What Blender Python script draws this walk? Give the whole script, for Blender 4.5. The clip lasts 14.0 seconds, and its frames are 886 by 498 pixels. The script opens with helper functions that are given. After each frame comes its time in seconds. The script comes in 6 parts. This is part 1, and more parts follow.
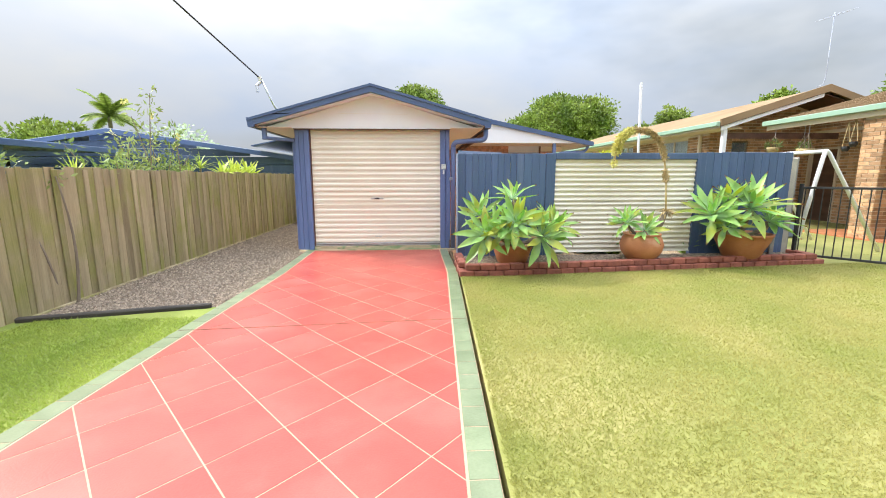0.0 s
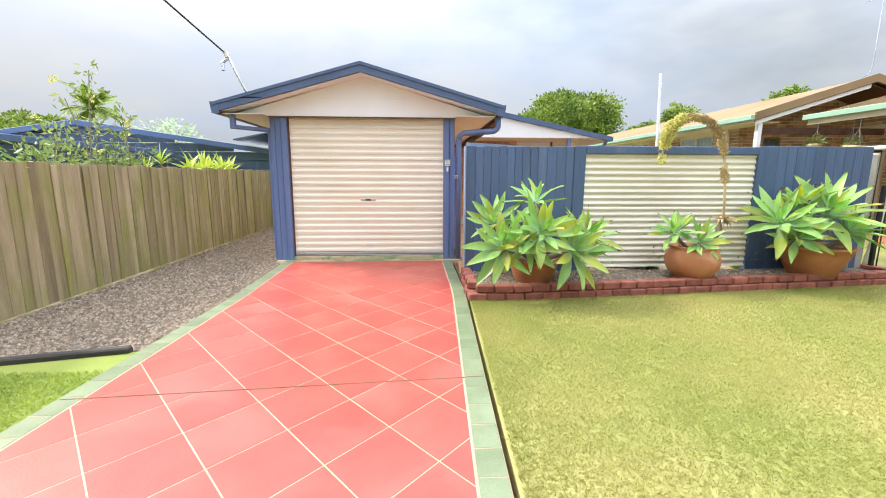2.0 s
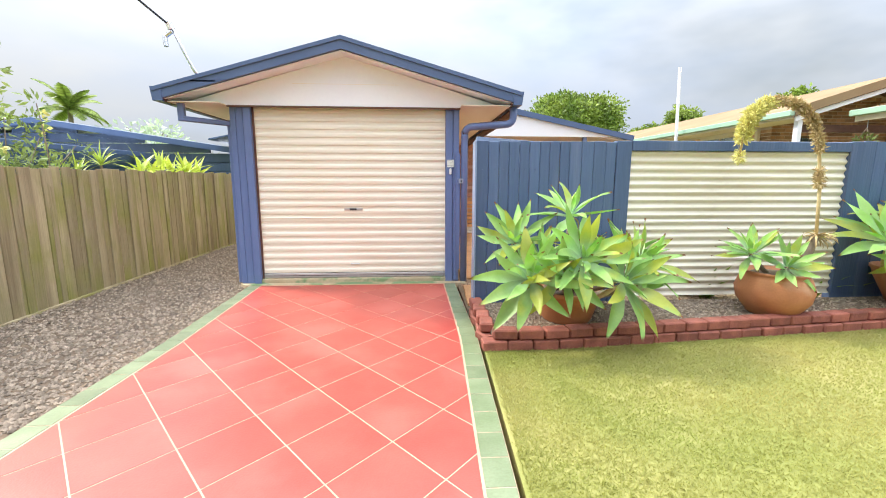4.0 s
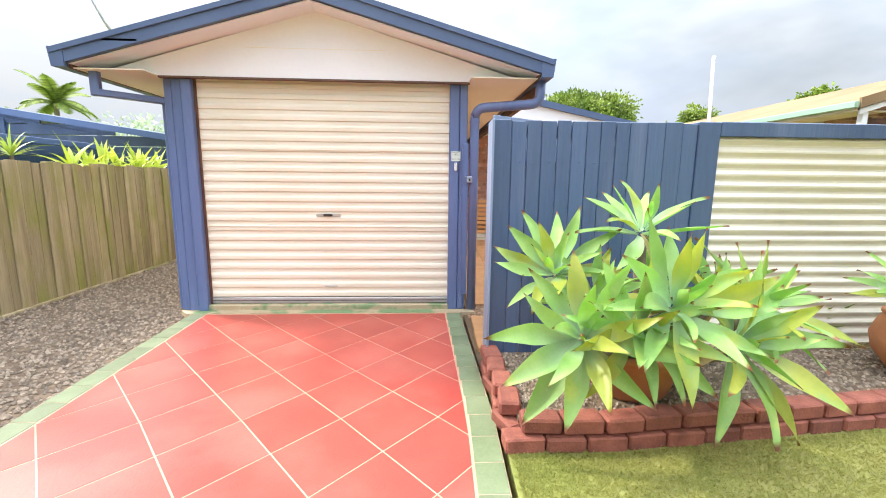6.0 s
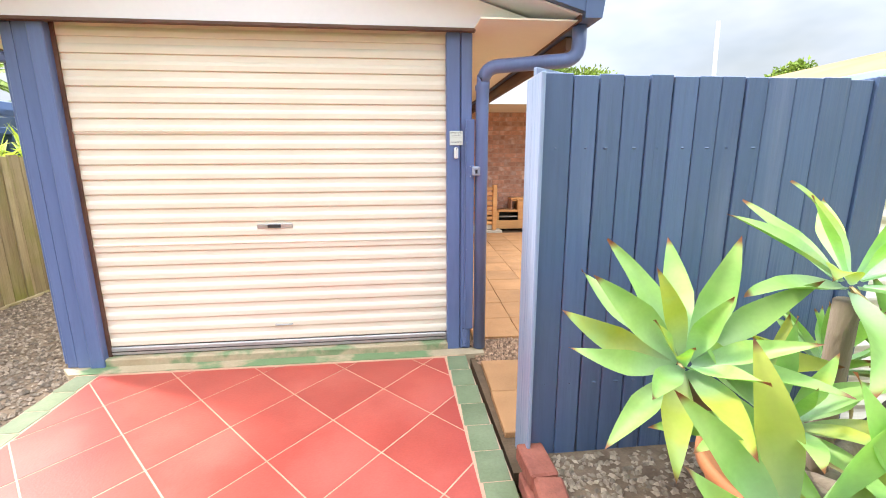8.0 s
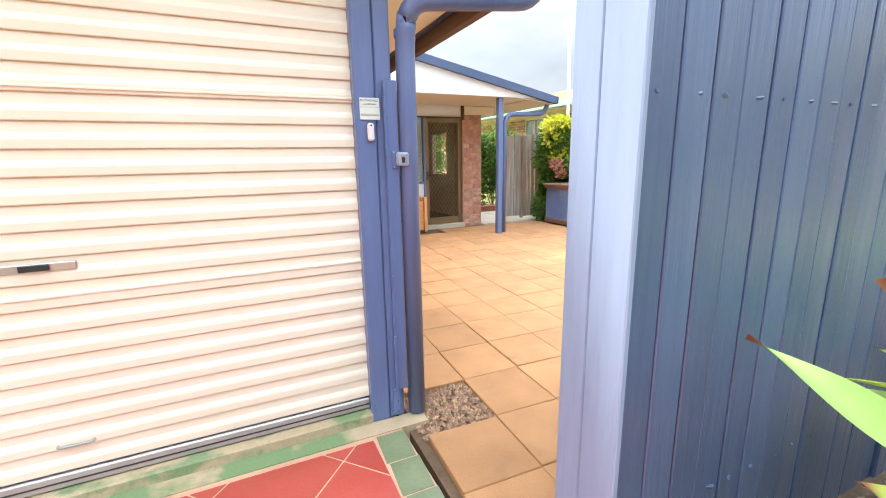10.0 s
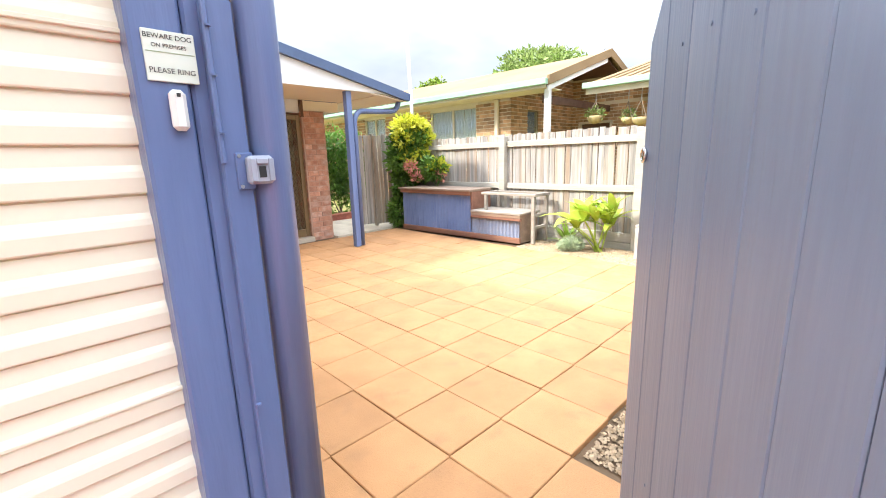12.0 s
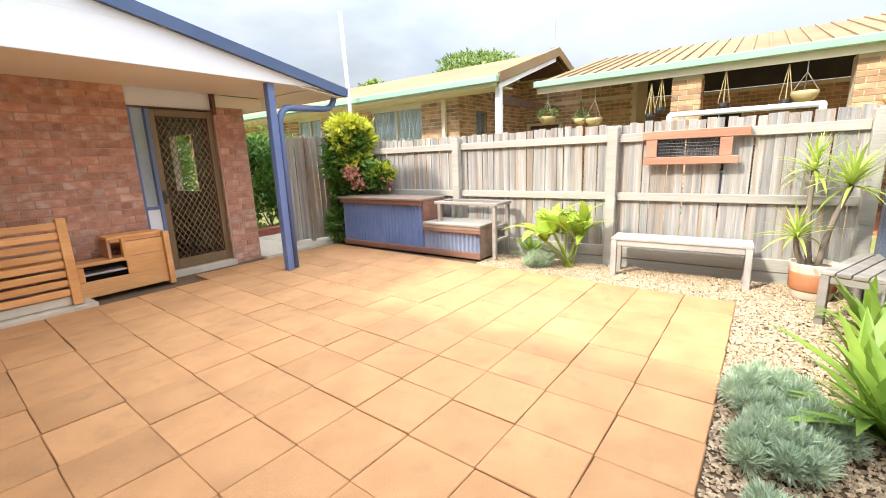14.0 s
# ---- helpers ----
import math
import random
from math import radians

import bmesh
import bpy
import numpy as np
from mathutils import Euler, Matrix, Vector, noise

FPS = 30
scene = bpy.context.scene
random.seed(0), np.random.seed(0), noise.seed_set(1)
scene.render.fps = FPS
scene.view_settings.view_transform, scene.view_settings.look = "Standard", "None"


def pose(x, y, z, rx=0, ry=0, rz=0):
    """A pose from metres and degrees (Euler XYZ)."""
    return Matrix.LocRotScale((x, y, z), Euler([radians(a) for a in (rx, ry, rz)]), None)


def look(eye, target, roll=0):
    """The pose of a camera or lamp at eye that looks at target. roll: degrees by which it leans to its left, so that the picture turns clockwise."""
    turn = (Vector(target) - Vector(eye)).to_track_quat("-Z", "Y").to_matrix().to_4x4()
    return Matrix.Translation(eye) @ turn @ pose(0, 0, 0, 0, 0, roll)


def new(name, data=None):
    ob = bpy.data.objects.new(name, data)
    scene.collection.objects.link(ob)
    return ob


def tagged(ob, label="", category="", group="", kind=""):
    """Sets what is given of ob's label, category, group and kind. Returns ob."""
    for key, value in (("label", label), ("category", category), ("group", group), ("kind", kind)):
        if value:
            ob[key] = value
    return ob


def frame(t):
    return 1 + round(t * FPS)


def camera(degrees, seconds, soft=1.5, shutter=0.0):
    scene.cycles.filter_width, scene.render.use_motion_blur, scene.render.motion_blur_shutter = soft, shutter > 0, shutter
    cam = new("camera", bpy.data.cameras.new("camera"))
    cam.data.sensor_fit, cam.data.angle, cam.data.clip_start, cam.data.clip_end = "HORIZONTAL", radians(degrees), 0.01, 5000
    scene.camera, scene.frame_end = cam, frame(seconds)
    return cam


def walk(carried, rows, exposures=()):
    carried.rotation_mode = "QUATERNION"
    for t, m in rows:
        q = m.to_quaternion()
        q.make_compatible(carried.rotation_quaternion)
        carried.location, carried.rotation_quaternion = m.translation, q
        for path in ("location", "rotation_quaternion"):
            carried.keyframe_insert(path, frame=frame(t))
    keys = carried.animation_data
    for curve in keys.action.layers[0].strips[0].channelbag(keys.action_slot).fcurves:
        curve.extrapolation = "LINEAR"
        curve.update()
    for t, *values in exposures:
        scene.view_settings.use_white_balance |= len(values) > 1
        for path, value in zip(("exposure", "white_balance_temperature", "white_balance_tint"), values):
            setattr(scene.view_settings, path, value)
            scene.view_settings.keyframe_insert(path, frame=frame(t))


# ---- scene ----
cam = camera(92.8, 14.0, soft=1.0)
PATH = [
    (0, (0.07, -0.526, 1.311), (0.182, 1.443, 0.976), -0.1),
    (0.5, (0.066, -0.212, 1.311), (0.176, 1.755, 0.966), -0.0),
    (1, (0.067, 0.101, 1.296), (0.175, 2.067, 0.948), -0.0),
    (1.5, (0.055, 0.382, 1.301), (0.165, 2.349, 0.954), 0.1),
    (2, (0.079, 0.688, 1.303), (0.194, 2.656, 0.961), 0.2),
    (2.5, (0.084, 0.99, 1.305), (0.206, 2.957, 0.968), 0.2),
    (3, (0.071, 1.289, 1.328), (0.195, 3.256, 0.992), 0.0),
    (5.5, (0.187, 2.893, 1.268), (0.303, 4.865, 0.957), 0.6),
    (6, (0.203, 3.195, 1.281), (0.306, 5.166, 0.957), 0.6),
    (6.5, (0.203, 3.522, 1.286), (0.298, 5.490, 0.944), 0.5),
    (7, (0.186, 3.813, 1.305), (0.298, 5.776, 0.940), 0.3),
    (7.5, (0.168, 4.105, 1.318), (0.306, 6.066, 0.947), -0.1),
    (8, (0.130, 4.403, 1.358), (0.339, 6.349, 0.946), -0.3),
    (8.2, (0.122, 4.518, 1.366), (0.362, 6.458, 0.945), -0.4),
    (10.3, (0.01, 5.55, 1.274), (0.926, 7.277, 0.853), -1.2),
    (10.5, (0.024, 5.654, 1.273), (1.004, 7.344, 0.846), -1.3),
    (11, (0.059, 5.889, 1.29), (1.197, 7.476, 0.858), -1.4),
    (11.5, (0.147, 6.1, 1.292), (1.435, 7.568, 0.862), -1.5),
    (12, (0.256, 6.3, 1.301), (1.668, 7.651, 0.876), -1.7),
    (12.5, (0.374, 6.506, 1.323), (1.876, 7.759, 0.902), -1.9),
    (13, (0.512, 6.676, 1.329), (2.066, 7.862, 0.909), -2.0),
    (13.5, (0.7, 6.822, 1.334), (2.277, 7.979, 0.914), -2.2),
    (14, (0.859, 6.954, 1.321), (2.44, 8.105, 0.902), -2.2),
]
walk(cam, [(t, look(eye, target, roll)) for t, eye, target, roll in PATH], exposures=((0, 0.67), (3, 0.77), (5.5, 0.92), (8, 1.14), (11, 1.25), (12, 1.33), (13, 1.19), (14, 1.0)))

# ---- light ----
SUN_AZ, SUN_EL = -63.0, 42.0
sun_way = Vector((math.sin(radians(SUN_AZ)) * math.cos(radians(SUN_EL)), math.cos(radians(SUN_AZ)) * math.cos(radians(SUN_EL)), math.sin(radians(SUN_EL))))
sun = new("sun", bpy.data.lights.new("sun", "SUN"))
sun.data.energy, sun.data.angle, sun.data.color = 2.95, radians(5), (1.0, 0.95, 0.86)
sun.matrix_world = look((0, 0, 30), Vector((0, 0, 30)) - sun_way)

world = bpy.data.worlds.new("world")
scene.world = world
world.use_nodes = True
wn, wl = world.node_tree.nodes, world.node_tree.links
wn.clear()
w_out, w_bg = wn.new("ShaderNodeOutputWorld"), wn.new("ShaderNodeBackground")
sky = wn.new("ShaderNodeTexSky")
sky.sky_type, sky.sun_disc = "NISHITA", False
sky.sun_elevation, sky.sun_rotation = radians(SUN_EL), radians(SUN_AZ)
sky.air_density, sky.dust_density = 1.3, 2.0
w_co, w_map = wn.new("ShaderNodeTexCoord"), wn.new("ShaderNodeMapping")
w_map.inputs["Scale"].default_value = (1.1, 1.1, 2.6)
w_map.inputs["Location"].default_value = (0.35, 0.2, 0.0)
w_noise, w_fine = wn.new("ShaderNodeTexNoise"), wn.new("ShaderNodeTexNoise")
w_noise.inputs["Scale"].default_value, w_noise.inputs["Detail"].default_value, w_noise.inputs["Roughness"].default_value = 1.5, 5, 0.5
w_fine.inputs["Scale"].default_value, w_fine.inputs["Detail"].default_value = 2.0, 5
w_ramp, w_tone, w_mix = wn.new("ShaderNodeValToRGB"), wn.new("ShaderNodeValToRGB"), wn.new("ShaderNodeMixRGB")
w_ramp.color_ramp.elements[0].position, w_ramp.color_ramp.elements[1].position = 0.30, 0.52
w_ramp.color_ramp.elements[0].color = (0.45, 0.45, 0.45, 1)
w_tone.color_ramp.elements[0].position, w_tone.color_ramp.elements[1].position = 0.36, 0.62
w_tone.color_ramp.elements[0].color, w_tone.color_ramp.elements[1].color = (8.3, 9.5, 11.6, 1), (10.3, 10.7, 11.2, 1)
wl.new(w_co.outputs["Generated"], w_map.inputs["Vector"])
for n in (w_noise, w_fine):
    wl.new(w_map.outputs["Vector"], n.inputs["Vector"])
wl.new(w_noise.outputs["Fac"], w_ramp.inputs["Fac"])
wl.new(w_fine.outputs["Fac"], w_tone.inputs["Fac"])
wl.new(w_ramp.outputs["Color"], w_mix.inputs["Fac"])
wl.new(sky.outputs["Color"], w_mix.inputs["Color1"])
wl.new(w_tone.outputs["Color"], w_mix.inputs["Color2"])
w_sep, w_up, w_gain = wn.new("ShaderNodeSeparateXYZ"), wn.new("ShaderNodeMath"), wn.new("ShaderNodeVectorMath")
w_sq = wn.new("ShaderNodeMath")
w_sq.operation, w_up.operation, w_gain.operation = "MULTIPLY", "MULTIPLY_ADD", "SCALE"
w_up.inputs[1].default_value, w_up.inputs[2].default_value = 3.6, 0.48
wl.new(w_co.outputs["Generated"], w_sep.inputs[0])
wl.new(w_sep.outputs["Z"], w_sq.inputs[0])
wl.new(w_sep.outputs["Z"], w_sq.inputs[1])
wl.new(w_sq.outputs[0], w_up.inputs[0])
wl.new(w_mix.outputs["Color"], w_gain.inputs[0])
wl.new(w_up.outputs[0], w_gain.inputs["Scale"])
wl.new(w_gain.outputs[0], w_bg.inputs["Color"])
w_bg.inputs["Strength"].default_value = 0.078
wl.new(w_bg.outputs["Background"], w_out.inputs["Surface"])

# ---- materials ----
def surf(name, c1, c2, scale=3.0, rough=0.7, bump=0.15, grain=60.0, depth=0.3, stretch=(1, 1, 1), metal=0.0, rnd=0.0, island=0.0, spec=0.5, translucent=0.0, stain=None, stain_scale=1.2, stain_cut=(0.55, 0.7), coat=0.0, loose=False, bloom=None):
    m = bpy.data.materials.new(name)
    m.use_nodes = True
    n, l = m.node_tree.nodes, m.node_tree.links
    b = n["Principled BSDF"]
    co, mp, oi = n.new("ShaderNodeTexCoord"), n.new("ShaderNodeMapping"), n.new("ShaderNodeObjectInfo")
    shift = n.new("ShaderNodeVectorMath")
    shift.operation = "MULTIPLY_ADD"
    shift.inputs[1].default_value = (17.0, 23.0, 31.0)
    l.new(oi.outputs["Random"], shift.inputs[0])
    l.new(co.outputs["Object"], shift.inputs[2])
    l.new(shift.outputs[0], mp.inputs["Vector"])
    mp.inputs["Scale"].default_value = stretch
    big, small = n.new("ShaderNodeTexNoise"), n.new("ShaderNodeTexNoise")
    big.inputs["Scale"].default_value, big.inputs["Detail"].default_value = scale, 4
    small.inputs["Scale"].default_value, small.inputs["Detail"].default_value = grain, 3
    for t in (big, small):
        l.new(mp.outputs["Vector"], t.inputs["Vector"])
    ramp = n.new("ShaderNodeValToRGB")
    ramp.color_ramp.elements[0].position, ramp.color_ramp.elements[1].position = 0.32, 0.68
    ramp.color_ramp.elements[0].color, ramp.color_ramp.elements[1].color = (*c1, 1), (*c2, 1)
    l.new(big.outputs["Fac"], ramp.inputs["Fac"])
    col = ramp.outputs["Color"]
    if stain:
        st, sr, sm = n.new("ShaderNodeTexNoise"), n.new("ShaderNodeValToRGB"), n.new("ShaderNodeMixRGB")
        st.inputs["Scale"].default_value, st.inputs["Detail"].default_value = stain_scale, 6
        sr.color_ramp.elements[0].position, sr.color_ramp.elements[1].position = stain_cut
        l.new(shift.outputs[0] if loose else mp.outputs["Vector"], st.inputs["Vector"])
        l.new(st.outputs["Fac"], sr.inputs["Fac"])
        l.new(sr.outputs["Color"], sm.inputs["Fac"])
        l.new(col, sm.inputs["Color1"])
        sm.inputs["Color2"].default_value = (*stain, 1)
        col = sm.outputs["Color"]
    if bloom:
        sx, br, bx = n.new("ShaderNodeSeparateXYZ"), n.new("ShaderNodeValToRGB"), n.new("ShaderNodeMixRGB")
        br.color_ramp.elements[0].position, br.color_ramp.elements[1].position = 0.02, 0.5
        br.color_ramp.elements[0].color, br.color_ramp.elements[1].color = (0.85, 0.85, 0.85, 1), (0, 0, 0, 1)
        l.new(co.outputs["Object"], sx.inputs[0])
        l.new(sx.outputs["X"], br.inputs["Fac"])
        l.new(br.outputs["Color"], bx.inputs["Fac"])
        l.new(col, bx.inputs["Color1"])
        bx.inputs["Color2"].default_value = (*bloom, 1)
        tr, tx = n.new("ShaderNodeValToRGB"), n.new("ShaderNodeMixRGB")
        tr.color_ramp.elements[0].position, tr.color_ramp.elements[1].position = 0.90, 0.955
        l.new(sx.outputs["X"], tr.inputs["Fac"])
        l.new(tr.outputs["Color"], tx.inputs["Fac"])
        l.new(bx.outputs["Color"], tx.inputs["Color1"])
        tx.inputs["Color2"].default_value = (0.30, 0.13, 0.06, 1)
        col = tx.outputs["Color"]
    hsv = n.new("ShaderNodeHueSaturation")
    l.new(col, hsv.inputs["Color"])
    val = n.new("ShaderNodeMath")
    val.operation = "MULTIPLY_ADD"
    val.inputs[1].default_value, val.inputs[2].default_value = depth, 1 - depth / 2
    l.new(small.outputs["Fac"], val.inputs[0])
    out = val.outputs[0]
    for amount, src in ((rnd, oi.outputs["Random"]), (island, None)):
        if amount:
            if src is None:
                src = n.new("ShaderNodeNewGeometry").outputs["Random Per Island"]
            k, mul = n.new("ShaderNodeMath"), n.new("ShaderNodeMath")
            k.operation, mul.operation = "MULTIPLY_ADD", "MULTIPLY"
            k.inputs[1].default_value, k.inputs[2].default_value = amount, 1 - amount / 2
            l.new(src, k.inputs[0])
            l.new(out, mul.inputs[0])
            l.new(k.outputs[0], mul.inputs[1])
            out = mul.outputs[0]
    l.new(out, hsv.inputs["Value"])
    l.new(hsv.outputs["Color"], b.inputs["Base Color"])
    b.inputs["Roughness"].default_value, b.inputs["Metallic"].default_value = rough, metal
    b.inputs["Specular IOR Level"].default_value = spec
    b.inputs["Coat Weight"].default_value, b.inputs["Coat Roughness"].default_value = coat, 0.22
    if bump:
        bp = n.new("ShaderNodeBump")
        bp.inputs["Strength"].default_value, bp.inputs["Distance"].default_value = bump, 0.01
        l.new(small.outputs["Fac"], bp.inputs["Height"])
        l.new(bp.outputs["Normal"], b.inputs["Normal"])
    if translucent:
        tr, mx = n.new("ShaderNodeBsdfTranslucent"), n.new("ShaderNodeMixShader")
        mx.inputs["Fac"].default_value = translucent
        l.new(hsv.outputs["Color"], tr.inputs["Color"])
        l.new(b.outputs["BSDF"], mx.inputs[1])
        l.new(tr.outputs["BSDF"], mx.inputs[2])
        l.new(mx.outputs["Shader"], n["Material Output"].inputs["Surface"])
    return m


M_BLUE = surf("blue_paint", (0.110, 0.158, 0.315), (0.142, 0.196, 0.370), 4, 0.30, 0.25, 45, 0.25, (1, 1, 0.12), stain=(0.15, 0.20, 0.36), stain_scale=3, stain_cut=(0.66, 0.8))
M_BLUE_BOARD = surf("blue_board", (0.058, 0.098, 0.198), (0.084, 0.132, 0.245), 3, 0.32, 0.4, 60, 0.3, (1, 1, 0.06), rnd=0.18, stain=(0.16, 0.20, 0.32), stain_scale=5, stain_cut=(0.62, 0.8), coat=0.35)
M_FASCIA = surf("blue_steel", (0.070, 0.110, 0.215), (0.090, 0.135, 0.250), 2, 0.35, 0.04, 30, 0.1)
M_CREAM = surf("cream_steel", (0.78, 0.715, 0.56), (0.84, 0.78, 0.63), 1.5, 0.32, 0.03, 25, 0.06, stain=(0.74, 0.60, 0.42), stain_scale=0.9, stain_cut=(0.62, 0.85))
M_CREAM_SHEET = surf("cream_sheet", (0.70, 0.64, 0.53), (0.78, 0.72, 0.60), 1.8, 0.4, 0.05, 30, 0.1)
M_WHITE = surf("white_board", (0.79, 0.80, 0.83), (0.85, 0.86, 0.88), 1.0, 0.55, 0.03, 30, 0.05)
M_SOFFIT = surf("soffit_paint", (0.80, 0.72, 0.58), (0.84, 0.77, 0.64), 1.0, 0.6, 0.03, 30, 0.05)
M_RED = surf("red_concrete", (0.36, 0.045, 0.030), (0.44, 0.068, 0.046), 2.2, 0.44, 0.10, 90, 0.25, rnd=0.10, stain=(0.46, 0.10, 0.075), stain_scale=1.1, stain_cut=(0.55, 0.8), coat=0.30, spec=0.5)
M_GROUT = surf("cream_grout", (0.48, 0.27, 0.18), (0.58, 0.36, 0.24), 3, 0.6, 0.2, 80, 0.3)
M_GREEN = surf("green_concrete", (0.135, 0.170, 0.080), (0.195, 0.232, 0.125), 5, 0.42, 0.2, 80, 0.3, rnd=0.2, coat=0.3)
M_GREENLINE = surf("green_joint", (0.30, 0.38, 0.22), (0.36, 0.43, 0.27), 5, 0.7, 0.2, 80, 0.3)
M_PAVER = surf("sand_paver", (0.40, 0.200, 0.080), (0.50, 0.258, 0.108), 3.2, 0.75, 0.35, 210, 0.55, rnd=0.17, stain=(0.29, 0.155, 0.072), stain_scale=6.0, stain_cut=(0.56, 0.90))
M_JOINT = surf("dark_joint", (0.10, 0.065, 0.035), (0.16, 0.10, 0.055), 8, 0.95, 0.3, 80, 0.4)
M_SAND = surf("sill_concrete", (0.42, 0.33, 0.20), (0.50, 0.40, 0.26), 4, 0.8, 0.3, 70, 0.3, stain=(0.20, 0.27, 0.13), stain_scale=4, stain_cut=(0.52, 0.6))
M_PALING = surf("weathered_paling", (0.225, 0.172, 0.093), (0.46, 0.375, 0.225), 6, 0.85, 0.6, 90, 0.6, (1, 1, 0.06), rnd=0.22, stain=(0.26, 0.25, 0.07), stain_scale=1.6, stain_cut=(0.46, 0.68), loose=True)
M_SILVER = surf("silvered_paling", (0.21, 0.200, 0.190), (0.46, 0.430, 0.385), 14, 0.85, 0.6, 110, 0.7, (1, 1, 0.04), rnd=0.28, stain=(0.30, 0.215, 0.145), stain_scale=9, stain_cut=(0.50, 0.72))
M_RAIL = surf("silvered_rail", (0.34, 0.315, 0.265), (0.48, 0.445, 0.38), 4, 0.85, 0.4, 70, 0.35, (1, 0.06, 1))
M_SLEEPER = surf("black_sleeper", (0.025, 0.020, 0.017), (0.055, 0.045, 0.035), 6, 0.8, 0.5, 50, 0.4, (0.1, 1, 1))
M_BRICK = surf("red_brown_brick", (0.40, 0.190, 0.125), (0.56, 0.300, 0.205), 9, 0.85, 0.6, 90, 0.5, rnd=0.42, stain=(0.58, 0.42, 0.34), stain_scale=7, stain_cut=(0.50, 0.72))
M_MORTAR = surf("brown_mortar", (0.40, 0.25, 0.185), (0.50, 0.325, 0.245), 9, 0.9, 0.4, 120, 0.3)
M_NBRICK = surf("tan_brick", (0.38, 0.215, 0.110), (0.55, 0.335, 0.185), 6, 0.85, 0.3, 60, 0.3, island=0.75)
M_NMORTAR = surf("cream_mortar", (0.64, 0.54, 0.39), (0.72, 0.61, 0.45), 5, 0.9, 0.2, 60, 0.2)
M_BEDBRICK = surf("red_garden_block", (0.2, 0.06, 0.04), (0.33, 0.105, 0.068), 9, 0.8, 0.5, 80, 0.45, rnd=0.35)
M_SOIL = surf("brown_soil", (0.10, 0.065, 0.040), (0.20, 0.14, 0.09), 12, 0.95, 0.6, 90, 0.5)
M_GRAVEL_BROWN = surf("brown_gravel", (0.23, 0.135, 0.080), (0.41, 0.265, 0.165), 30, 0.9, 0.2, 120, 0.3, island=0.9)
# paler blue than the fence boards, for the corner boards and end post
M_PALEBLUE = surf("pale_blue_paint", (0.205, 0.275, 0.410), (0.255, 0.330, 0.470), 3, 0.35, 0.3, 45, 0.2, (1, 1, 0.1), stain=(0.32, 0.36, 0.47), stain_scale=3, stain_cut=(0.6, 0.8))
M_AGAVE_LIME = surf("lime_agave_leaf", (0.50, 0.58, 0.10), (0.68, 0.70, 0.16), 2.5, 0.40, 0.05, 30, 0.12, rnd=0.2, translucent=0.6, stain=(0.44, 0.62, 0.22), stain_scale=1.8, stain_cut=(0.5, 0.65), bloom=(0.58, 0.74, 0.58))
M_GRAVEL = surf("mixed_gravel", (0.185, 0.14, 0.1), (0.34, 0.27, 0.2), 30, 0.9, 0.2, 120, 0.3, island=0.9)
M_PEBBLE = surf("cream_pebble", (0.33, 0.23, 0.135), (0.52, 0.4, 0.265), 30, 0.85, 0.2, 120, 0.3, island=0.7)
M_LAWN = surf("lawn_ground", (0.205, 0.218, 0.050), (0.285, 0.262, 0.080), 1.1, 0.95, 0.2, 160, 0.4, stain=(0.36, 0.315, 0.12), stain_scale=0.8, stain_cut=(0.50, 0.72))
M_SIDELAWN = surf("lush_lawn_ground", (0.17, 0.220, 0.035), (0.25, 0.280, 0.055), 2.0, 0.95, 0.2, 160, 0.4)
M_SIDEGRASS = surf("lush_grass_blade", (0.27, 0.37, 0.055), (0.40, 0.46, 0.085), 1.6, 0.6, 0, 5, 0.1, island=0.3, translucent=0.5)
M_GRASS = surf("grass_blade", (0.345, 0.375, 0.090), (0.49, 0.435, 0.155), 1.1, 0.6, 0, 5, 0.1, island=0.10, translucent=0.6)
M_FARGRASS = surf("far_grass", (0.13, 0.20, 0.035), (0.22, 0.27, 0.06), 0.3, 0.95, 0.3, 4, 0.4)
M_AGAVE = surf("agave_leaf", (0.34, 0.58, 0.16), (0.52, 0.72, 0.24), 2.5, 0.40, 0.05, 30, 0.15, rnd=0.30, translucent=0.5, stain=(0.76, 0.74, 0.15), stain_scale=1.6, stain_cut=(0.62, 0.80), bloom=(0.58, 0.74, 0.58))
M_DRY = surf("dry_leaf", (0.42, 0.30, 0.14), (0.58, 0.46, 0.24), 5, 0.8, 0.3, 40, 0.3, rnd=0.3)
M_TERRA = surf("terracotta", (0.40, 0.150, 0.060), (0.50, 0.205, 0.090), 4, 0.7, 0.15, 60, 0.2, stain=(0.52, 0.30, 0.18), stain_scale=3, stain_cut=(0.6, 0.8))
M_ROOF_CREAM = surf("cream_roof_sheet", (0.25, 0.170, 0.095), (0.32, 0.225, 0.130), 0.8, 0.85, 0.05, 20, 0.1, spec=0.1)
M_GUTTER = surf("mint_gutter", (0.27, 0.42, 0.31), (0.33, 0.49, 0.37), 1, 0.4, 0.03, 20, 0.06)
M_CREAMPAINT = surf("cream_paint", (0.68, 0.58, 0.44), (0.75, 0.65, 0.50), 1.5, 0.6, 0.04, 30, 0.08)
# near-black for surfaces whose deep shade is put into their colour
M_SHADE = surf("near_black_shade", (0.030, 0.025, 0.022), (0.050, 0.042, 0.036), 2, 0.7, 0.1, 30, 0.2)
M_BROWNWOOD = surf("dark_timber", (0.085, 0.040, 0.025), (0.15, 0.075, 0.045), 5, 0.6, 0.3, 60, 0.35, (1, 0.1, 1))
M_BARWOOD = surf("worn_bar_timber", (0.20, 0.135, 0.095), (0.32, 0.235, 0.175), 5, 0.75, 0.35, 60, 0.4, (1, 0.1, 1))
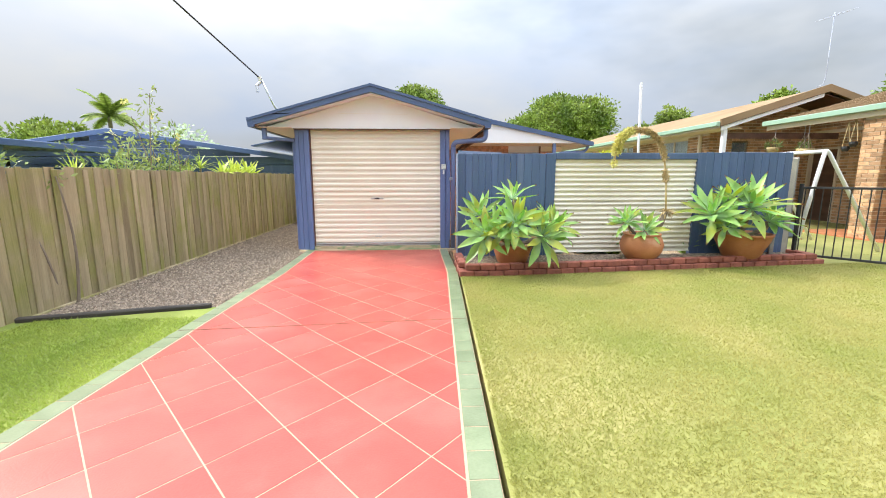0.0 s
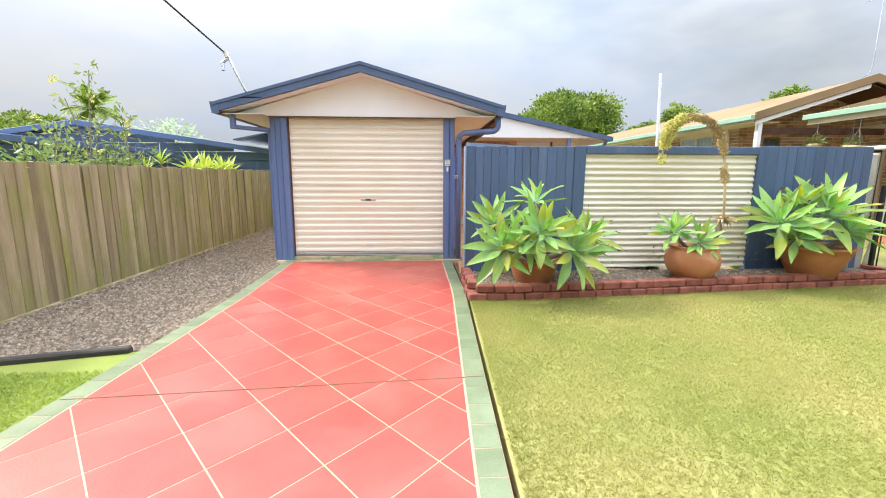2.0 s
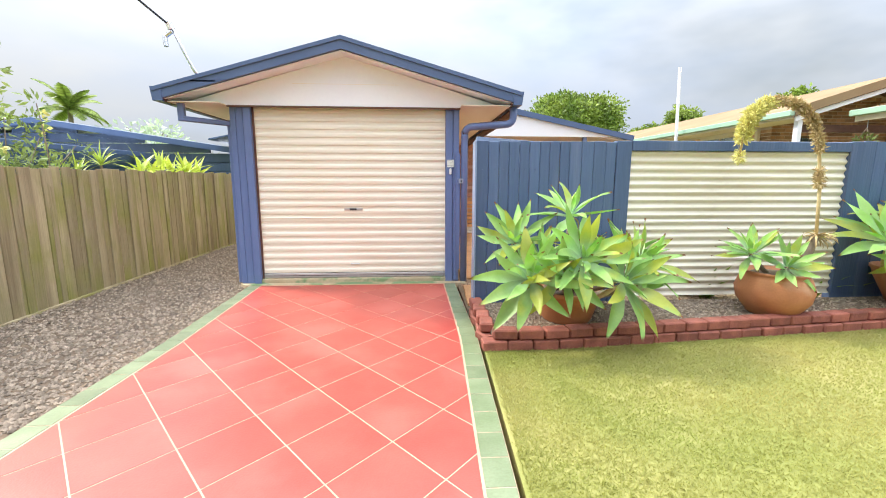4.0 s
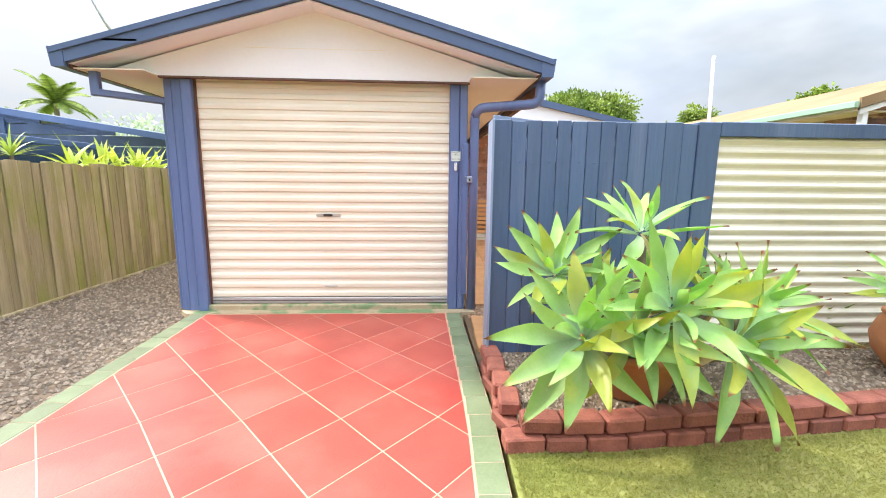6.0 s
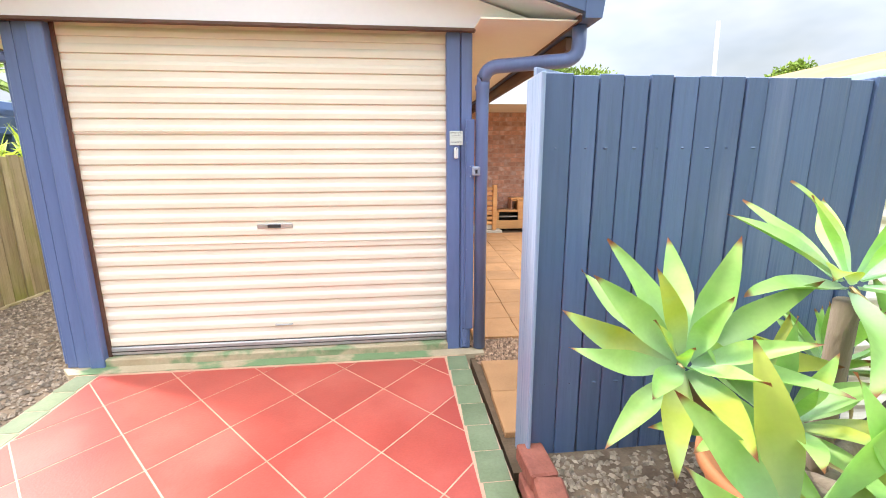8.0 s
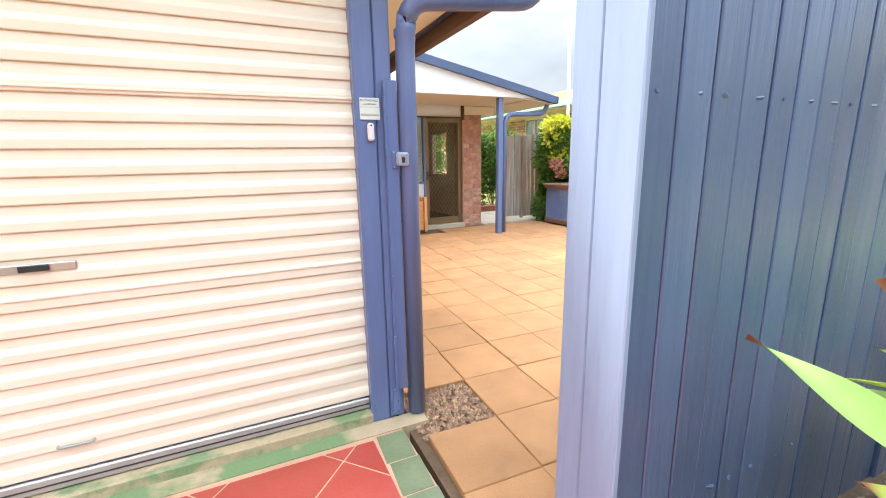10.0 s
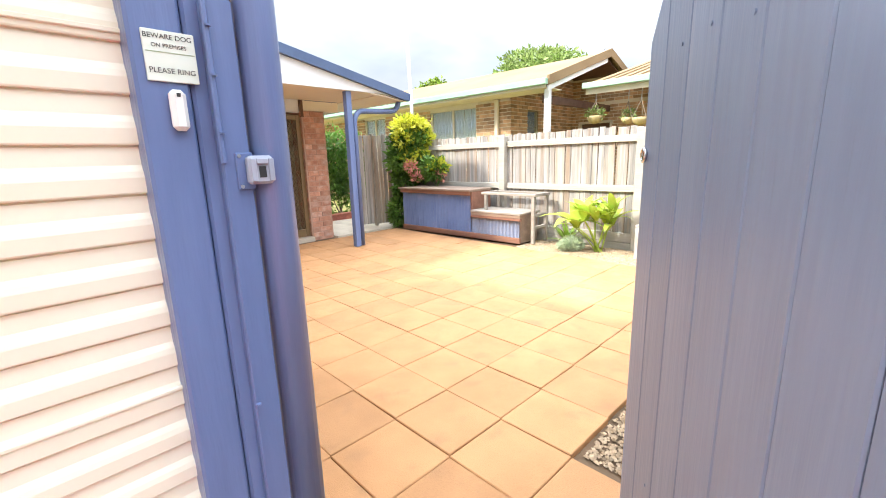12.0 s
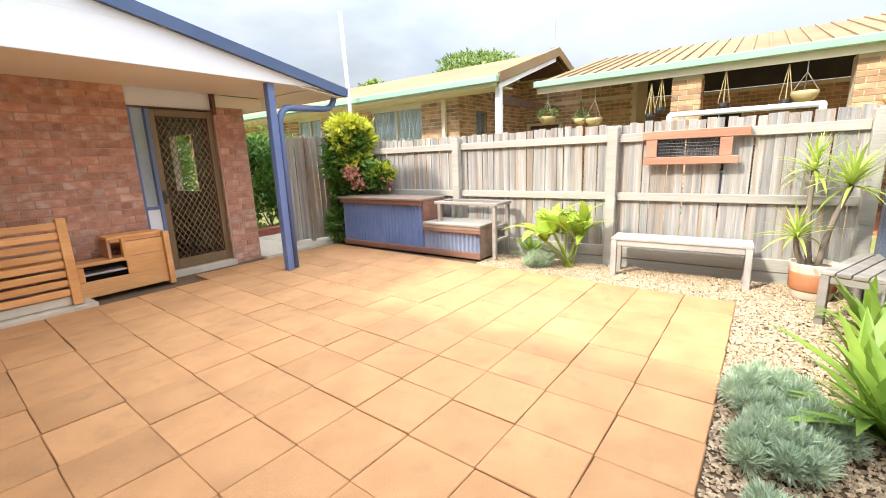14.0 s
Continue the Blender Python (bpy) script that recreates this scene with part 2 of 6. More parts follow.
M_TEAK = surf("golden_timber", (0.58, 0.265, 0.085), (0.72, 0.385, 0.150), 5, 0.5, 0.3, 60, 0.35, (0.12, 1, 1), rnd=0.25)
M_RUST = surf("rusty_brown_timber", (0.17, 0.075, 0.048), (0.29, 0.145, 0.095), 6, 0.8, 0.4, 70, 0.45, (1, 0.1, 1))
M_TROLLEY = surf("dull_grey_timber", (0.20, 0.175, 0.145), (0.35, 0.31, 0.265), 5, 0.8, 0.4, 70, 0.4, (1, 0.08, 1), rnd=0.2)
M_CAST = surf("grey_cast_metal", (0.30, 0.33, 0.40), (0.40, 0.43, 0.50), 8, 0.4, 0.1, 60, 0.15)
M_TEAK2 = surf("red_timber", (0.36, 0.165, 0.095), (0.46, 0.245, 0.155), 5, 0.55, 0.3, 60, 0.35, (1, 0.12, 1))
M_GREYWOOD = surf("grey_bench_timber", (0.34, 0.31, 0.27), (0.46, 0.425, 0.38), 5, 0.8, 0.4, 70, 0.35, (1, 0.08, 1), rnd=0.15)
M_BLUECORR = surf("blue_corrugated", (0.115, 0.175, 0.35), (0.165, 0.23, 0.42), 2, 0.4, 0.05, 30, 0.15, stain=(0.24, 0.27, 0.44), stain_scale=2.5, stain_cut=(0.58, 0.8))
M_OLDCORR = surf("chalky_corrugated", (0.22, 0.27, 0.40), (0.33, 0.37, 0.46), 3, 0.55, 0.1, 40, 0.25, (1, 1, 0.2), stain=(0.20, 0.19, 0.22), stain_scale=4, stain_cut=(0.56, 0.75))
M_PATH = surf("pale_concrete", (0.52, 0.46, 0.36), (0.62, 0.55, 0.44), 3, 0.85, 0.3, 90, 0.3, stain=(0.40, 0.34, 0.26), stain_scale=2.5, stain_cut=(0.55, 0.75))
M_RAILSTEEL = surf("dull_rail_steel", (0.40, 0.39, 0.38), (0.50, 0.48, 0.46), 6, 0.4, 0.05, 40, 0.2, metal=0.4)
M_PLASTIC = surf("white_plastic", (0.78, 0.77, 0.73), (0.83, 0.82, 0.78), 2, 0.35, 0.0, 20, 0.03)
M_INK = surf("black_ink", (0.02, 0.02, 0.02), (0.03, 0.03, 0.03), 2, 0.6, 0.0, 20, 0.03)
M_SIGN = surf("sign_face", (0.66, 0.72, 0.62), (0.72, 0.77, 0.68), 3, 0.4, 0.0, 20, 0.05)
M_STEEL = surf("galvanised_steel", (0.50, 0.51, 0.52), (0.62, 0.63, 0.64), 8, 0.35, 0.05, 40, 0.15, metal=0.9)
M_CHROME = surf("chrome", (0.72, 0.72, 0.72), (0.80, 0.80, 0.80), 8, 0.18, 0.0, 40, 0.05, metal=1.0)
# black metal; also the verandah lining, where black stands for shade
M_BLACK = surf("black_metal_and_shade", (0.018, 0.018, 0.020), (0.030, 0.030, 0.032), 3, 0.45, 0.03, 40, 0.1)
M_BRONZE = surf("bronze_aluminium", (0.190, 0.130, 0.068), (0.235, 0.165, 0.090), 2, 0.4, 0.03, 40, 0.1, metal=0.3)
M_LEAF = surf("green_leaf", (0.065, 0.16, 0.024), (0.155, 0.285, 0.042), 1.5, 0.5, 0, 20, 0.2, island=0.7, translucent=0.3)
M_LEAF_LIME = surf("lime_leaf", (0.44, 0.5, 0.035), (0.64, 0.62, 0.07), 1.5, 0.45, 0, 20, 0.2, island=0.4, translucent=0.35)
M_LEAF_FAR = surf("far_leaf", (0.115, 0.190, 0.030), (0.310, 0.385, 0.070), 0.5, 0.6, 0, 5, 0.2, island=0.9, translucent=0.25)
M_LEAF_GREY = surf("silver_foliage", (0.42, 0.52, 0.35), (0.62, 0.70, 0.50), 3, 0.7, 0, 20, 0.2, island=0.4, translucent=0.2)
M_LEAF_PALE = surf("pale_leaf", (0.15, 0.23, 0.055), (0.34, 0.40, 0.14), 1.5, 0.5, 0, 20, 0.2, island=0.6, translucent=0.3)
M_BARK = surf("grey_bark", (0.17, 0.130, 0.095), (0.29, 0.235, 0.180), 8, 0.9, 0.5, 60, 0.4, (1, 1, 0.3))
M_FLOWER = surf("pale_yellow_flower", (0.62, 0.58, 0.16), (0.76, 0.72, 0.30), 10, 0.6, 0, 40, 0.2, island=0.3, translucent=0.3)
M_WALLGREY = surf("steel_cladding", (0.16, 0.21, 0.34), (0.20, 0.25, 0.40), 1, 0.5, 0.03, 20, 0.1)
M_ROOF_LIGHT = surf("zinc_roof", (0.58, 0.61, 0.66), (0.70, 0.72, 0.76), 1, 0.4, 0.03, 20, 0.1)
M_CURTAIN = surf("white_blind", (0.60, 0.62, 0.62), (0.74, 0.75, 0.74), 3, 0.8, 0.05, 30, 0.1)
M_FLOWER_PINK = surf("pink_flower", (0.60, 0.23, 0.18), (0.72, 0.36, 0.28), 8, 0.6, 0, 30, 0.2, island=0.4, translucent=0.25)

M_GLASS = bpy.data.materials.new("window_glass")
M_GLASS.use_nodes = True
M_GLASS.node_tree.nodes["Principled BSDF"].inputs["Base Color"].default_value = (0.86, 0.92, 0.92, 1)
M_GLASS.node_tree.nodes["Principled BSDF"].inputs["Roughness"].default_value = 0.03
M_GLASS.node_tree.nodes["Principled BSDF"].inputs["Transmission Weight"].default_value = 0.9

# ---- building tools ----
PLACE = {}


def thing(name, label="", category="", group="", kind="", loc=(0, 0, 0)):
    ob = new(name)
    ob.empty_display_size = 0.1
    ob.matrix_basis = Matrix.Translation(loc)
    PLACE[ob] = Matrix.Translation(loc)
    return tagged(ob, label, category, group, kind)


def to_mesh(bm, name, material, smooth=False):
    me = bpy.data.meshes.new(name)
    bmesh.ops.recalc_face_normals(bm, faces=bm.faces[:])
    bm.to_mesh(me)
    bm.free()
    if smooth:
        for p in me.polygons:
            p.use_smooth = True
    me.materials.append(material)
    return me


def raw_mesh(name, verts, faces, material, smooth=False):
    me = bpy.data.meshes.new(name)
    me.from_pydata([tuple(v) for v in verts], [], [tuple(f) for f in faces])
    me.materials.append(material)
    if smooth:
        for p in me.polygons:
            p.use_smooth = True
    me.update()
    return me


def piece(name, me, parent, m, label=""):
    """A mesh at the world pose m, under a thing or part."""
    ob = new(name, me)
    if parent is not None:
        ob.parent = parent
        ob.matrix_basis = PLACE[parent].inverted() @ m
    else:
        ob.matrix_basis = m
    PLACE[ob] = m
    return tagged(ob, label)


def part(name, bm, material, parent, label="", smooth=False):
    """A bmesh in world coordinates as one mesh under a thing or a part."""
    at = PLACE[parent].translation.copy() if parent is not None else Vector()
    bmesh.ops.translate(bm, verts=bm.verts[:], vec=-at)
    return piece(name, to_mesh(bm, name, material, smooth), parent, Matrix.Translation(at), label)


def solo(name, bm, material, label="", category="", group="", kind="", smooth=False):
    """A thing of one single mesh, with its origin at the middle of its base."""
    xs, ys, zs = zip(*[v.co for v in bm.verts])
    at = Vector(((min(xs) + max(xs)) / 2, (min(ys) + max(ys)) / 2, min(zs)))
    bmesh.ops.translate(bm, verts=bm.verts[:], vec=-at)
    ob = piece(name, to_mesh(bm, name, material, smooth), None, Matrix.Translation(at))
    return tagged(ob, label, category, group, kind)


def box(x0, y0, z0, x1, y1, z1, bevel=0.0, bm=None):
    bm2 = bmesh.new()
    bmesh.ops.create_cube(bm2, size=1, matrix=Matrix.Translation(((x0 + x1) / 2, (y0 + y1) / 2, (z0 + z1) / 2)) @ Matrix.Diagonal((abs(x1 - x0), abs(y1 - y0), abs(z1 - z0), 1)))
    if bevel:
        bmesh.ops.bevel(bm2, geom=bm2.edges[:], offset=bevel, segments=1, affect="EDGES")
    return merge(bm, bm2)


def merge(bm, other):
    if bm is None:
        return other
    me = bpy.data.meshes.new("tmp")
    other.to_mesh(me)
    other.free()
    bm.from_mesh(me)
    bpy.data.meshes.remove(me)
    return bm


def bar(a, b, w, h, bevel=0.0, bm=None, up=(0, 0, 1)):
    """A beam from a to b: w across, h along up."""
    a, b = Vector(a), Vector(b)
    d = (b - a).normalized()
    s = d.cross(Vector(up))
    s = s.normalized() if s.length > 1e-4 else Vector((1, 0, 0))
    u = s.cross(d)
    bm2 = bmesh.new()
    bmesh.ops.create_cube(bm2, size=1)
    m = Matrix(((s.x * w, d.x * (b - a).length, u.x * h, 0), (s.y * w, d.y * (b - a).length, u.y * h, 0), (s.z * w, d.z * (b - a).length, u.z * h, 0), (0, 0, 0, 1)))
    bmesh.ops.transform(bm2, matrix=Matrix.Translation((a + b) / 2) @ m, verts=bm2.verts[:])
    if bevel:
        bmesh.ops.bevel(bm2, geom=bm2.edges[:], offset=bevel, segments=1, affect="EDGES")
    return merge(bm, bm2)


def tube(points, radius, sides=10, bm=None, taper=None):
    """A round pipe along points; taper: the radius at the end."""
    pts = [Vector(p) for p in points]
    bm = bm or bmesh.new()
    rings, prev = [], None
    for i, p in enumerate(pts):
        d = (pts[min(i + 1, len(pts) - 1)] - pts[max(i - 1, 0)]).normalized()
        s = d.cross(Vector((0, 0, 1)) if prev is None else prev[1])
        if s.length < 1e-3:
            s = d.cross(Vector((0, 1, 0)))
        s.normalize()
        u = s.cross(d)
        prev = (s, u)
        r = radius if taper is None else radius + (taper - radius) * i / (len(pts) - 1)
        rings.append([bm.verts.new(p + r * (math.cos(k * math.tau / sides) * s + math.sin(k * math.tau / sides) * u)) for k in range(sides)])
    for a, b in zip(rings, rings[1:]):
        for k in range(sides):
            bm.faces.new((a[k], a[(k + 1) % sides], b[(k + 1) % sides], b[k]))
    bm.faces.new(rings[0][::-1])
    bm.faces.new(rings[-1])
    return bm


def bend(points, r=0.06, n=5):
    """Rounds the corners of a path."""
    pts = [Vector(p) for p in points]
    out = [pts[0]]
    for a, b, c in zip(pts, pts[1:], pts[2:]):
        p, q = b + (a - b).normalized() * r, b + (c - b).normalized() * r
        out += [p * (1 - k / n) ** 2 + b * 2 * (k / n) * (1 - k / n) + q * (k / n) ** 2 for k in range(n + 1)]
    return out + [pts[-1]]


def lathe(profile, at, sides=32, bm=None):
    """Turns (radius, height) pairs round a vertical axis at the place given."""
    bm = bm or bmesh.new()
    rings = [[bm.verts.new((at[0] + r * math.cos(k * math.tau / sides), at[1] + r * math.sin(k * math.tau / sides), at[2] + z)) for k in range(sides)] for r, z in profile]
    for a, b in zip(rings, rings[1:]):
        for k in range(sides):
            bm.faces.new((a[k], a[(k + 1) % sides], b[(k + 1) % sides], b[k]))
    bm.faces.new(rings[0][::-1])
    bm.faces.new(rings[-1])
    return bm


def prism(poly, axis, a, b, bm=None):
    """A polygon of (p, q) pairs drawn out along an axis from a to b. x: (y, z); y: (x, z); z: (x, y)."""
    bm2 = bmesh.new()
    put = {"x": lambda p, q, t: (t, p, q), "y": lambda p, q, t: (p, t, q), "z": lambda p, q, t: (p, q, t)}[axis]
    lo, hi = [bm2.verts.new(put(p, q, a)) for p, q in poly], [bm2.verts.new(put(p, q, b)) for p, q in poly]
    bm2.faces.new(lo)
    bm2.faces.new(hi[::-1])
    for k in range(len(poly)):
        j = (k + 1) % len(poly)
        bm2.faces.new((lo[k], lo[j], hi[j], hi[k]))
    return merge(bm, bm2)


def wavy(length, width, pitch, depth, thick=0.004, steps=6):
    """A corrugated sheet: runs along x by length, ripples along z over width; faces -y."""
    n = int(width / pitch * steps)
    verts, faces = [], []
    for side in (0, thick):
        for i in range(n + 1):
            z = width * i / n
            y = -depth / 2 * math.cos(z / pitch * math.tau) + side
            verts += [(0, y, z), (length, y, z)]
    for i in range(n):
        a = 2 * i
        faces.append((a, a + 1, a + 3, a + 2))
        b = 2 * (n + 1) + 2 * i
        faces.append((b, b + 2, b + 3, b + 1))
    return verts, faces


def block_mesh(name, dx, dy, dz, bevel, material):
    return to_mesh(box(-dx / 2, -dy / 2, 0, dx / 2, dy / 2, dz, bevel), name, material)


def brick_wall(name, length, height, openings, material, course=0.086, brick=0.24, joint=0.016, proud=0.008, depth=0.03):
    """Joined bricks on the plane y = 0, seen from -y, from x = 0; openings: (x0, z0, x1, z1)."""
    verts, faces = [], []
    for r in range(int(height / course)):
        z0, z1 = r * course, (r + 1) * course - joint
        x = -(brick / 2) * (r % 2)
        while x < length:
            a, b = max(x, 0), min(x + brick - joint, length)
            x += brick
            if b - a < 0.03:
                continue
            spans = [(a, b)]
            for ox0, oz0, ox1, oz1 in openings:
                if z1 > oz0 and z0 < oz1:
                    spans = [s for p, q in spans for s in ((p, min(q, ox0)), (max(p, ox1), q)) if s[1] - s[0] > 0.03]
            for p, q in spans:
                k, y = len(verts), -proud - random.uniform(0, 0.002)
                verts += [(p, y, z0), (q, y, z0), (q, y, z1), (p, y, z1), (p, depth, z0), (q, depth, z0), (q, depth, z1), (p, depth, z1)]
                faces += [(k, k + 1, k + 2, k + 3), (k + 3, k + 2, k + 6, k + 7), (k + 1, k, k + 4, k + 5), (k + 1, k + 5, k + 6, k + 2), (k + 4, k, k + 3, k + 7)]
    return raw_mesh(name, verts, faces, material)


def leaf_cloud(name, n, centres, length, width, material, rng, shell=0.55, droop=0.3, up=0.3):
    """Many small folded leaves spread through ellipsoids: centres of (x, y, z, rx, ry, rz)."""
    c = np.array(centres, float)
    vol = c[:, 3] * c[:, 4] * c[:, 5]
    pick = rng.choice(len(c), n, p=vol / vol.sum())
    d = rng.normal(size=(n, 3))
    d /= np.linalg.norm(d, axis=1)[:, None]
    rad = shell + (1 - shell) * rng.random(n) ** 0.6
    rad *= 1 + 0.12 * rng.normal(size=n)
    p = c[pick, :3] + d * rad[:, None] * c[pick, 3:]
    a = d + rng.normal(scale=0.6, size=(n, 3))
    a[:, 2] += up - droop * rng.random(n)
    a /= np.linalg.norm(a, axis=1)[:, None]
    s = np.cross(a, rng.normal(size=(n, 3)))
    s /= np.linalg.norm(s, axis=1)[:, None]
    nn = np.cross(a, s)
    k = (0.6 + 0.8 * rng.random(n))[:, None]
    v = np.empty((n, 4, 3))
    v[:, 0] = p
    v[:, 1] = p + a * length * k * 0.45 + s * width * k * 0.5 + nn * width * 0.15
    v[:, 2] = p + a * length * k
    v[:, 3] = p + a * length * k * 0.45 - s * width * k * 0.5 + nn * width * 0.15
    i = np.arange(n)[:, None] * 4
    f = np.concatenate([i + [0, 1, 2], i + [0, 2, 3]])
    return raw_mesh(name, v.reshape(-1, 3), f.tolist(), material)


def pebbles(name, n, area, size, material, rng, height):
    """Loose stones as squashed octahedra; area: a function giving (x, y) arrays, height: z from (x, y)."""
    x, y = area(n)
    s = size * (0.55 + 0.9 * rng.random(n))
    base = np.array([(1, 0, 0), (0, 1, 0), (-1, 0, 0), (0, -1, 0), (0, 0, 0.7), (0, 0, -0.7)], float)
    v = base[None] * s[:, None, None] * (0.7 + 0.6 * rng.random((n, 6, 1)))
    t = rng.random(n) * math.tau
    co, si = np.cos(t)[:, None], np.sin(t)[:, None]
    vx, vy = v[:, :, 0] * co - v[:, :, 1] * si * 0.8, v[:, :, 0] * si + v[:, :, 1] * co * 0.8
    v = np.stack([vx + x[:, None], vy + y[:, None], v[:, :, 2] + (height(x, y) + s * 0.25)[:, None]], 2)
    i = np.arange(n)[:, None] * 6
    f = np.concatenate([i + list(q) for q in ((0, 1, 4), (1, 2, 4), (2, 3, 4), (3, 0, 4), (1, 0, 5), (2, 1, 5), (3, 2, 5), (0, 3, 5))])
    return raw_mesh(name, v.reshape(-1, 3), f.tolist(), material)


def stuff(name, me, label, category):
    return tagged(piece(name, me, None, Matrix()), label, category, "", "stuff")


rng = np.random.default_rng(5)

# ---- ground ----
def drive_x(u, v):
    """The driveway lies askew: u across it, v along it, to the world's x."""
    return u + 0.045 * np.minimum(v, 5.3) - 0.012 * np.maximum(v - 5.3, 0)


DL, DR, BW = -2.19, 0.365, 0.14
bm = bmesh.new()
bmesh.ops.create_grid(bm, x_segments=2, y_segments=2, size=400)
bmesh.ops.translate(bm, verts=bm.verts[:], vec=(0, 0, -0.16))
solo("ground", bm, M_FARGRASS, "grassy ground running to the horizon", "ground", kind="structure")

bm = prism([(drive_x(DR, -6) + 0.03, -6), (14, -6), (14, 7), (6.2, 6.0), (0.62, 5.9), (drive_x(DR, 5.3) + 0.03, 5.3)], "z", -0.12, -0.015)
solo("front_lawn", bm, M_LAWN, "sunlit mown front lawn, yellow-green with dry patches", "lawn", kind="structure")
bm = prism([(-3.72, -6), (drive_x(DL, -6), -6), (drive_x(DL, 3.85), 3.85), (-3.72, 3.45)], "z", -0.14, -0.02)
solo("side_lawn", bm, M_SIDELAWN, "strip of green lawn beside the driveway", "lawn", kind="structure")
bm = prism([(6.25, 6.0), (14, 7), (14, 26), (6.25, 26)], "z", -0.12, -0.012)
solo("neighbour_lawn", bm, M_LAWN, "neighbour's green back lawn", "lawn", kind="structure")


def grass(n, area, length, z, material=M_GRASS):
    x, y = area(n)
    t, lean = rng.random(n) * math.tau, rng.normal(scale=0.95, size=(n, 2))
    h = length * (0.5 + 0.9 * rng.random(n))
    w = 0.0024 + 0.0024 * rng.random(n)
    v = np.empty((n, 3, 3))
    v[:, 0] = np.stack([x - w * np.cos(t), y - w * np.sin(t), np.full(n, z)], 1)
    v[:, 1] = np.stack([x + w * np.cos(t), y + w * np.sin(t), np.full(n, z)], 1)
    v[:, 2] = np.stack([x + h * lean[:, 0], y + h * lean[:, 1], z + h], 1)
    return raw_mesh("grass", v.reshape(-1, 3), np.arange(3 * n).reshape(-1, 3).tolist(), material)


def lawn_area(n):
    y = 5.0 - 5.8 * rng.random(n) ** 1.15
    x = drive_x(DR, y) + 0.05 + 6.5 * rng.random(n) ** 1.15
    return x, y + np.where(y > 3.5, 0.095 * np.maximum(x - 1.2, 0) * np.clip((y - 3.5) / 1.5, 0, 1), 0)


def side_area(n):
    y = 3.5 - 4.2 * rng.random(n)
    return drive_x(DL, y) - 0.02 - 1.5 * rng.random(n), y


stuff("front_grass", grass(430000, lawn_area, 0.016, -0.017), "short green and straw-coloured grass blades", "grass")
stuff("side_grass", grass(60000, side_area, 0.024, -0.022, M_SIDEGRASS), "short green grass blades beside the driveway", "grass")

bm = prism([(-3.72, 3.45), (drive_x(DL, 3.85), 3.85), (drive_x(DL, 5.3), 5.3), (drive_x(DL, 7.2), 7.2), (-2.08, 7.2), (-2.08, 14), (-3.72, 14)], "z", -0.15, -0.045)
solo("gravel_bed", bm, M_SOIL, "gravel-covered side passage between fence and garage", "gravel", kind="structure")


def passage(n):
    x, y = -3.7 + 1.75 * rng.random(n), 3.5 + 8.5 * rng.random(n) ** 1.5
    keep = (x < np.where(y < 7.25, drive_x(DL, y) - 0.02, -2.12)) & (y > 3.5 + (x + 3.72) * 0.25)
    return x[keep], y[keep]


def fill(area):
    """Draws until n places lie in the area."""
    def draw(n):
        xs, ys = [], []
        while sum(map(len, xs)) < n:
            x, y = area(n)
            xs.append(x), ys.append(y)
        return np.concatenate(xs)[:n], np.concatenate(ys)[:n]
    return draw


stuff("passage_gravel", pebbles("passage_gravel", 17000, fill(passage), 0.016, M_GRAVEL, rng, lambda x, y: np.full(len(x), -0.045)), "loose brown and grey gravel stones", "gravel")

sl = thing("garden_sleeper", "black timber sleeper edging the gravel passage", "sleeper", loc=(-2.9, 3.65, -0.1))
part("beam", bar((-3.7, 3.47, -0.05), (-2.10, 3.84, -0.05), 0.07, 0.15, 0.012), M_SLEEPER, sl)

# driveway slab; its tiles come last
bm = prism([(drive_x(DL, -6), -6), (drive_x(DR, -6), -6), (drive_x(DR, 5.3), 5.3), (drive_x(DR, 7.16), 7.16), (drive_x(DL, 7.16), 7.16), (drive_x(DL, 5.3), 5.3)], "z", -0.14, -0.0015)
driveway = solo("driveway", bm, M_GROUT, "red concrete driveway with cream diagonal joints and a green border", "driveway", kind="structure")
bm = prism([(drive_x(DL, 7.16) - 0.05, 7.16), (0.72, 7.16), (0.72, 7.26), (-2.12, 7.26)], "z", -0.12, 0.004)
M_BAND = surf("flaking_green_paint", (0.40, 0.31, 0.19), (0.50, 0.40, 0.26), 4, 0.75, 0.3, 70, 0.3, stain=(0.17, 0.26, 0.12), stain_scale=2.6, stain_cut=(0.44, 0.50), loose=True)
solo("garage_edge_band", bm, M_BAND, "worn concrete band with flaking green paint before the garage door", "concrete band", kind="structure")
solo("garage_sill", box(-1.86, 7.255, -0.1, 0.47, 7.5, 0.055, 0.008), M_SAND, "worn sandy concrete sill below the roller door", "sill", kind="structure")

# courtyard base
bm = prism([(0.62, 6.02), (6.06, 6.02), (6.06, 13.4), (0.62, 13.4)], "z", -0.14, -0.03)
patio = solo("patio_base", bm, M_JOINT, "courtyard paved with sandy orange concrete slabs", "paving", kind="structure")

# ---- garage ----
DX0, DX1, DY = -1.856, 0.467, 7.325
PY = 7.26
bm = prism([(-2.10, 7.30), (DX0, 7.30), (DX0, 7.36), (-2.02, 7.36), (-2.02, 12.6), (-2.10, 12.6)], "z", -0.1, 2.2)
solo("garage_wall_left", bm, M_CREAMPAINT, "cream clad side wall of the garage", "wall", kind="structure")
bm = prism([(0.55, 7.36), (0.63, 7.36), (0.63, 12.7), (0.55, 12.7)], "z", -0.1, 2.2)
solo("garage_wall_right", bm, M_CREAMPAINT, "cream clad side wall of the garage by the courtyard", "wall", kind="structure")
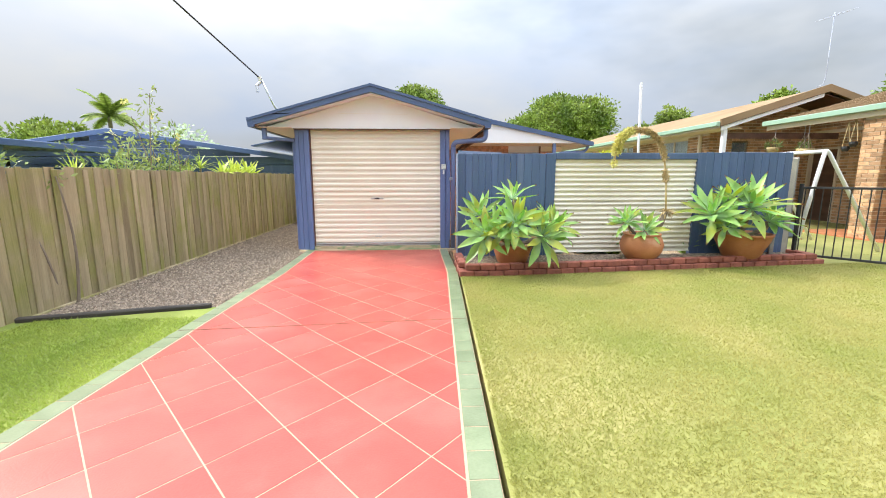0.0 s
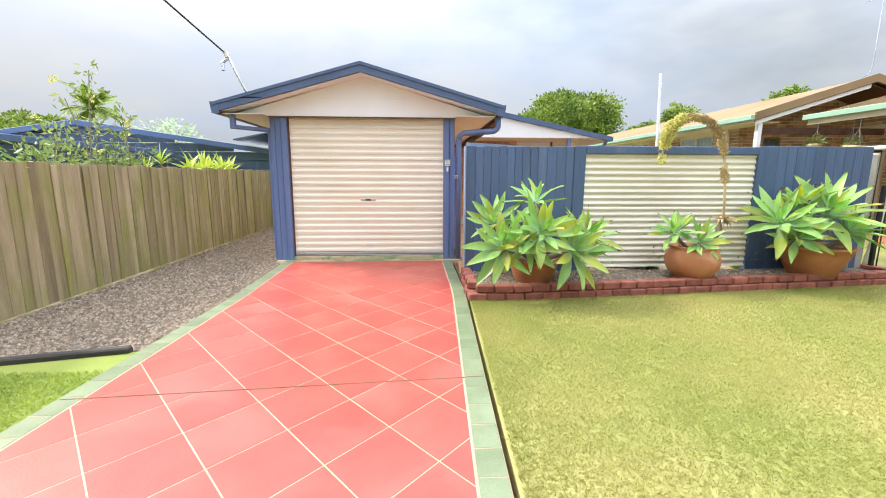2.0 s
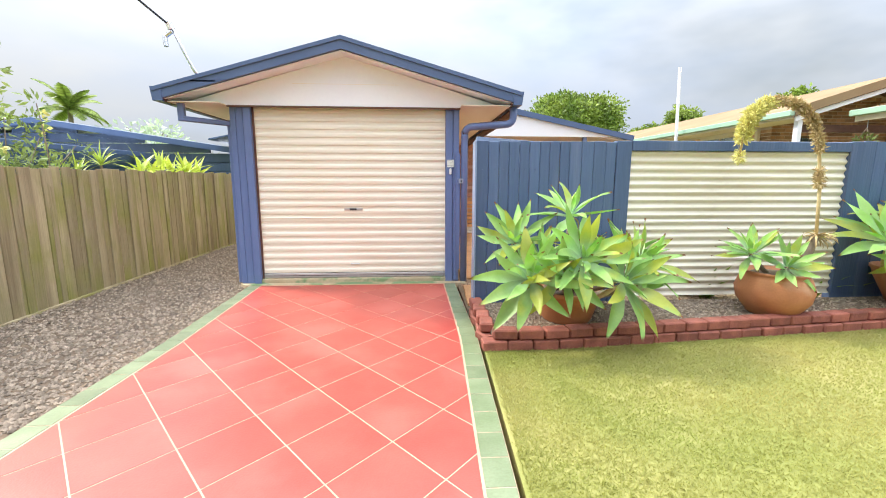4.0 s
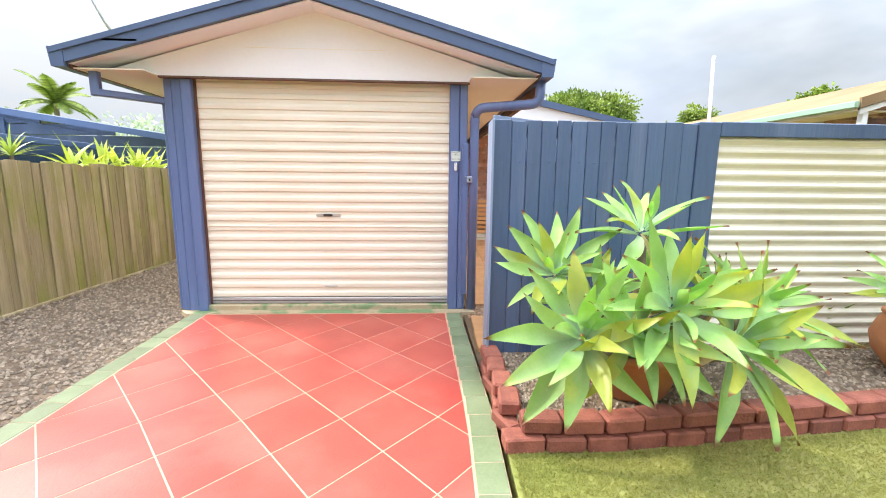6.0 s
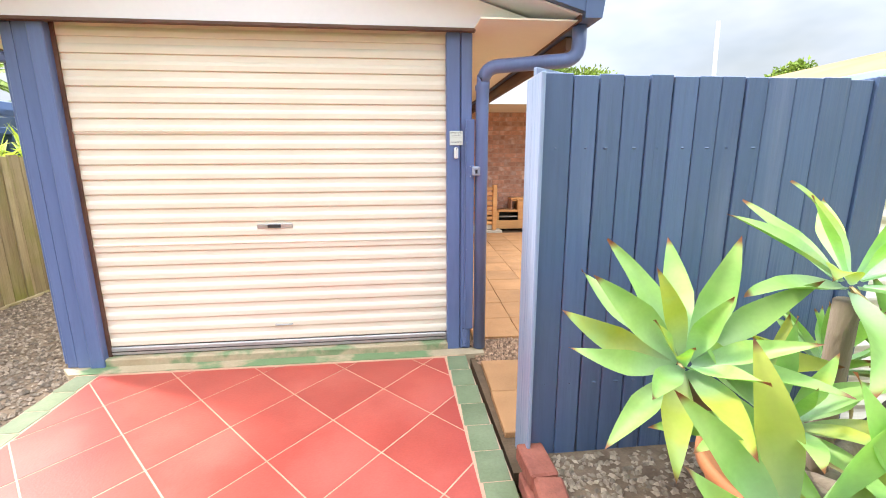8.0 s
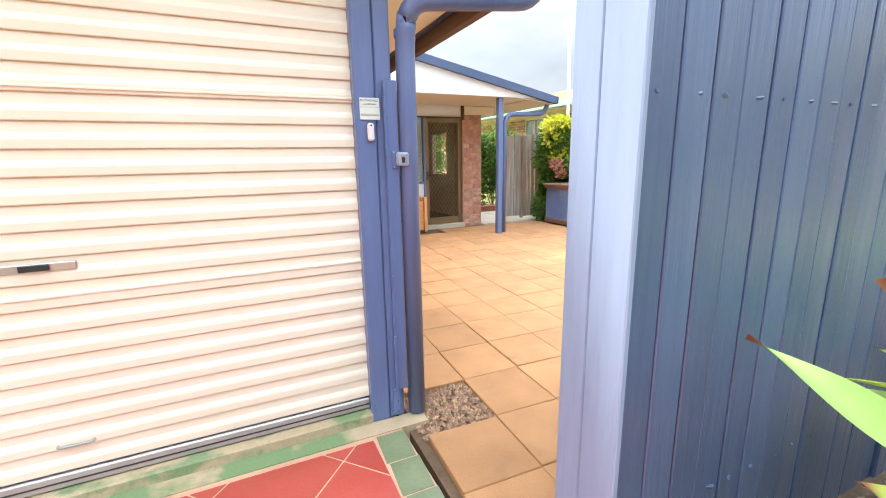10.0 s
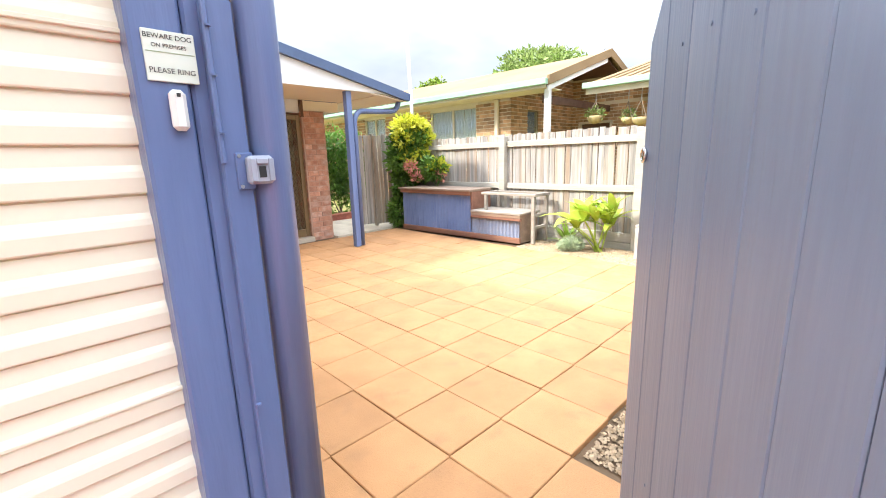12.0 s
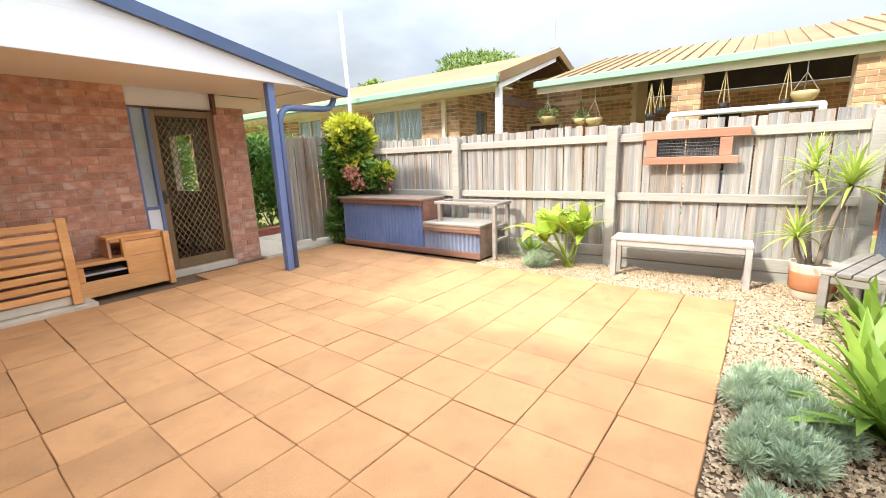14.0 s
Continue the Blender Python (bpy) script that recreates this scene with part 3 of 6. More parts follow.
solo("garage_wall_back", box(-2.02, 12.5, -0.1, 0.55, 12.6, 2.2), M_CREAMPAINT, "plain back wall of the garage", "wall", kind="structure")
solo("garage_floor", box(-2.02, 7.5, -0.1, 0.55, 12.5, 0.05), M_SAND, "plain concrete garage floor", "floor", kind="structure")

# roller door: a curtain of shallow ribs
door = thing("roller_door", "closed cream ribbed steel roller door", "garage door", loc=((DX0 + DX1) / 2, DY, 0.06))
pitch, ztop = 0.0935, 2.2
prof, z = [], 0.125
while z < ztop:
    prof += [(-0.003, z), (-0.0135, z + 0.001), (-0.015, z + 0.004), (-0.016, z + 0.032), (-0.013, z + 0.044), (-0.007, z + 0.056), (-0.006, z + 0.0900), (-0.003, z + 0.0908)]
    z += pitch
verts = [(x, DY + y, zz) for y, zz in prof for x in (DX0 - 0.02, DX1 + 0.02)]
faces = [(2 * i, 2 * i + 1, 2 * i + 3, 2 * i + 2) for i in range(len(prof) - 1)]
cur = raw_mesh("curtain", [Vector(v) - PLACE[door].translation for v in verts], faces, M_CREAM)
curtain = piece("curtain", cur, door, PLACE[door].copy())
part("bottom_rail", box(DX0, DY - 0.022, 0.06, DX1, DY + 0.01, 0.117, 0.006), M_RAILSTEEL, door, "dull grey steel bottom rail")
# no groove is cut: a near-black strip on the rail paints its shade
part("rail_groove", box(DX0 + 0.005, DY - 0.0245, 0.084, DX1 - 0.005, DY - 0.0222, 0.090), M_SHADE, door, "near-black strip drawn for a shaded groove in the rail")
for zz in (0.818, 1.540):
    part("seam_lip", box(DX0, DY - 0.021, zz, DX1, DY - 0.013, zz + 0.010, 0.002), M_CREAM, door)
lockp = part("lock_plate", box(-0.805, DY - 0.022, 0.918, -0.575, DY - 0.010, 0.948, 0.003), M_STEEL, door, "steel lock plate")
part("lock_slot", box(-0.735, DY - 0.030, 0.922, -0.65, DY - 0.0225, 0.944, 0.002), M_BLACK, lockp, "black lock barrel")
part("lift_handle", tube(bend([(-0.74, DY - 0.005, 0.235), (-0.74, DY - 0.03, 0.235), (-0.63, DY - 0.03, 0.235), (-0.63, DY - 0.005, 0.235)], 0.012), 0.006, 8), M_STEEL, door, "small steel lift handle")
part("track_left", box(DX0, DY - 0.03, 0.055, DX0 + 0.022, DY - 0.015, 2.16), M_BROWNWOOD, door, "dark brown guide edge")

posts = thing("door_post", "blue painted timber post beside the roller door", "post", "garage door posts", loc=(-1.98, 7.31, 0))
part("board", box(-2.105, PY + 0.012, 0, -2.035, 7.4, 2.15, 0.006), M_BLUE, posts)
part("board", box(-2.031, PY, 0, -1.945, 7.34, 2.15, 0.006), M_BLUE, posts)
part("board", box(-1.941, PY - 0.02, 0.0, DX0 + 0.002, 7.31, 2.15, 0.006), M_BLUE, posts)
posts = thing("door_post", "blue painted timber post with a sign and gate catch", "post", "garage door posts", loc=(0.55, 7.31, 0))
part("board", box(DX1 - 0.002, PY, 0.0, 0.556, 7.33, 2.15, 0.006), M_BLUE, posts)
part("board", box(0.560, PY + 0.006, 0, 0.634, 7.40, 2.15, 0.006), M_BLUE, posts)
part("stop_strip", box(0.588, PY - 0.020, 0.16, 0.648, PY + 0.005, 1.62, 0.004), M_BLUE, posts)
part("stop_cleat", box(0.584, PY - 0.030, 1.30, 0.596, PY - 0.020, 1.62, 0.003), M_BLUE, posts)
part("stop_cleat", box(0.584, PY - 0.030, 0.16, 0.596, PY - 0.020, 0.45, 0.003), M_BLUE, posts)
part("bracket", box(0.575, PY - 0.012, 0.02, 0.612, PY + 0.005, 0.16, 0.003), M_BLUE, posts)
for zz in (0.1, 0.05, 0.75, 1.36, 1.47, 1.56):
    part("bolt", lathe([(0.006, 0), (0.006, 0.004)], (0.592, PY - 0.032, zz), 8), M_BLUE, posts)

# roof: pitched sheets, fascia boards, gable board, soffits
RX, RZ, EZ, HALF, RY0, RY1 = -0.72, 2.84, 2.27, 2.045, 6.95, 12.9
SL = (RZ - EZ) / HALF
roof = thing("garage_roof", "low gabled steel roof with blue fascia and white gable board", "roof", kind="structure", loc=(RX, 9.5, 2.2))
for s in (-1, 1):
    part("roof_sheet", prism([(RX, RZ - 0.02), (RX + s * HALF, EZ - 0.02), (RX + s * HALF, EZ - 0.05), (RX, RZ - 0.05)], "y", RY0 + 0.02, RY1), M_FASCIA, roof)
    part("barge_board", prism([(RX, RZ), (RX + s * (HALF - 0.03), EZ + 0.008), (RX + s * (HALF - 0.03), EZ - 0.105), (RX, RZ - 0.113)], "y", RY0 - 0.02, RY0 + 0.02), M_FASCIA, roof)
    part("barge_cap", prism([(RX, RZ + 0.022), (RX + s * HALF, EZ + 0.022), (RX + s * HALF, EZ - 0.02), (RX, RZ - 0.02)], "y", RY0 - 0.035, RY0 - 0.022), M_FASCIA, roof)
    part("verge_soffit", prism([(RX, RZ - 0.118), (RX + s * (HALF - 0.02), EZ - 0.110), (RX + s * (HALF - 0.02), EZ - 0.118), (RX, RZ - 0.126)], "y", RY0 + 0.02, 7.29), M_WHITE, roof)
    e = RX + s * HALF
    gut = [(e - s * 0.10, EZ - 0.12), (e, EZ - 0.12), (e + s * 0.012, EZ - 0.03), (e + s * 0.012, EZ + 0.015), (e, EZ + 0.015), (e - s * 0.012, EZ - 0.108), (e - s * 0.09, EZ - 0.108), (e - s * 0.10, EZ - 0.02)]
    part("gutter", prism(gut, "y", RY0 - 0.02, RY1), M_FASCIA, roof)
    part("gutter_end", prism([(e - s * 0.10, EZ - 0.12), (e, EZ - 0.12), (e + s * 0.02, EZ + 0.03), (e - s * 0.10, EZ + 0.03)], "y", RY0 - 0.026, RY0 - 0.020), M_FASCIA, roof)
    w = -2.10 if s < 0 else 0.634
    part("eave_soffit", box(min(w, e - s * 0.1), 7.0, 2.151, max(w, e - s * 0.1), RY1, 2.160), M_SOFFIT, roof)
    part("fascia", box(min(e - s * 0.115, e - s * 0.10), RY0 + 0.02, EZ - 0.125, max(e - s * 0.115, e - s * 0.10), RY1, EZ - 0.02), M_BROWNWOOD, roof, "dark brown timber fascia under the gutter")
part("eave_board", box(1.262, 7.30, 2.06, 1.322, RY1, 2.148, 0.004), M_BROWNWOOD, roof, "dark brown timber eave board")
gz = lambda x: RZ - 0.12 - SL * abs(x - RX)
gb = [(RX - 1.93, 2.155), (RX + 1.93, 2.155), (RX, gz(RX))]
part("gable_board", prism(gb, "y", 7.205, 7.225), M_WHITE, roof, "white gable sheet with one faint joint")
part("gable_joint", box(RX - 0.62, 7.2035, 2.405, RX + 0.62, 7.2055, 2.409), M_SOFFIT, roof)
part("gable_bead", box(-2.10, 7.197, 2.140, 0.640, 7.24, 2.156), M_BROWNWOOD, roof, "thin dark timber bead above the door")
part("ceiling_lining", box(-2.02, 7.36, 2.16, 0.55, 12.5, 2.17), M_SOFFIT, roof)

dp = thing("downpipe", "blue round downpipe with swan neck from the gutter", "downpipe", "garage downpipes", loc=(0.69, 7.27, 0))
part("pipe", tube(bend([(1.26, 7.08, 2.17), (1.26, 7.08, 1.96), (0.70, 7.20, 1.93), (0.70, 7.26, 1.80), (0.70, 7.26, 0.01)], 0.09, 6), 0.043, 16), M_BLUE, dp, smooth=True)
for zz in (1.80,):
    part("pipe_collar", tube([(0.70, 7.26, zz), (0.70, 7.26, zz + 0.03)], 0.047, 16), M_BLUE, dp)
dp = thing("downpipe", "blue square downpipe with cranked neck", "downpipe", "garage downpipes", loc=(-2.13, 7.34, 0))
for a, b in (((-2.56, 7.1, 2.16), (-2.56, 7.1, 1.955)), ((-2.56, 7.1, 1.985), (-2.13, 7.34, 1.96)), ((-2.13, 7.36, 2.0), (-2.13, 7.36, 0.0))):
    part("pipe_length", bar(a, b, 0.075, 0.055, 0.008, up=(0, 0, 1) if a[2] - b[2] < 0.1 else (0, 1, 0)), M_BLUE, dp)

# ---- house behind the courtyard ----
HY = 12.80
ridge_x, hz0, hs = 0.0, 2.29, 0.204
hz = lambda x: hz0 + 0.204 * (4.97 - abs(x - ridge_x) - ridge_x)
bm = box(0.63, HY - 0.0005, -0.1, 2.866, HY + 0.14, 2.33)
wall = solo("house_wall", bm, M_MORTAR, "red-brown brick house wall", "wall", kind="structure")
bm = box(3.8455, HY - 0.0015, -0.1, 4.2565, HY + 0.34, 2.10)
pier = solo("brick_pier", bm, M_MORTAR, "red-brown brick pier beside the security door", "brick pier", kind="structure")
bm = box(4.14, HY + 0.34, -0.1, 4.24, 14.15, 2.3)
box(4.14, 14.95, -0.1, 4.24, 22, 2.3, 0, bm)
box(4.14, 14.15, -0.1, 4.24, 14.95, 0.95, 0, bm)
box(4.14, 14.15, 1.85, 4.24, 14.95, 2.3, 0, bm)
solo("house_wall_inner", bm, M_CREAMPAINT, "cream inside face of the side wall with a window opening", "wall", kind="structure")
bm = box(2.87, HY + 0.06, 2.045, 3.86, HY + 0.10, 2.34)
solo("door_head_panel", bm, M_WHITE, "white sheet above the security door", "panel", kind="structure")
solo("pier_trim", box(3.845, HY - 0.012, 2.0, 3.885, HY + 0.10, 2.335), M_BROWNWOOD, "dark timber stop at the head of the pier", "trim", kind="structure")
solo("eave_panel", box(3.89, HY + 0.03, 2.102, 4.56, HY + 0.07, 2.258), M_SOFFIT, "cream lining panel above the brick pier", "panel", kind="structure")
bm = box(1.5, 15.4, -0.1, 3.35, 15.5, 2.34)
box(3.75, 15.4, -0.1, 4.14, 15.5, 2.34, 0, bm)
box(3.35, 15.4, -0.1, 3.75, 15.5, 1.0, 0, bm)
box(3.35, 15.4, 1.95, 3.75, 15.5, 2.34, 0, bm)
solo("room_wall", bm, M_CREAMPAINT, "dim inside wall behind the security door", "wall", kind="structure")
# the room's dimness is put into this floor's near-black colour
solo("room_floor", box(1.5, HY + 0.15, -0.1, 4.14, 15.4, 0.04), M_SHADE, "floor inside the house, its dimness put in as near-black", "floor", kind="structure")
solo("room_ceiling", box(0.63, HY + 0.15, 2.34, 4.24, 15.5, 2.36), M_WHITE, "white ceiling inside the house", "ceiling", kind="structure")
solo("room_side_wall", box(1.4, HY + 0.15, -0.1, 1.5, 15.4, 2.34), M_CREAMPAINT, "plain inside side wall", "wall", kind="structure")

hr = thing("house_roof", "low gabled roof with blue barge board and white gable", "roof", kind="structure", loc=(2.5, 12, 2.2))
part("roof_sheet", prism([(ridge_x, hz(ridge_x) + 0.0), (5.02, hz(5.02)), (5.02, hz(5.02) - 0.03), (ridge_x, hz(ridge_x) - 0.03)], "y", 11.52, 22), M_FASCIA, hr)
part("roof_sheet", prism([(ridge_x, hz(ridge_x) + 0.0), (-5.0, hz(-5.0)), (-5.0, hz(-5.0) - 0.03), (ridge_x, hz(ridge_x) - 0.03)], "y", 12.95, 22), M_FASCIA, hr)
part("barge_board", prism([(ridge_x, hz(ridge_x) + 0.02), (5.02, hz(5.02) + 0.02), (5.02, hz(5.02) - 0.10), (ridge_x, hz(ridge_x) - 0.10)], "y", 11.50, 11.54), M_FASCIA, hr)
part("gable_board", prism([(0.63, 2.262), (4.55, 2.262), (4.86, hz(4.86) - 0.10), (0.63, hz(0.63) - 0.10)], "y", 11.56, 11.585), M_WHITE, hr, "white gable sheet")
part("gable_joint", box(0.63, 11.5585, 2.62, 2.9, 11.5605, 2.624), M_SOFFIT, hr)
part("patio_ceiling", box(0.63, 11.59, 2.262, 4.55, HY, 2.28), M_SOFFIT, hr, "cream patio ceiling lining")
part("eave_soffit", prism([(4.55, 2.262), (4.95, 2.19), (4.95, 2.18), (4.55, 2.252)], "y", 11.59, 22), M_SOFFIT, hr)
part("verge_soffit", prism([(4.3, 2.255), (4.98, 2.185), (4.98, 2.178), (4.3, 2.248)], "y", 11.54, 11.59), M_SOFFIT, hr)
part("gutter", prism([(4.95, 2.19), (5.04, 2.19), (5.055, 2.30), (5.04, 2.30), (5.03, 2.20), (4.96, 2.20)], "y", 11.5, 22), M_FASCIA, hr)

pp = thing("patio_post", "blue painted timber post holding the patio roof", "post", loc=(3.95, 11.64, 0))
part("post", box(3.905, 11.60, 0.0, 3.995, 11.69, 2.262, 0.006), M_BLUE, pp)
part("strap", box(3.897, 11.62, 0.02, 3.904, 11.67, 0.2), M_BLUE, pp)
dp = thing("downpipe", "blue round downpipe on the patio post", "downpipe", loc=(4.06, 11.65, 0))
part("pipe", tube(bend([(4.95, 11.68, 2.2), (4.90, 11.68, 2.07), (4.80, 11.68, 2.03), (4.14, 11.66, 2.00), (4.055, 11.66, 1.88), (4.055, 11.66, 0.01)], 0.07, 5), 0.04, 14), M_BLUE, dp, smooth=True)

# security door and side light
sd = thing("door_1", "bronze framed security screen door with diamond mesh, closed", "door", kind="structure", loc=(3.46, HY + 0.08, 0))
dx0, dx1, dz0, dz1, dy = 3.085, 3.845, 0.05, 2.035, HY + 0.05
part("door_frame", box(dx0, dy, dz0, dx0 + 0.075, dy + 0.035, dz1, 0.004), M_BRONZE, sd)
part("door_frame", box(dx1 - 0.075, dy, dz0, dx1, dy + 0.035, dz1, 0.004), M_BRONZE, sd)
part("door_frame", box(dx0 + 0.076, dy, dz1 - 0.08, dx1 - 0.076, dy + 0.035, dz1, 0.004), M_BRONZE, sd)
part("door_frame", box(dx0 + 0.076, dy, dz0, dx1 - 0.076, dy + 0.035, dz0 + 0.13, 0.004), M_BRONZE, sd)
gx0, gx1, gz0, gz1 = dx0 + 0.076, dx1 - 0.076, dz0 + 0.131, dz1 - 0.081
bm = bmesh.new()
step = 0.105
for s in (-1, 1):
    k = -40
    while k < 60:
        c = k * step
        k += 1
        pts = []
        for t in (gx0, gx1):
            zz = gz0 + c + s * 1.55 * (t - gx0)
            pts.append((t, zz))
        (xa, za), (xb, zb) = pts
        if max(za, zb) < gz0 or min(za, zb) > gz1:
            continue
        def clip(xa, za, xb, zb):
            for lim, lo in ((gz0, True), (gz1, False)):
                if (za < lim) == lo and za != lim:
                    xa, za = xa + (xb - xa) * (lim - za) / (zb - za), lim
                if (zb < lim) == lo and zb != lim:
                    xb, zb = xb + (xa - xb) * (lim - zb) / (za - zb), lim
            return xa, za, xb, zb
        xa, za, xb, zb = clip(xa, za, xb, zb)
        if abs(xa - xb) > 0.01:
            bar((xa, dy + 0.018 + 0.003 * s, za), (xb, dy + 0.018 + 0.003 * s, zb), 0.0075, 0.006, 0, bm, up=(0, 1, 0))
part("grille", bm, M_BRONZE, sd, "diamond pattern bronze grille")
part("handle", bar((dx0 + 0.04, dy - 0.03, 0.98), (dx0 + 0.15, dy - 0.03, 1.0), 0.018, 0.018, 0.004), M_BLACK, sd, "black lever handle")
part("lock_plate", box(dx0 + 0.02, dy - 0.012, 0.90, dx0 + 0.055, dy, 1.06, 0.003), M_BLACK, sd)
wn1 = thing("window_1", "narrow blue framed side light beside the door", "window", kind="structure", loc=(2.97, HY + 0.07, 0))
part("window_frame", box(2.875, HY + 0.03, 0.05, 2.905, HY + 0.09, 2.04, 0.003), M_BLUE, wn1)
part("window_frame", box(3.045, HY + 0.02, 0.05, 3.083, HY + 0.10, 2.04, 0.003), M_BLUE, wn1)
part("window_frame", box(2.906, HY + 0.03, 0.84, 3.044, HY + 0.08, 0.88, 0.003), M_BLUE, wn1)
part("pane", box(2.906, HY + 0.05, 0.88, 3.044, HY + 0.056, 2.04), M_GLASS, wn1, "frosted pane")
part("blind", box(2.906, HY + 0.09, 0.88, 3.044, HY + 0.095, 2.04), M_CURTAIN, wn1, "pale blind behind the pane")
part("lower_panel", box(2.906, HY + 0.05, 0.05, 3.044, HY + 0.06, 0.84), M_WHITE, wn1, "white lower panel")
part("head", box(2.875, HY + 0.025, 2.042, 3.86, HY + 0.10, 2.060), M_BROWNWOOD, wn1)
solo("door_step", box(2.95, HY - 0.06, -0.05, 3.86, HY + 0.1, 0.045, 0.006), M_PATH, "low concrete doorstep below the security door", "step", kind="structure")
solo("side_path", box(4.25, 12.65, -0.05, 5.8, 15.2, 0.006), M_PATH, "pale concrete path beside the house", "path", kind="structure")

# ---- fences ----
def palings(fence, mesh, a, b, step, z, lean, name="paling", flip=0.0):
    """Boards side by side from a to b; each stands on z, a little uneven."""
    a, b = Vector((*a, 0)), Vector((*b, 0))
    d = (b - a).normalized()
    turn = math.degrees(math.atan2(d.y, d.x)) + flip
    n = int((b - a).length / step)
    for i in range(n):
        p = a + d * step * (i + 0.5)
        m = pose(p.x, p.y, z + random.uniform(-0.008, 0.008), random.gauss(0, 0.2), random.gauss(0, lean), turn + random.gauss(0, 0.6))
        piece(name, mesh, fence, m @ Matrix.Diagonal((random.uniform(0.94, 1.0), random.uniform(0.8, 1.3), random.uniform(0.99, 1.008), 1)))


lf = thing("paling_fence", "weathered brown and mossy timber paling fence", "fence", loc=(-3.75, 5, -0.15))
palings(lf, block_mesh("paling", 0.132, 0.018, 1.50, 0.003, M_PALING), (-3.745, 13.5), (-3.745, 0.2), 0.131, -0.08, 0.25)
palings(lf, block_mesh("cover_paling", 0.07, 0.016, 1.49, 0.004, M_PALING), (-3.728, 13.4), (-3.728, 0.2), 0.41, -0.08, 0.3)
part("plinth", box(-3.735, 0.2, -0.16, -3.705, 13.5, -0.02, 0.006), M_PALING, lf, "mossy timber plinth board")
for y in (1.5, 3.9, 6.3, 8.7, 11.1, 13.4):
    part("fence_post", box(-3.87, y - 0.05, -0.15, -3.77, y + 0.05, 1.35, 0.006), M_PALING, lf)
for zz in (0.3, 1.15):
    part("rail", box(-3.80, 0.2, zz, -3.757, 13.5, zz + 0.07, 0.004), M_PALING, lf)

# blue front fence with a corrugated panel
FY = 5.985
ff = thing("front_fence", "blue painted timber fence with a cream corrugated panel", "fence", loc=(3.3, FY, 0.05))
x, k = 0.672, 0
widths = [0.118, 0.101, 0.095, 0.104, 0.096, 0.099, 0.094, 0.103, 0.092]
while x < 2.0:
    near = x < 1.55
    w = widths[k % 9] if near else 0.118
    gap = random.choice((0.003, 0.004, 0.007)) if near else 0.0015
    k += 1
    part("board", box(x, FY + random.uniform(-0.002, 0.002), 0.05, min(x + w - gap, 2.03), FY + 0.02, 1.665 + random.uniform(-0.007, 0.005), 0.003), M_BLUE_BOARD, ff)
    if near:
        for zz in (0.42, 1.40):
            part("nail", tube([(x + w / 2 + random.uniform(-0.02, 0.02), FY - 0.004, zz), (x + w / 2, FY + 0.004, zz)], 0.004, 6), M_BLUE_BOARD, ff)
    x += w
part("corner_board", box(0.655, FY - 0.032, 0.05, 0.671, FY + 0.070, 1.668, 0.003), M_PALEBLUE, ff)
part("corner_board", box(0.657, FY + 0.073, 0.02, 0.675, FY + 0.152, 1.665, 0.003), M_PALEBLUE, ff)
part("fence_post", box(0.676, FY + 0.022, 0.0, 0.766, FY + 0.120, 1.655, 0.005), M_PALEBLUE, ff)
part("fence_post", box(2.032, FY - 0.012, 0.05, 2.18, FY + 0.08, 1.675, 0.005), M_BLUE_BOARD, ff)
part("fence_post", box(4.44, FY - 0.012, 0.05, 4.58, FY + 0.08, 1.685, 0.005), M_BLUE_BOARD, ff)
part("top_rail", box(2.182, FY - 0.012, 1.582, 4.438, FY + 0.06, 1.678, 0.005), M_BLUE_BOARD, ff)
part("top_cap", box(0.768, FY + 0.025, 1.56, 2.03, FY + 0.07, 1.64, 0.004), M_BLUE_BOARD, ff)
x = 4.582
while x < 6.0:
    w = widths[k % 9] + 0.03
    k += 1
    part("board", box(x, FY, 0.05, min(x + w - 0.003, 6.08), FY + 0.02, 1.69 + random.uniform(-0.004, 0.004), 0.003), M_BLUE_BOARD, ff)
    x += w
part("end_board", box(5.78, FY - 0.05, 0.05, 5.90, FY - 0.03, 1.15, 0.003), M_BLUE_BOARD, ff)
for k, (z0, z1) in enumerate(((0.13, 0.88), (0.88, 1.58))):
    v, f = wavy(2.266, z1 - z0 + 0.03, 0.076, 0.024)
    piece("corrugated_sheet", raw_mesh("corrugated_sheet", v, f, M_CREAM_SHEET), ff, pose(2.172, FY + 0.02 + 0.006 * k, z0), "cream corrugated steel sheet")

# gate leaf, swung open into the courtyard
hinge, free = Vector((0.70, 6.148, 0)), Vector((1.581, 6.723, 0))
gd = (free - hinge).normalized()
gl = (free - hinge).length
gturn = math.degrees(math.atan2(gd.y, gd.x))
gate = thing("side_gate", "blue-grey timber board gate, standing open", "gate", loc=hinge)
GM = pose(hinge.x, hinge.y, 0, 0, 0, gturn)
M_GATE = surf("grey_blue_board", (0.190, 0.245, 0.355), (0.238, 0.295, 0.410), 3, 0.42, 0.22, 60, 0.22, (1, 1, 0.08), rnd=0.12, stain=(0.36, 0.38, 0.44), stain_scale=5, stain_cut=(0.62, 0.8))
gw = [0.16, 0.15, 0.15, 0.15, 0.15, 0.15, 0.142]
x = 0.0
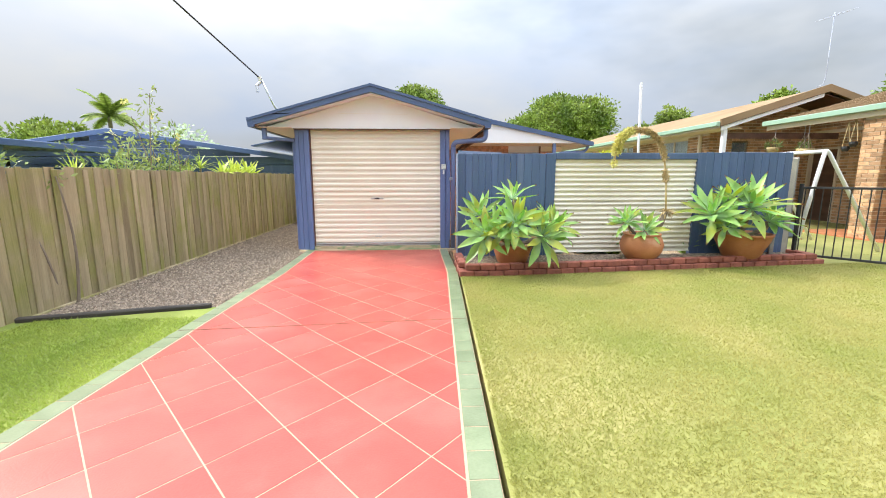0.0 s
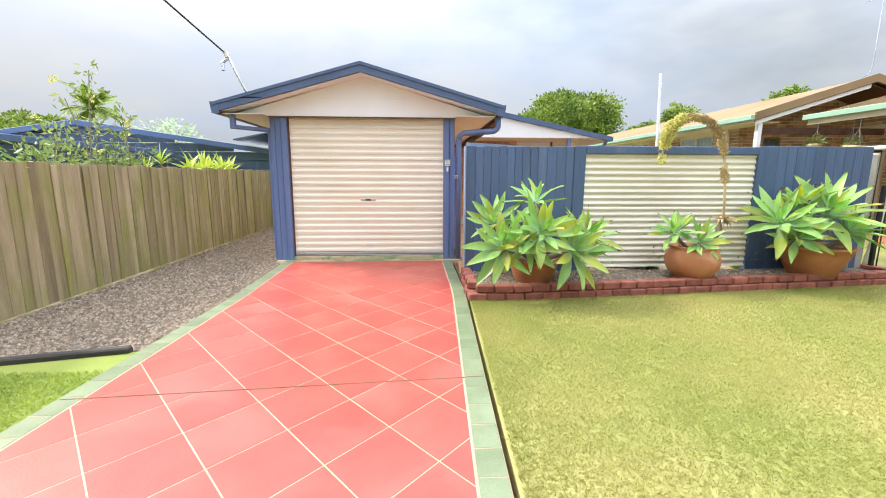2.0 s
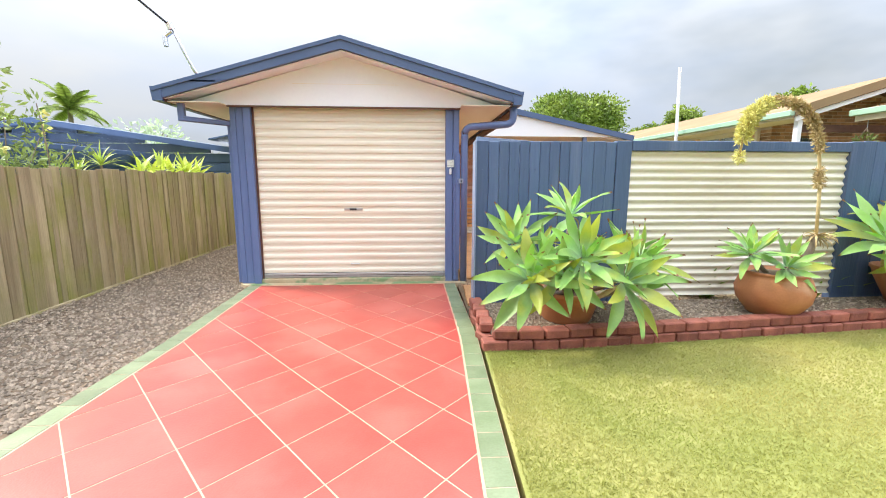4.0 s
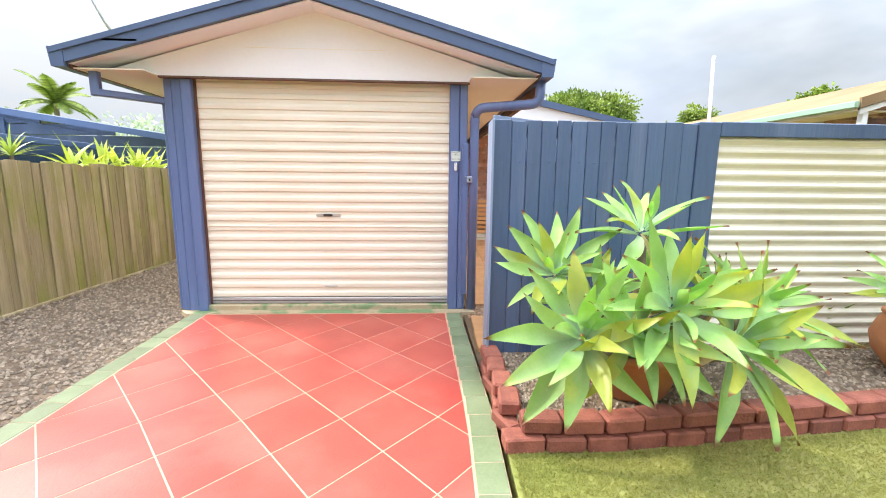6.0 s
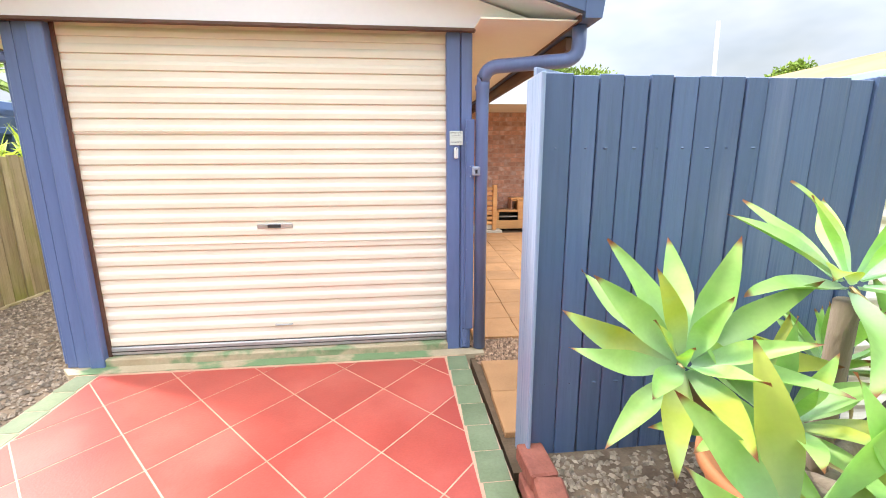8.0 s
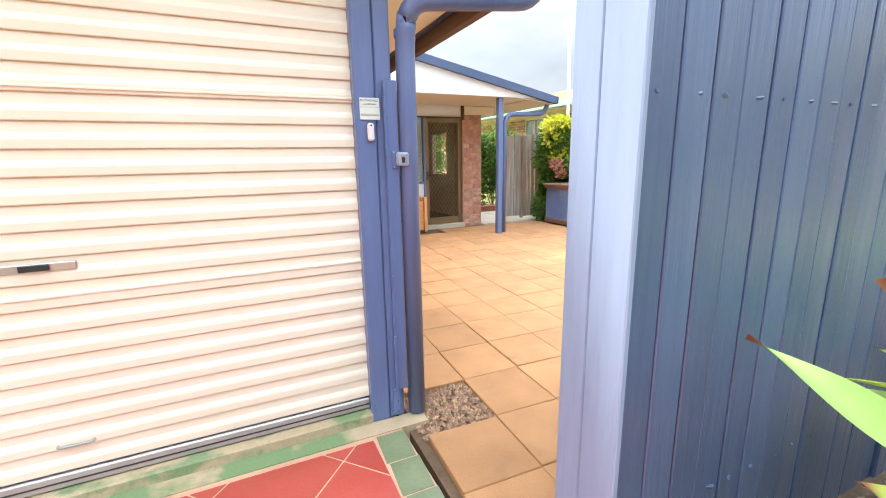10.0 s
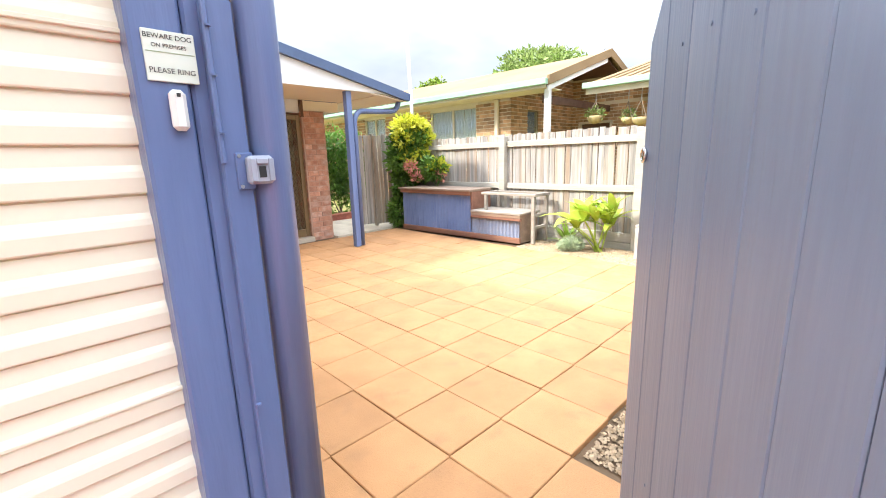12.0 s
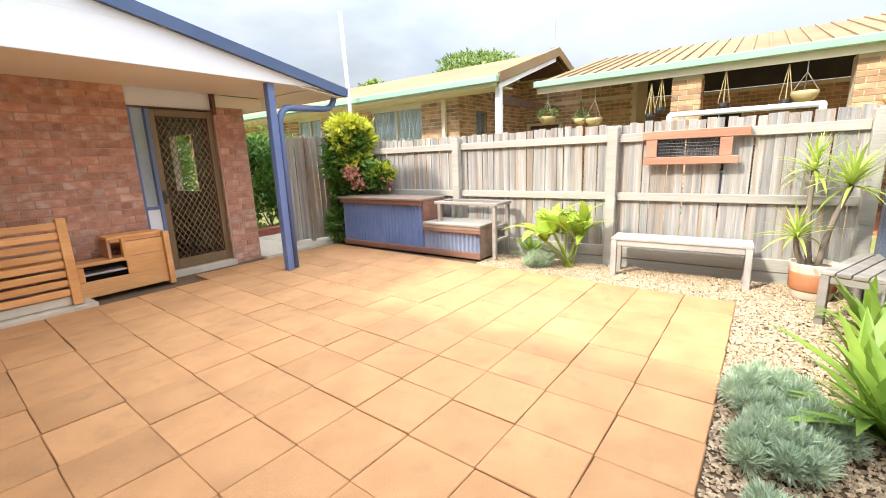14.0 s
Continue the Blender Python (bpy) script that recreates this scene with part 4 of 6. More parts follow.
for i, w in enumerate(gw):
    hi = 1.68
    last = i == len(gw) - 1
    wid = min(w, gl - x) - 0.003
    poly = [(0, 0), (wid, 0), (wid, hi - (0.13 if last else 0.0)), (wid * 0.45, hi - (0.04 if last else 0.0)), (0, hi)]
    bm = prism(poly, "y", 0, 0.02)
    bmesh.ops.bevel(bm, geom=bm.edges[:], offset=0.003, segments=1, affect="EDGES")
    piece("board", to_mesh(bm, "board", M_GATE), gate, GM @ pose(x, 0, 0.04))
    x += w
for zz in (0.35, 1.42):
    piece("gate_rail", to_mesh(box(0.02, -0.045, zz, gl - 0.02, -0.002, zz + 0.09, 0.004), "gate_rail", M_GATE), gate, GM)
lk = piece("lock", to_mesh(lathe([(0.017, 0.0), (0.0215, 0.004), (0.0215, 0.009), (0.014, 0.012), (0.014, 0.010), (0.004, 0.010)], (0, 0, 0), 24), "lock", M_CHROME, True), gate, GM @ pose(gl - 0.025, 0.02, 1.29, -90), "round chrome lock barrel")
for zz in (0.4, 1.52):
    for q in range(6):
        piece("nail", to_mesh(lathe([(0.004, 0), (0.005, 0.003)], (0, 0, 0), 8), "nail", M_GATE), gate, GM @ pose(0.07 + q * 0.145 + random.uniform(-0.02, 0.02), 0.02, zz + random.uniform(-0.02, 0.02), -90))

# grey boundary fence
bf = thing("boundary_fence", "silver-grey weathered paling fence with timber rails", "fence", loc=(6.1, 9, 0))
palings(bf, block_mesh("silver_paling", 0.083, 0.016, 1.60, 0.002, M_SILVER), (6.145, 13.3), (6.145, 6.0), 0.0835, 0.03, 0.3)
for y in (6.08, 8.27, 10.45, 12.63):
    part("fence_post", box(6.035, y - 0.055, -0.05, 6.135, y + 0.055, 1.60, 0.006), M_RAIL, bf)
for y0, y1 in ((6.136, 8.214), (8.326, 10.394), (10.506, 12.574)):
    for zz, h in ((1.43, 0.09), (0.77, 0.09), (0.10, 0.13)):
        part("rail", bar((6.115, y0, zz + 0.04 + random.uniform(-0.008, 0.008)), (6.115, y1, zz + 0.04 + random.uniform(-0.008, 0.008)), 0.04, h, 0.005), M_RAIL, bf)

part("plinth_board", box(6.098, 6.14, -0.06, 6.128, 13.3, 0.072, 0.004), M_RAIL, bf)

# tall weathered side gates at the end of the courtyard
for k, (a, b) in enumerate((((4.96, 13.12), (5.40, 13.03)), ((5.38, 12.97), (5.74, 12.84)))):
    sg = thing("side_passage_gate", "weathered grey timber side gate", "gate", "side passage gates", loc=(a[0], a[1], 0))
    palings(sg, block_mesh("gate_paling", 0.084, 0.016, 1.70, 0.003, M_SILVER), a, b, 0.086, 0.05, 0.3)
    part("gate_rail", bar((a[0], a[1] + 0.03, 1.4), (b[0], b[1] + 0.03, 1.4), 0.03, 0.08, 0.004), M_RAIL, sg)
    part("gate_rail", bar((a[0], a[1] + 0.03, 0.35), (b[0], b[1] + 0.03, 0.35), 0.03, 0.08, 0.004), M_RAIL, sg)
    part("gate_post", box(b[0] - 0.02, b[1] - 0.03, 0, b[0] + 0.03, b[1] + 0.05, 1.78, 0.004), M_RAIL, sg)

# black pool-style fence
pf = thing("metal_fence", "black tubular metal garden fence", "fence", loc=(6.6, 5.4, 0))
pa, pb = Vector((6.12, 5.88, 0)), Vector((8.6, 2.75, 0))
for zz in (0.08, 1.14):
    part("rail", bar(pa + Vector((0, 0, zz)), pb + Vector((0, 0, zz)), 0.03, 0.035, 0.003), M_BLACK, pf)
picket = to_mesh(tube([(0, 0, 0.0), (0, 0, 1.05)], 0.008, 8), "picket", M_BLACK)
n = 38
for i in range(n):
    p = pa.lerp(pb, (i + 0.5) / n)
    piece("picket", picket, pf, pose(p.x, p.y, 0.09))
for t in (0.0, 0.45, 0.98):
    p = pa.lerp(pb, t)
    part("fence_post", box(p.x - 0.022, p.y - 0.022, -0.05, p.x + 0.022, p.y + 0.022, 1.2, 0.003), M_BLACK, pf)

# ---- planting bed ----
BX0, BY0 = 0.605, 5.07
def bed_y(x):
    return BY0 + 0.095 * max(0, x - 1.2)


bm = prism([(0.70, 5.16), (6.05, bed_y(6.05) + 0.1), (6.05, FY), (0.70, FY)], "z", -0.05, 0.085)
solo("bed_soil", bm, M_SOIL, "raised bed of soil topped with gravel", "garden bed", kind="structure")


def bed_area(n):
    x = 0.72 + 5.3 * rng.random(n) ** 1.3
    lo = BY0 + 0.095 * np.maximum(0, x - 1.2) + 0.1
    return x, lo + (FY - 0.03 - lo) * rng.random(n)


stuff("bed_gravel", pebbles("bed_gravel", 5200, bed_area, 0.014, M_GRAVEL, rng, lambda x, y: np.full(len(x), 0.083)), "loose gravel over the planting bed", "gravel")
edge = thing("bed_edging", "low edging of rough red garden blocks in two courses", "garden edging", loc=(3, 5.2, -0.02))
blocks = [block_mesh("block", 0.195, 0.115, 0.078, b, M_BEDBRICK) for b in (0.008, 0.012)]
for course in range(2):
    x = BX0 + 0.10 + 0.09 * course
    while x < 6.2:
        piece("block", random.choice(blocks), edge, pose(x, bed_y(x) + 0.02 * course + random.uniform(-0.008, 0.008), -0.02 + 0.083 * course, 0, random.gauss(0, 0.5), math.degrees(math.atan(0.095 if x > 1.2 else 0)) + random.gauss(0, 2)))
        x += 0.203
    y = BY0 + 0.16 + 0.07 * course
    while y < 5.93 - 0.02:
        piece("block", random.choice(blocks), edge, pose(BX0 + 0.065 + 0.01 * course, y, -0.02 + 0.083 * course, 0, random.gauss(0, 0.6), 90 + random.gauss(0, 9)))
        y += 0.20
    y = bed_y(6.1) + 0.14
    while y < 5.95:
        piece("block", random.choice(blocks), edge, pose(6.13, y, -0.02 + 0.083 * course, 0, 0, 90 + random.gauss(0, 2)))
        y += 0.20

# ---- agaves ----
def agave_leaf(length, width, curl, fold, material, wave=0.0):
    """A thin pointed leaf along +x, widest past its middle, bending by curl, folded to a shallow channel; two skins."""
    n, faces, verts = 16, [], []
    x, z = 0.0, 0.0
    for i in range(n + 1):
        t = i / n
        if t < 0.50:
            w = width * (0.30 + 0.70 * math.sin(math.pi / 2 * t / 0.50) ** 1.4)
        else:
            q = (t - 0.50) / 0.50
            w = width * (1 - q) ** 0.95 * (1 + 0.30 * q) + 0.001
        a = curl[0] + (curl[1] - curl[0]) * t ** 1.6
        if i:
            x += length / n * math.cos(a)
            z += length / n * math.sin(a)
        nx, nz = -math.sin(a), math.cos(a)
        thick = 0.022 * (1 - t) ** 1.5 + 0.0015
        side = wave * math.sin(3.0 * t) * 0.06
        row = [(s, fold * s * s * w + wave * 0.02 * s * math.sin(8 * t)) for s in (-1, -0.5, 0, 0.5, 1)]
        for s, up in row:
            verts.append((x + nx * up, s * w / 2 + side, z + nz * up))
        for s, up in row:
            dn = up - thick * (1 - s * s) - 0.0008
            verts.append((x + nx * dn, s * w / 2 + side, z + nz * dn))
    for i in range(n):
        a, b = 10 * i, 10 * i + 10
        faces += [(a + k, a + k + 1, b + k + 1, b + k) for k in range(4)]
        faces += [(a + 5 + k, b + 5 + k, b + 6 + k, a + 6 + k) for k in range(4)]
    return raw_mesh("leaf", verts, faces, material, True)


AG = [agave_leaf(1.0, 0.19 + 0.025 * (i % 3), (radians(4), radians(6 - 8 * (i % 4))), 0.12 + 0.06 * (i % 3), M_AGAVE, (0.6, -0.8, 0.2, 1.0, -0.4, 0.0, 0.8)[i]) for i in range(7)]
AG += [agave_leaf(1.0, 0.22 + 0.02 * (i % 2), (radians(4), radians(-4 - 12 * i)), 0.14, M_AGAVE_LIME, 0.8 - 0.7 * i) for i in range(3)]
AG_DRY = [agave_leaf(1.0, 0.13, (radians(-20), radians(-85)), 0.35, M_DRY) for i in range(2)]


def rosette(plant, at, radius, tilt, n=15, dry=2):
    """Leaves spiralling from a heart at the place given; tilt: (degrees, heading) by which the heart leans."""
    base = Matrix.Translation(at) @ Matrix.Rotation(radians(tilt[1]), 4, "Z") @ Matrix.Rotation(radians(tilt[0]), 4, "Y")
    n += 6
    for i in range(n):
        t = i / (n - 1)
        el = 82 - 80 * t ** 0.60 + random.gauss(0, 6)
        ln = 1.08 * radius * (0.46 + 0.58 * math.sin(math.pi / 2 * min(1, 0.15 + 1.35 * t))) * random.uniform(0.86, 1.10)
        m = base @ Matrix.Rotation(radians(137.5 * i + random.gauss(0, 9)), 4, "Z") @ Matrix.Translation((0.012 + 0.02 * t, 0, 0.04 * (1 - t))) @ Matrix.Rotation(radians(-el), 4, "Y") @ Matrix.Rotation(radians(random.gauss(0, 14)), 4, "X")
        piece("leaf", random.choice(AG), plant, m @ Matrix.Diagonal((ln, ln * random.uniform(0.9, 1.12), ln, 1)))
    for i in range(dry):
        m = base @ Matrix.Rotation(radians(random.uniform(0, 360)), 4, "Z") @ Matrix.Rotation(radians(random.uniform(5, 25)), 4, "Y")
        s = radius * random.uniform(0.55, 0.8)
        piece("dry_leaf", random.choice(AG_DRY), plant, m @ Matrix.Diagonal((s, s, s, 1)), "withered straw-coloured leaf")


def bowed(a, b, sag, n=7):
    a, b = Vector(a), Vector(b)
    return [a.lerp(b, k / n) + Vector(sag) * math.sin(math.pi * k / n) for k in range(n + 1)]


def pot(name, at, profile, label):
    ob = thing(name, label, "pot", loc=at)
    part("vessel", lathe(profile, at, 40), M_TERRA, ob, smooth=True)
    r = profile[-1][0]
    part("soil", lathe([(r - 0.005, profile[-1][1] - 0.004), (r * 0.5, profile[-1][1] + 0.01), (0.01, profile[-1][1] + 0.012)], at, 24), M_SOIL, ob, "dark potting soil")
    return ob


pot("terracotta_pot", (1.42, 5.47, 0.09), [(0.20, 0), (0.215, 0.02), (0.275, 0.20), (0.285, 0.23), (0.30, 0.235), (0.30, 0.275), (0.285, 0.28), (0.265, 0.26)], "terracotta pot almost hidden by agave leaves")
ag = thing("agave_plant", "large pale green agave cluster with broad pointed leaves", "agave", "potted agaves", loc=(1.42, 5.47, 0.34))
for at, r, tilt, n in (((0.98, 5.10, 0.53), 0.40, (58, 255), 14), ((1.23, 5.05, 0.60), 0.34, (66, 268), 13), ((1.36, 5.02, 0.70), 0.38, (52, 275), 14), ((1.72, 5.08, 0.50), 0.40, (58, 285), 14), ((1.93, 5.25, 0.62), 0.37, (45, 310), 13), ((0.95, 5.46, 0.76), 0.34, (42, 240), 15), ((1.40, 5.42, 1.00), 0.34, (18, 250), 8), ((1.12, 5.30, 0.66), 0.30, (30, 250), 10), ((1.62, 5.62, 0.62), 0.30, (20, 60), 13), ((2.0, 5.62, 0.56), 0.32, (35, 20), 13)):
    part("stem", tube(bowed((1.42 + random.uniform(-0.1, 0.1), 5.47, 0.33), Vector(at) - Vector((0, 0, 0.04)), (0, 0, -0.05)), 0.032, 10), M_BARK, ag, "stout brown scarred stem", smooth=True)
    rosette(ag, at, r, tilt, n)

pot("terracotta_pot", (3.37, 5.50, 0.09), [(0.17, 0), (0.19, 0.01), (0.285, 0.14), (0.305, 0.24), (0.27, 0.345), (0.245, 0.37), (0.262, 0.385), (0.262, 0.40), (0.235, 0.40), (0.225, 0.375)], "round-bellied terracotta pot on the planting bed")
ag = thing("agave_plant", "small green agave with a tall arching dry flower spike", "agave", "potted agaves", loc=(3.37, 5.5, 0.46))
for at, r, tilt, n in (((3.12, 5.50, 0.64), 0.28, (28, 215), 16), ((3.33, 5.36, 0.54), 0.27, (45, 262), 15)):
    part("stem", tube(bowed((3.33, 5.5, 0.44), Vector(at), (0, 0, -0.02)), 0.022, 8), M_BARK, ag)
    rosette(ag, at, r, tilt, n, 1)
part("stem", tube(bowed((3.44, 5.5, 0.44), (3.68, 5.48, 0.80), (0.05, 0, -0.04)), 0.035, 10), M_BARK, ag, "dark leaning stem", smooth=True)
for i in range(46):
    s = random.uniform(0.12, 0.25)
    m = pose(3.69, 5.48, 0.82) @ Matrix.Rotation(random.uniform(0, 6.28), 4, "Z") @ Matrix.Rotation(radians(-random.uniform(-45, 40)), 4, "Y")
    piece("dry_leaf", AG_DRY[0], ag, m @ Matrix.Diagonal((s, s * 0.7, s * 0.35, 1)), "" if i else "dry cream leaf")
spike = bend([(3.69, 5.48, 0.82), (3.66, 5.48, 1.25), (3.58, 5.48, 1.70), (3.44, 5.47, 1.90), (3.22, 5.46, 1.98), (2.98, 5.45, 1.93), (2.87, 5.44, 1.74), (2.85, 5.44, 1.50)], 0.13, 5)
part("flower_stalk", tube(spike, 0.014, 8, taper=0.010), M_DRY, ag, "dry arching flower stalk", smooth=True)
sp = [Vector(p) for p in spike]
cl = [(*p, 0.030, 0.030, 0.030) for p in sp[4:-12]]
piece("seed_head", leaf_cloud("seed_head", 2600, cl, 0.035, 0.012, M_DRY, rng, 0.3), ag, Matrix(), "shrivelled straw-coloured seed husks")
ob = piece("flower_head", leaf_cloud("flower_head", 3600, [(*p, 0.052, 0.052, 0.05) for p in sp[-12:-2]] + [(*sp[-1], 0.04, 0.04, 0.05)], 0.035, 0.012, M_FLOWER, rng, 0.3), ag, Matrix(), "pale yellow drooping blossoms")

pot("terracotta_bowl", (5.02, 5.62, 0.09), [(0.22, 0), (0.245, 0.02), (0.36, 0.26), (0.385, 0.34), (0.40, 0.35), (0.40, 0.375), (0.375, 0.38), (0.355, 0.35)], "wide terracotta bowl holding agaves")
ag = thing("agave_plant", "full pale green agave cluster in a wide bowl", "agave", "potted agaves", loc=(5.02, 5.62, 0.45))
for at, r, tilt, n in (((4.42, 5.50, 0.74), 0.46, (42, 225), 16), ((5.0, 5.50, 0.84), 0.52, (36, 262), 18), ((5.36, 5.55, 0.64), 0.40, (48, 305), 14), ((4.75, 5.68, 0.90), 0.42, (20, 150), 14), ((4.60, 5.42, 0.58), 0.36, (55, 245), 13)):
    part("stem", tube(bowed((4.95, 5.62, 0.42), Vector(at) - Vector((0, 0, 0.03)), (0, 0, -0.06)), 0.035, 8), M_BARK, ag)
    rosette(ag, at, r, tilt, n)

# ---- signs on the post ----
sign = thing("warning_sign", "small pale sign with black capitals on the blue post", "sign", loc=(0.527, PY, 1.5))
part("plate", box(0.485, PY - 0.006, 1.455, 0.572, PY - 0.001, 1.545, 0.001), M_SIGN, sign)
part("rule", box(0.488, PY - 0.0068, 1.506, 0.569, PY - 0.0062, 1.5075), M_GREENLINE, sign)


def writing(text, x, z, size, parent):
    cu = bpy.data.curves.new("words", "FONT")
    cu.body, cu.size, cu.align_x, cu.extrude = text, size, "CENTER", 0.0002
    tmp = new("words", cu)
    me = bpy.data.meshes.new_from_object(tmp.evaluated_get(bpy.context.evaluated_depsgraph_get()))
    bpy.data.objects.remove(tmp)
    me.materials.clear()
    me.materials.append(M_INK)
    return piece("lettering", me, parent, pose(x, PY - 0.0066, z, 90))


writing("BEWARE DOG", 0.527, 1.530, 0.0125, sign)
writing("ON PREMISES", 0.527, 1.515, 0.0098, sign)
writing("PLEASE RING", 0.528, 1.470, 0.0135, sign)
bell = thing("doorbell", "white plastic doorbell button on the blue post", "doorbell", loc=(0.527, PY, 1.40))
part("case", box(0.512, PY - 0.022, 1.365, 0.541, PY - 0.001, 1.441, 0.008), M_PLASTIC, bell)
part("button", box(0.523, PY - 0.0235, 1.427, 0.530, PY - 0.0222, 1.434, 0.0005), M_INK, bell)
lt = thing("gate_catch", "grey painted metal gate catch on the post edge", "latch", loc=(0.66, 7.23, 1.29))
PC = PY - 0.030
part("plate", box(0.614, PY - 0.026, 1.245, 0.650, PY - 0.0202, 1.323, 0.002), M_BLUE, lt, "blue painted mounting plate")
part("keeper", box(0.630, PC - 0.020, 1.256, 0.684, PY - 0.0262, 1.316, 0.006), M_CAST, lt, "grey cast keeper")
part("keeper_lip", box(0.632, PC - 0.025, 1.262, 0.644, PC - 0.0202, 1.310, 0.0015), M_CAST, lt)
part("keeper_lip", box(0.670, PC - 0.025, 1.262, 0.682, PC - 0.0202, 1.310, 0.0015), M_CAST, lt)
part("keeper_lip", box(0.6445, PC - 0.025, 1.298, 0.6695, PC - 0.0202, 1.310, 0.0015), M_CAST, lt)
# black patch on the solid keeper paints the darkness of its slot
part("keeper_slot", box(0.650, PC - 0.0215, 1.270, 0.665, PC - 0.0204, 1.294), M_INK, lt, "black patch drawn for the shaded keeper slot")
for zz in (1.252, 1.316):
    part("screw", tube([(0.621, PY - 0.0262, zz), (0.621, PY - 0.0285, zz)], 0.004, 8), M_STEEL, lt)

# ---- power line on the roof ----
wh = thing("service_mast", "bent grey steel service mast with insulator on the roof", "mast", loc=(-2.17, 6.93, 2.3))
part("mast", tube(bend([(-2.20, 7.05, 2.36), (-2.28, 6.95, 2.42), (-2.36, 6.93, 2.60), (-2.50, 6.93, 2.93)], 0.08), 0.018, 10), M_STEEL, wh, smooth=True)
part("bracket", box(-2.36, 6.93, 2.35, -2.08, 7.02, 2.375, 0.004), M_BLACK, wh)
part("insulator", tube([(-2.50, 6.93, 2.86), (-2.56, 6.91, 2.80), (-2.55, 6.90, 2.70)], 0.025, 8), M_STEEL, wh)
part("insulator", tube([(-2.52, 6.92, 2.95), (-2.50, 6.93, 2.88)], 0.03, 8), M_PLASTIC, wh)
cable = thing("overhead_cable", "thin black overhead power cable", "cable", loc=(-2.5, 6.9, 2.9))
part("wire", tube(bowed((-2.52, 6.92, 2.93), (-4.2, -6.0, 6.6), (0, 0, -0.25), 24), 0.011, 6), M_BLACK, cable)

# ---- courtyard things ----
seat = thing("slatted_seat", "golden slatted timber garden seat against the wall", "garden seat", loc=(1.4, 12.35, 0.05))
for i in range(8):
    part("slat", box(0.72, 12.24, 0.15 + i * 0.093, 1.92, 12.262, 0.215 + i * 0.093, 0.004), M_TEAK, seat)
part("leg", box(1.92, 12.22, 0.05, 2.00, 12.30, 0.90, 0.006), M_TEAK, seat)
part("leg", box(0.66, 12.22, 0.05, 0.72, 12.30, 0.90, 0.006), M_TEAK, seat)
part("seat_board", box(0.72, 12.30, 0.42, 1.98, 12.72, 0.46, 0.006), M_TEAK, seat)
part("base", box(0.66, 12.263, 0.05, 1.92, 12.72, 0.14, 0.006), M_PATH, seat)
solo("seat_plinth", box(0.65, 12.17, -0.03, 2.10, 12.76, 0.045, 0.008), M_PATH, "pale concrete plinth below the seat", "plinth")
un = thing("timber_bench_unit", "golden timber corner bench with open shelf", "bench unit", loc=(2.45, 12.6, 0))
part("front_board", box(2.02, 12.44, 0.03, 2.86, 12.47, 0.20, 0.004), M_TEAK, un)
part("front_board", box(2.48, 12.44, 0.203, 2.86, 12.47, 0.40, 0.004), M_TEAK, un)
part("front_board", box(2.48, 12.44, 0.403, 2.86, 12.47, 0.56, 0.004), M_TEAK, un)
part("front_board", box(2.02, 12.44, 0.203, 2.10, 12.47, 0.36, 0.004), M_TEAK, un)
# near-black back sheet paints the shade inside the open shelf
part("shelf_back", box(2.02, 12.70, 0.03, 2.86, 12.72, 0.40), M_SHADE, un, "shelf back, recess shade put in as near-black")
part("shelf", box(2.10, 12.47, 0.255, 2.48, 12.69, 0.275, 0.003), M_GREYWOOD, un, "pale shelf board")
part("seat_board", box(2.00, 12.43, 0.362, 2.50, 12.74, 0.398, 0.004), M_TEAK, un)
part("upper_top", box(2.34, 12.46, 0.60, 2.86, 12.74, 0.63, 0.004), M_TEAK, un)
part("upper_side", box(2.34, 12.48, 0.40, 2.37, 12.73, 0.60, 0.003), M_TEAK2, un)
part("upper_front", box(2.46, 12.425, 0.36, 2.49, 12.50, 0.60, 0.003), M_TEAK, un)
part("end_post", box(2.862, 12.40, 0.0, 2.92, 12.72, 0.62, 0.004), M_TEAK, un)
part("upper_front", box(2.37, 12.475, 0.565, 2.86, 12.495, 0.60, 0.003), M_TEAK, un)

bb = thing("outdoor_bar", "outdoor bar with blue corrugated front and dark timber top", "bar counter", loc=(5.75, 11.2, 0))
for y0, y1, zt in ((10.66, 11.45, 0.69), (11.452, 12.33, 0.69), (9.74, 10.655, 0.385)):
    v, f = wavy(zt - 0.09, y1 - y0, 0.066, 0.034)
    piece("corrugated_front", raw_mesh("corrugated_front", v, f, M_OLDCORR if zt < 0.5 else M_BLUECORR), bb, Matrix(((0, 1, 0, 5.515), (0, 0, 1, y0), (1, 0, 0, 0.085), (0, 0, 0, 1))))
part("plinth_board", box(5.49, 9.73, 0.0, 5.53, 12.34, 0.085, 0.005), M_RUST, bb)
part("countertop", box(5.44, 10.64, 0.745, 6.02, 12.38, 0.78, 0.006), M_BARWOOD, bb)
part("counter_edge", box(5.46, 10.66, 0.685, 5.50, 12.34, 0.744, 0.004), M_RUST, bb)
part("end_panel", box(5.50, 10.645, 0.46, 6.0, 10.675, 0.744, 0.004), M_RUST, bb)
part("low_top", box(5.45, 9.70, 0.43, 6.02, 10.643, 0.462, 0.005), M_TROLLEY, bb)
part("low_edge", box(5.46, 9.71, 0.385, 5.50, 10.64, 0.428, 0.004), M_BARWOOD, bb)
part("low_trim", box(5.455, 9.70, 0.345, 5.50, 10.64, 0.383, 0.004), M_RUST, bb)
part("end_panel", box(5.52, 9.735, 0.0, 6.0, 9.76, 0.43, 0.004), M_BARWOOD, bb)
part("back_panel", box(6.0, 9.76, 0.0, 6.03, 12.34, 0.43, 0.004), M_BARWOOD, bb)
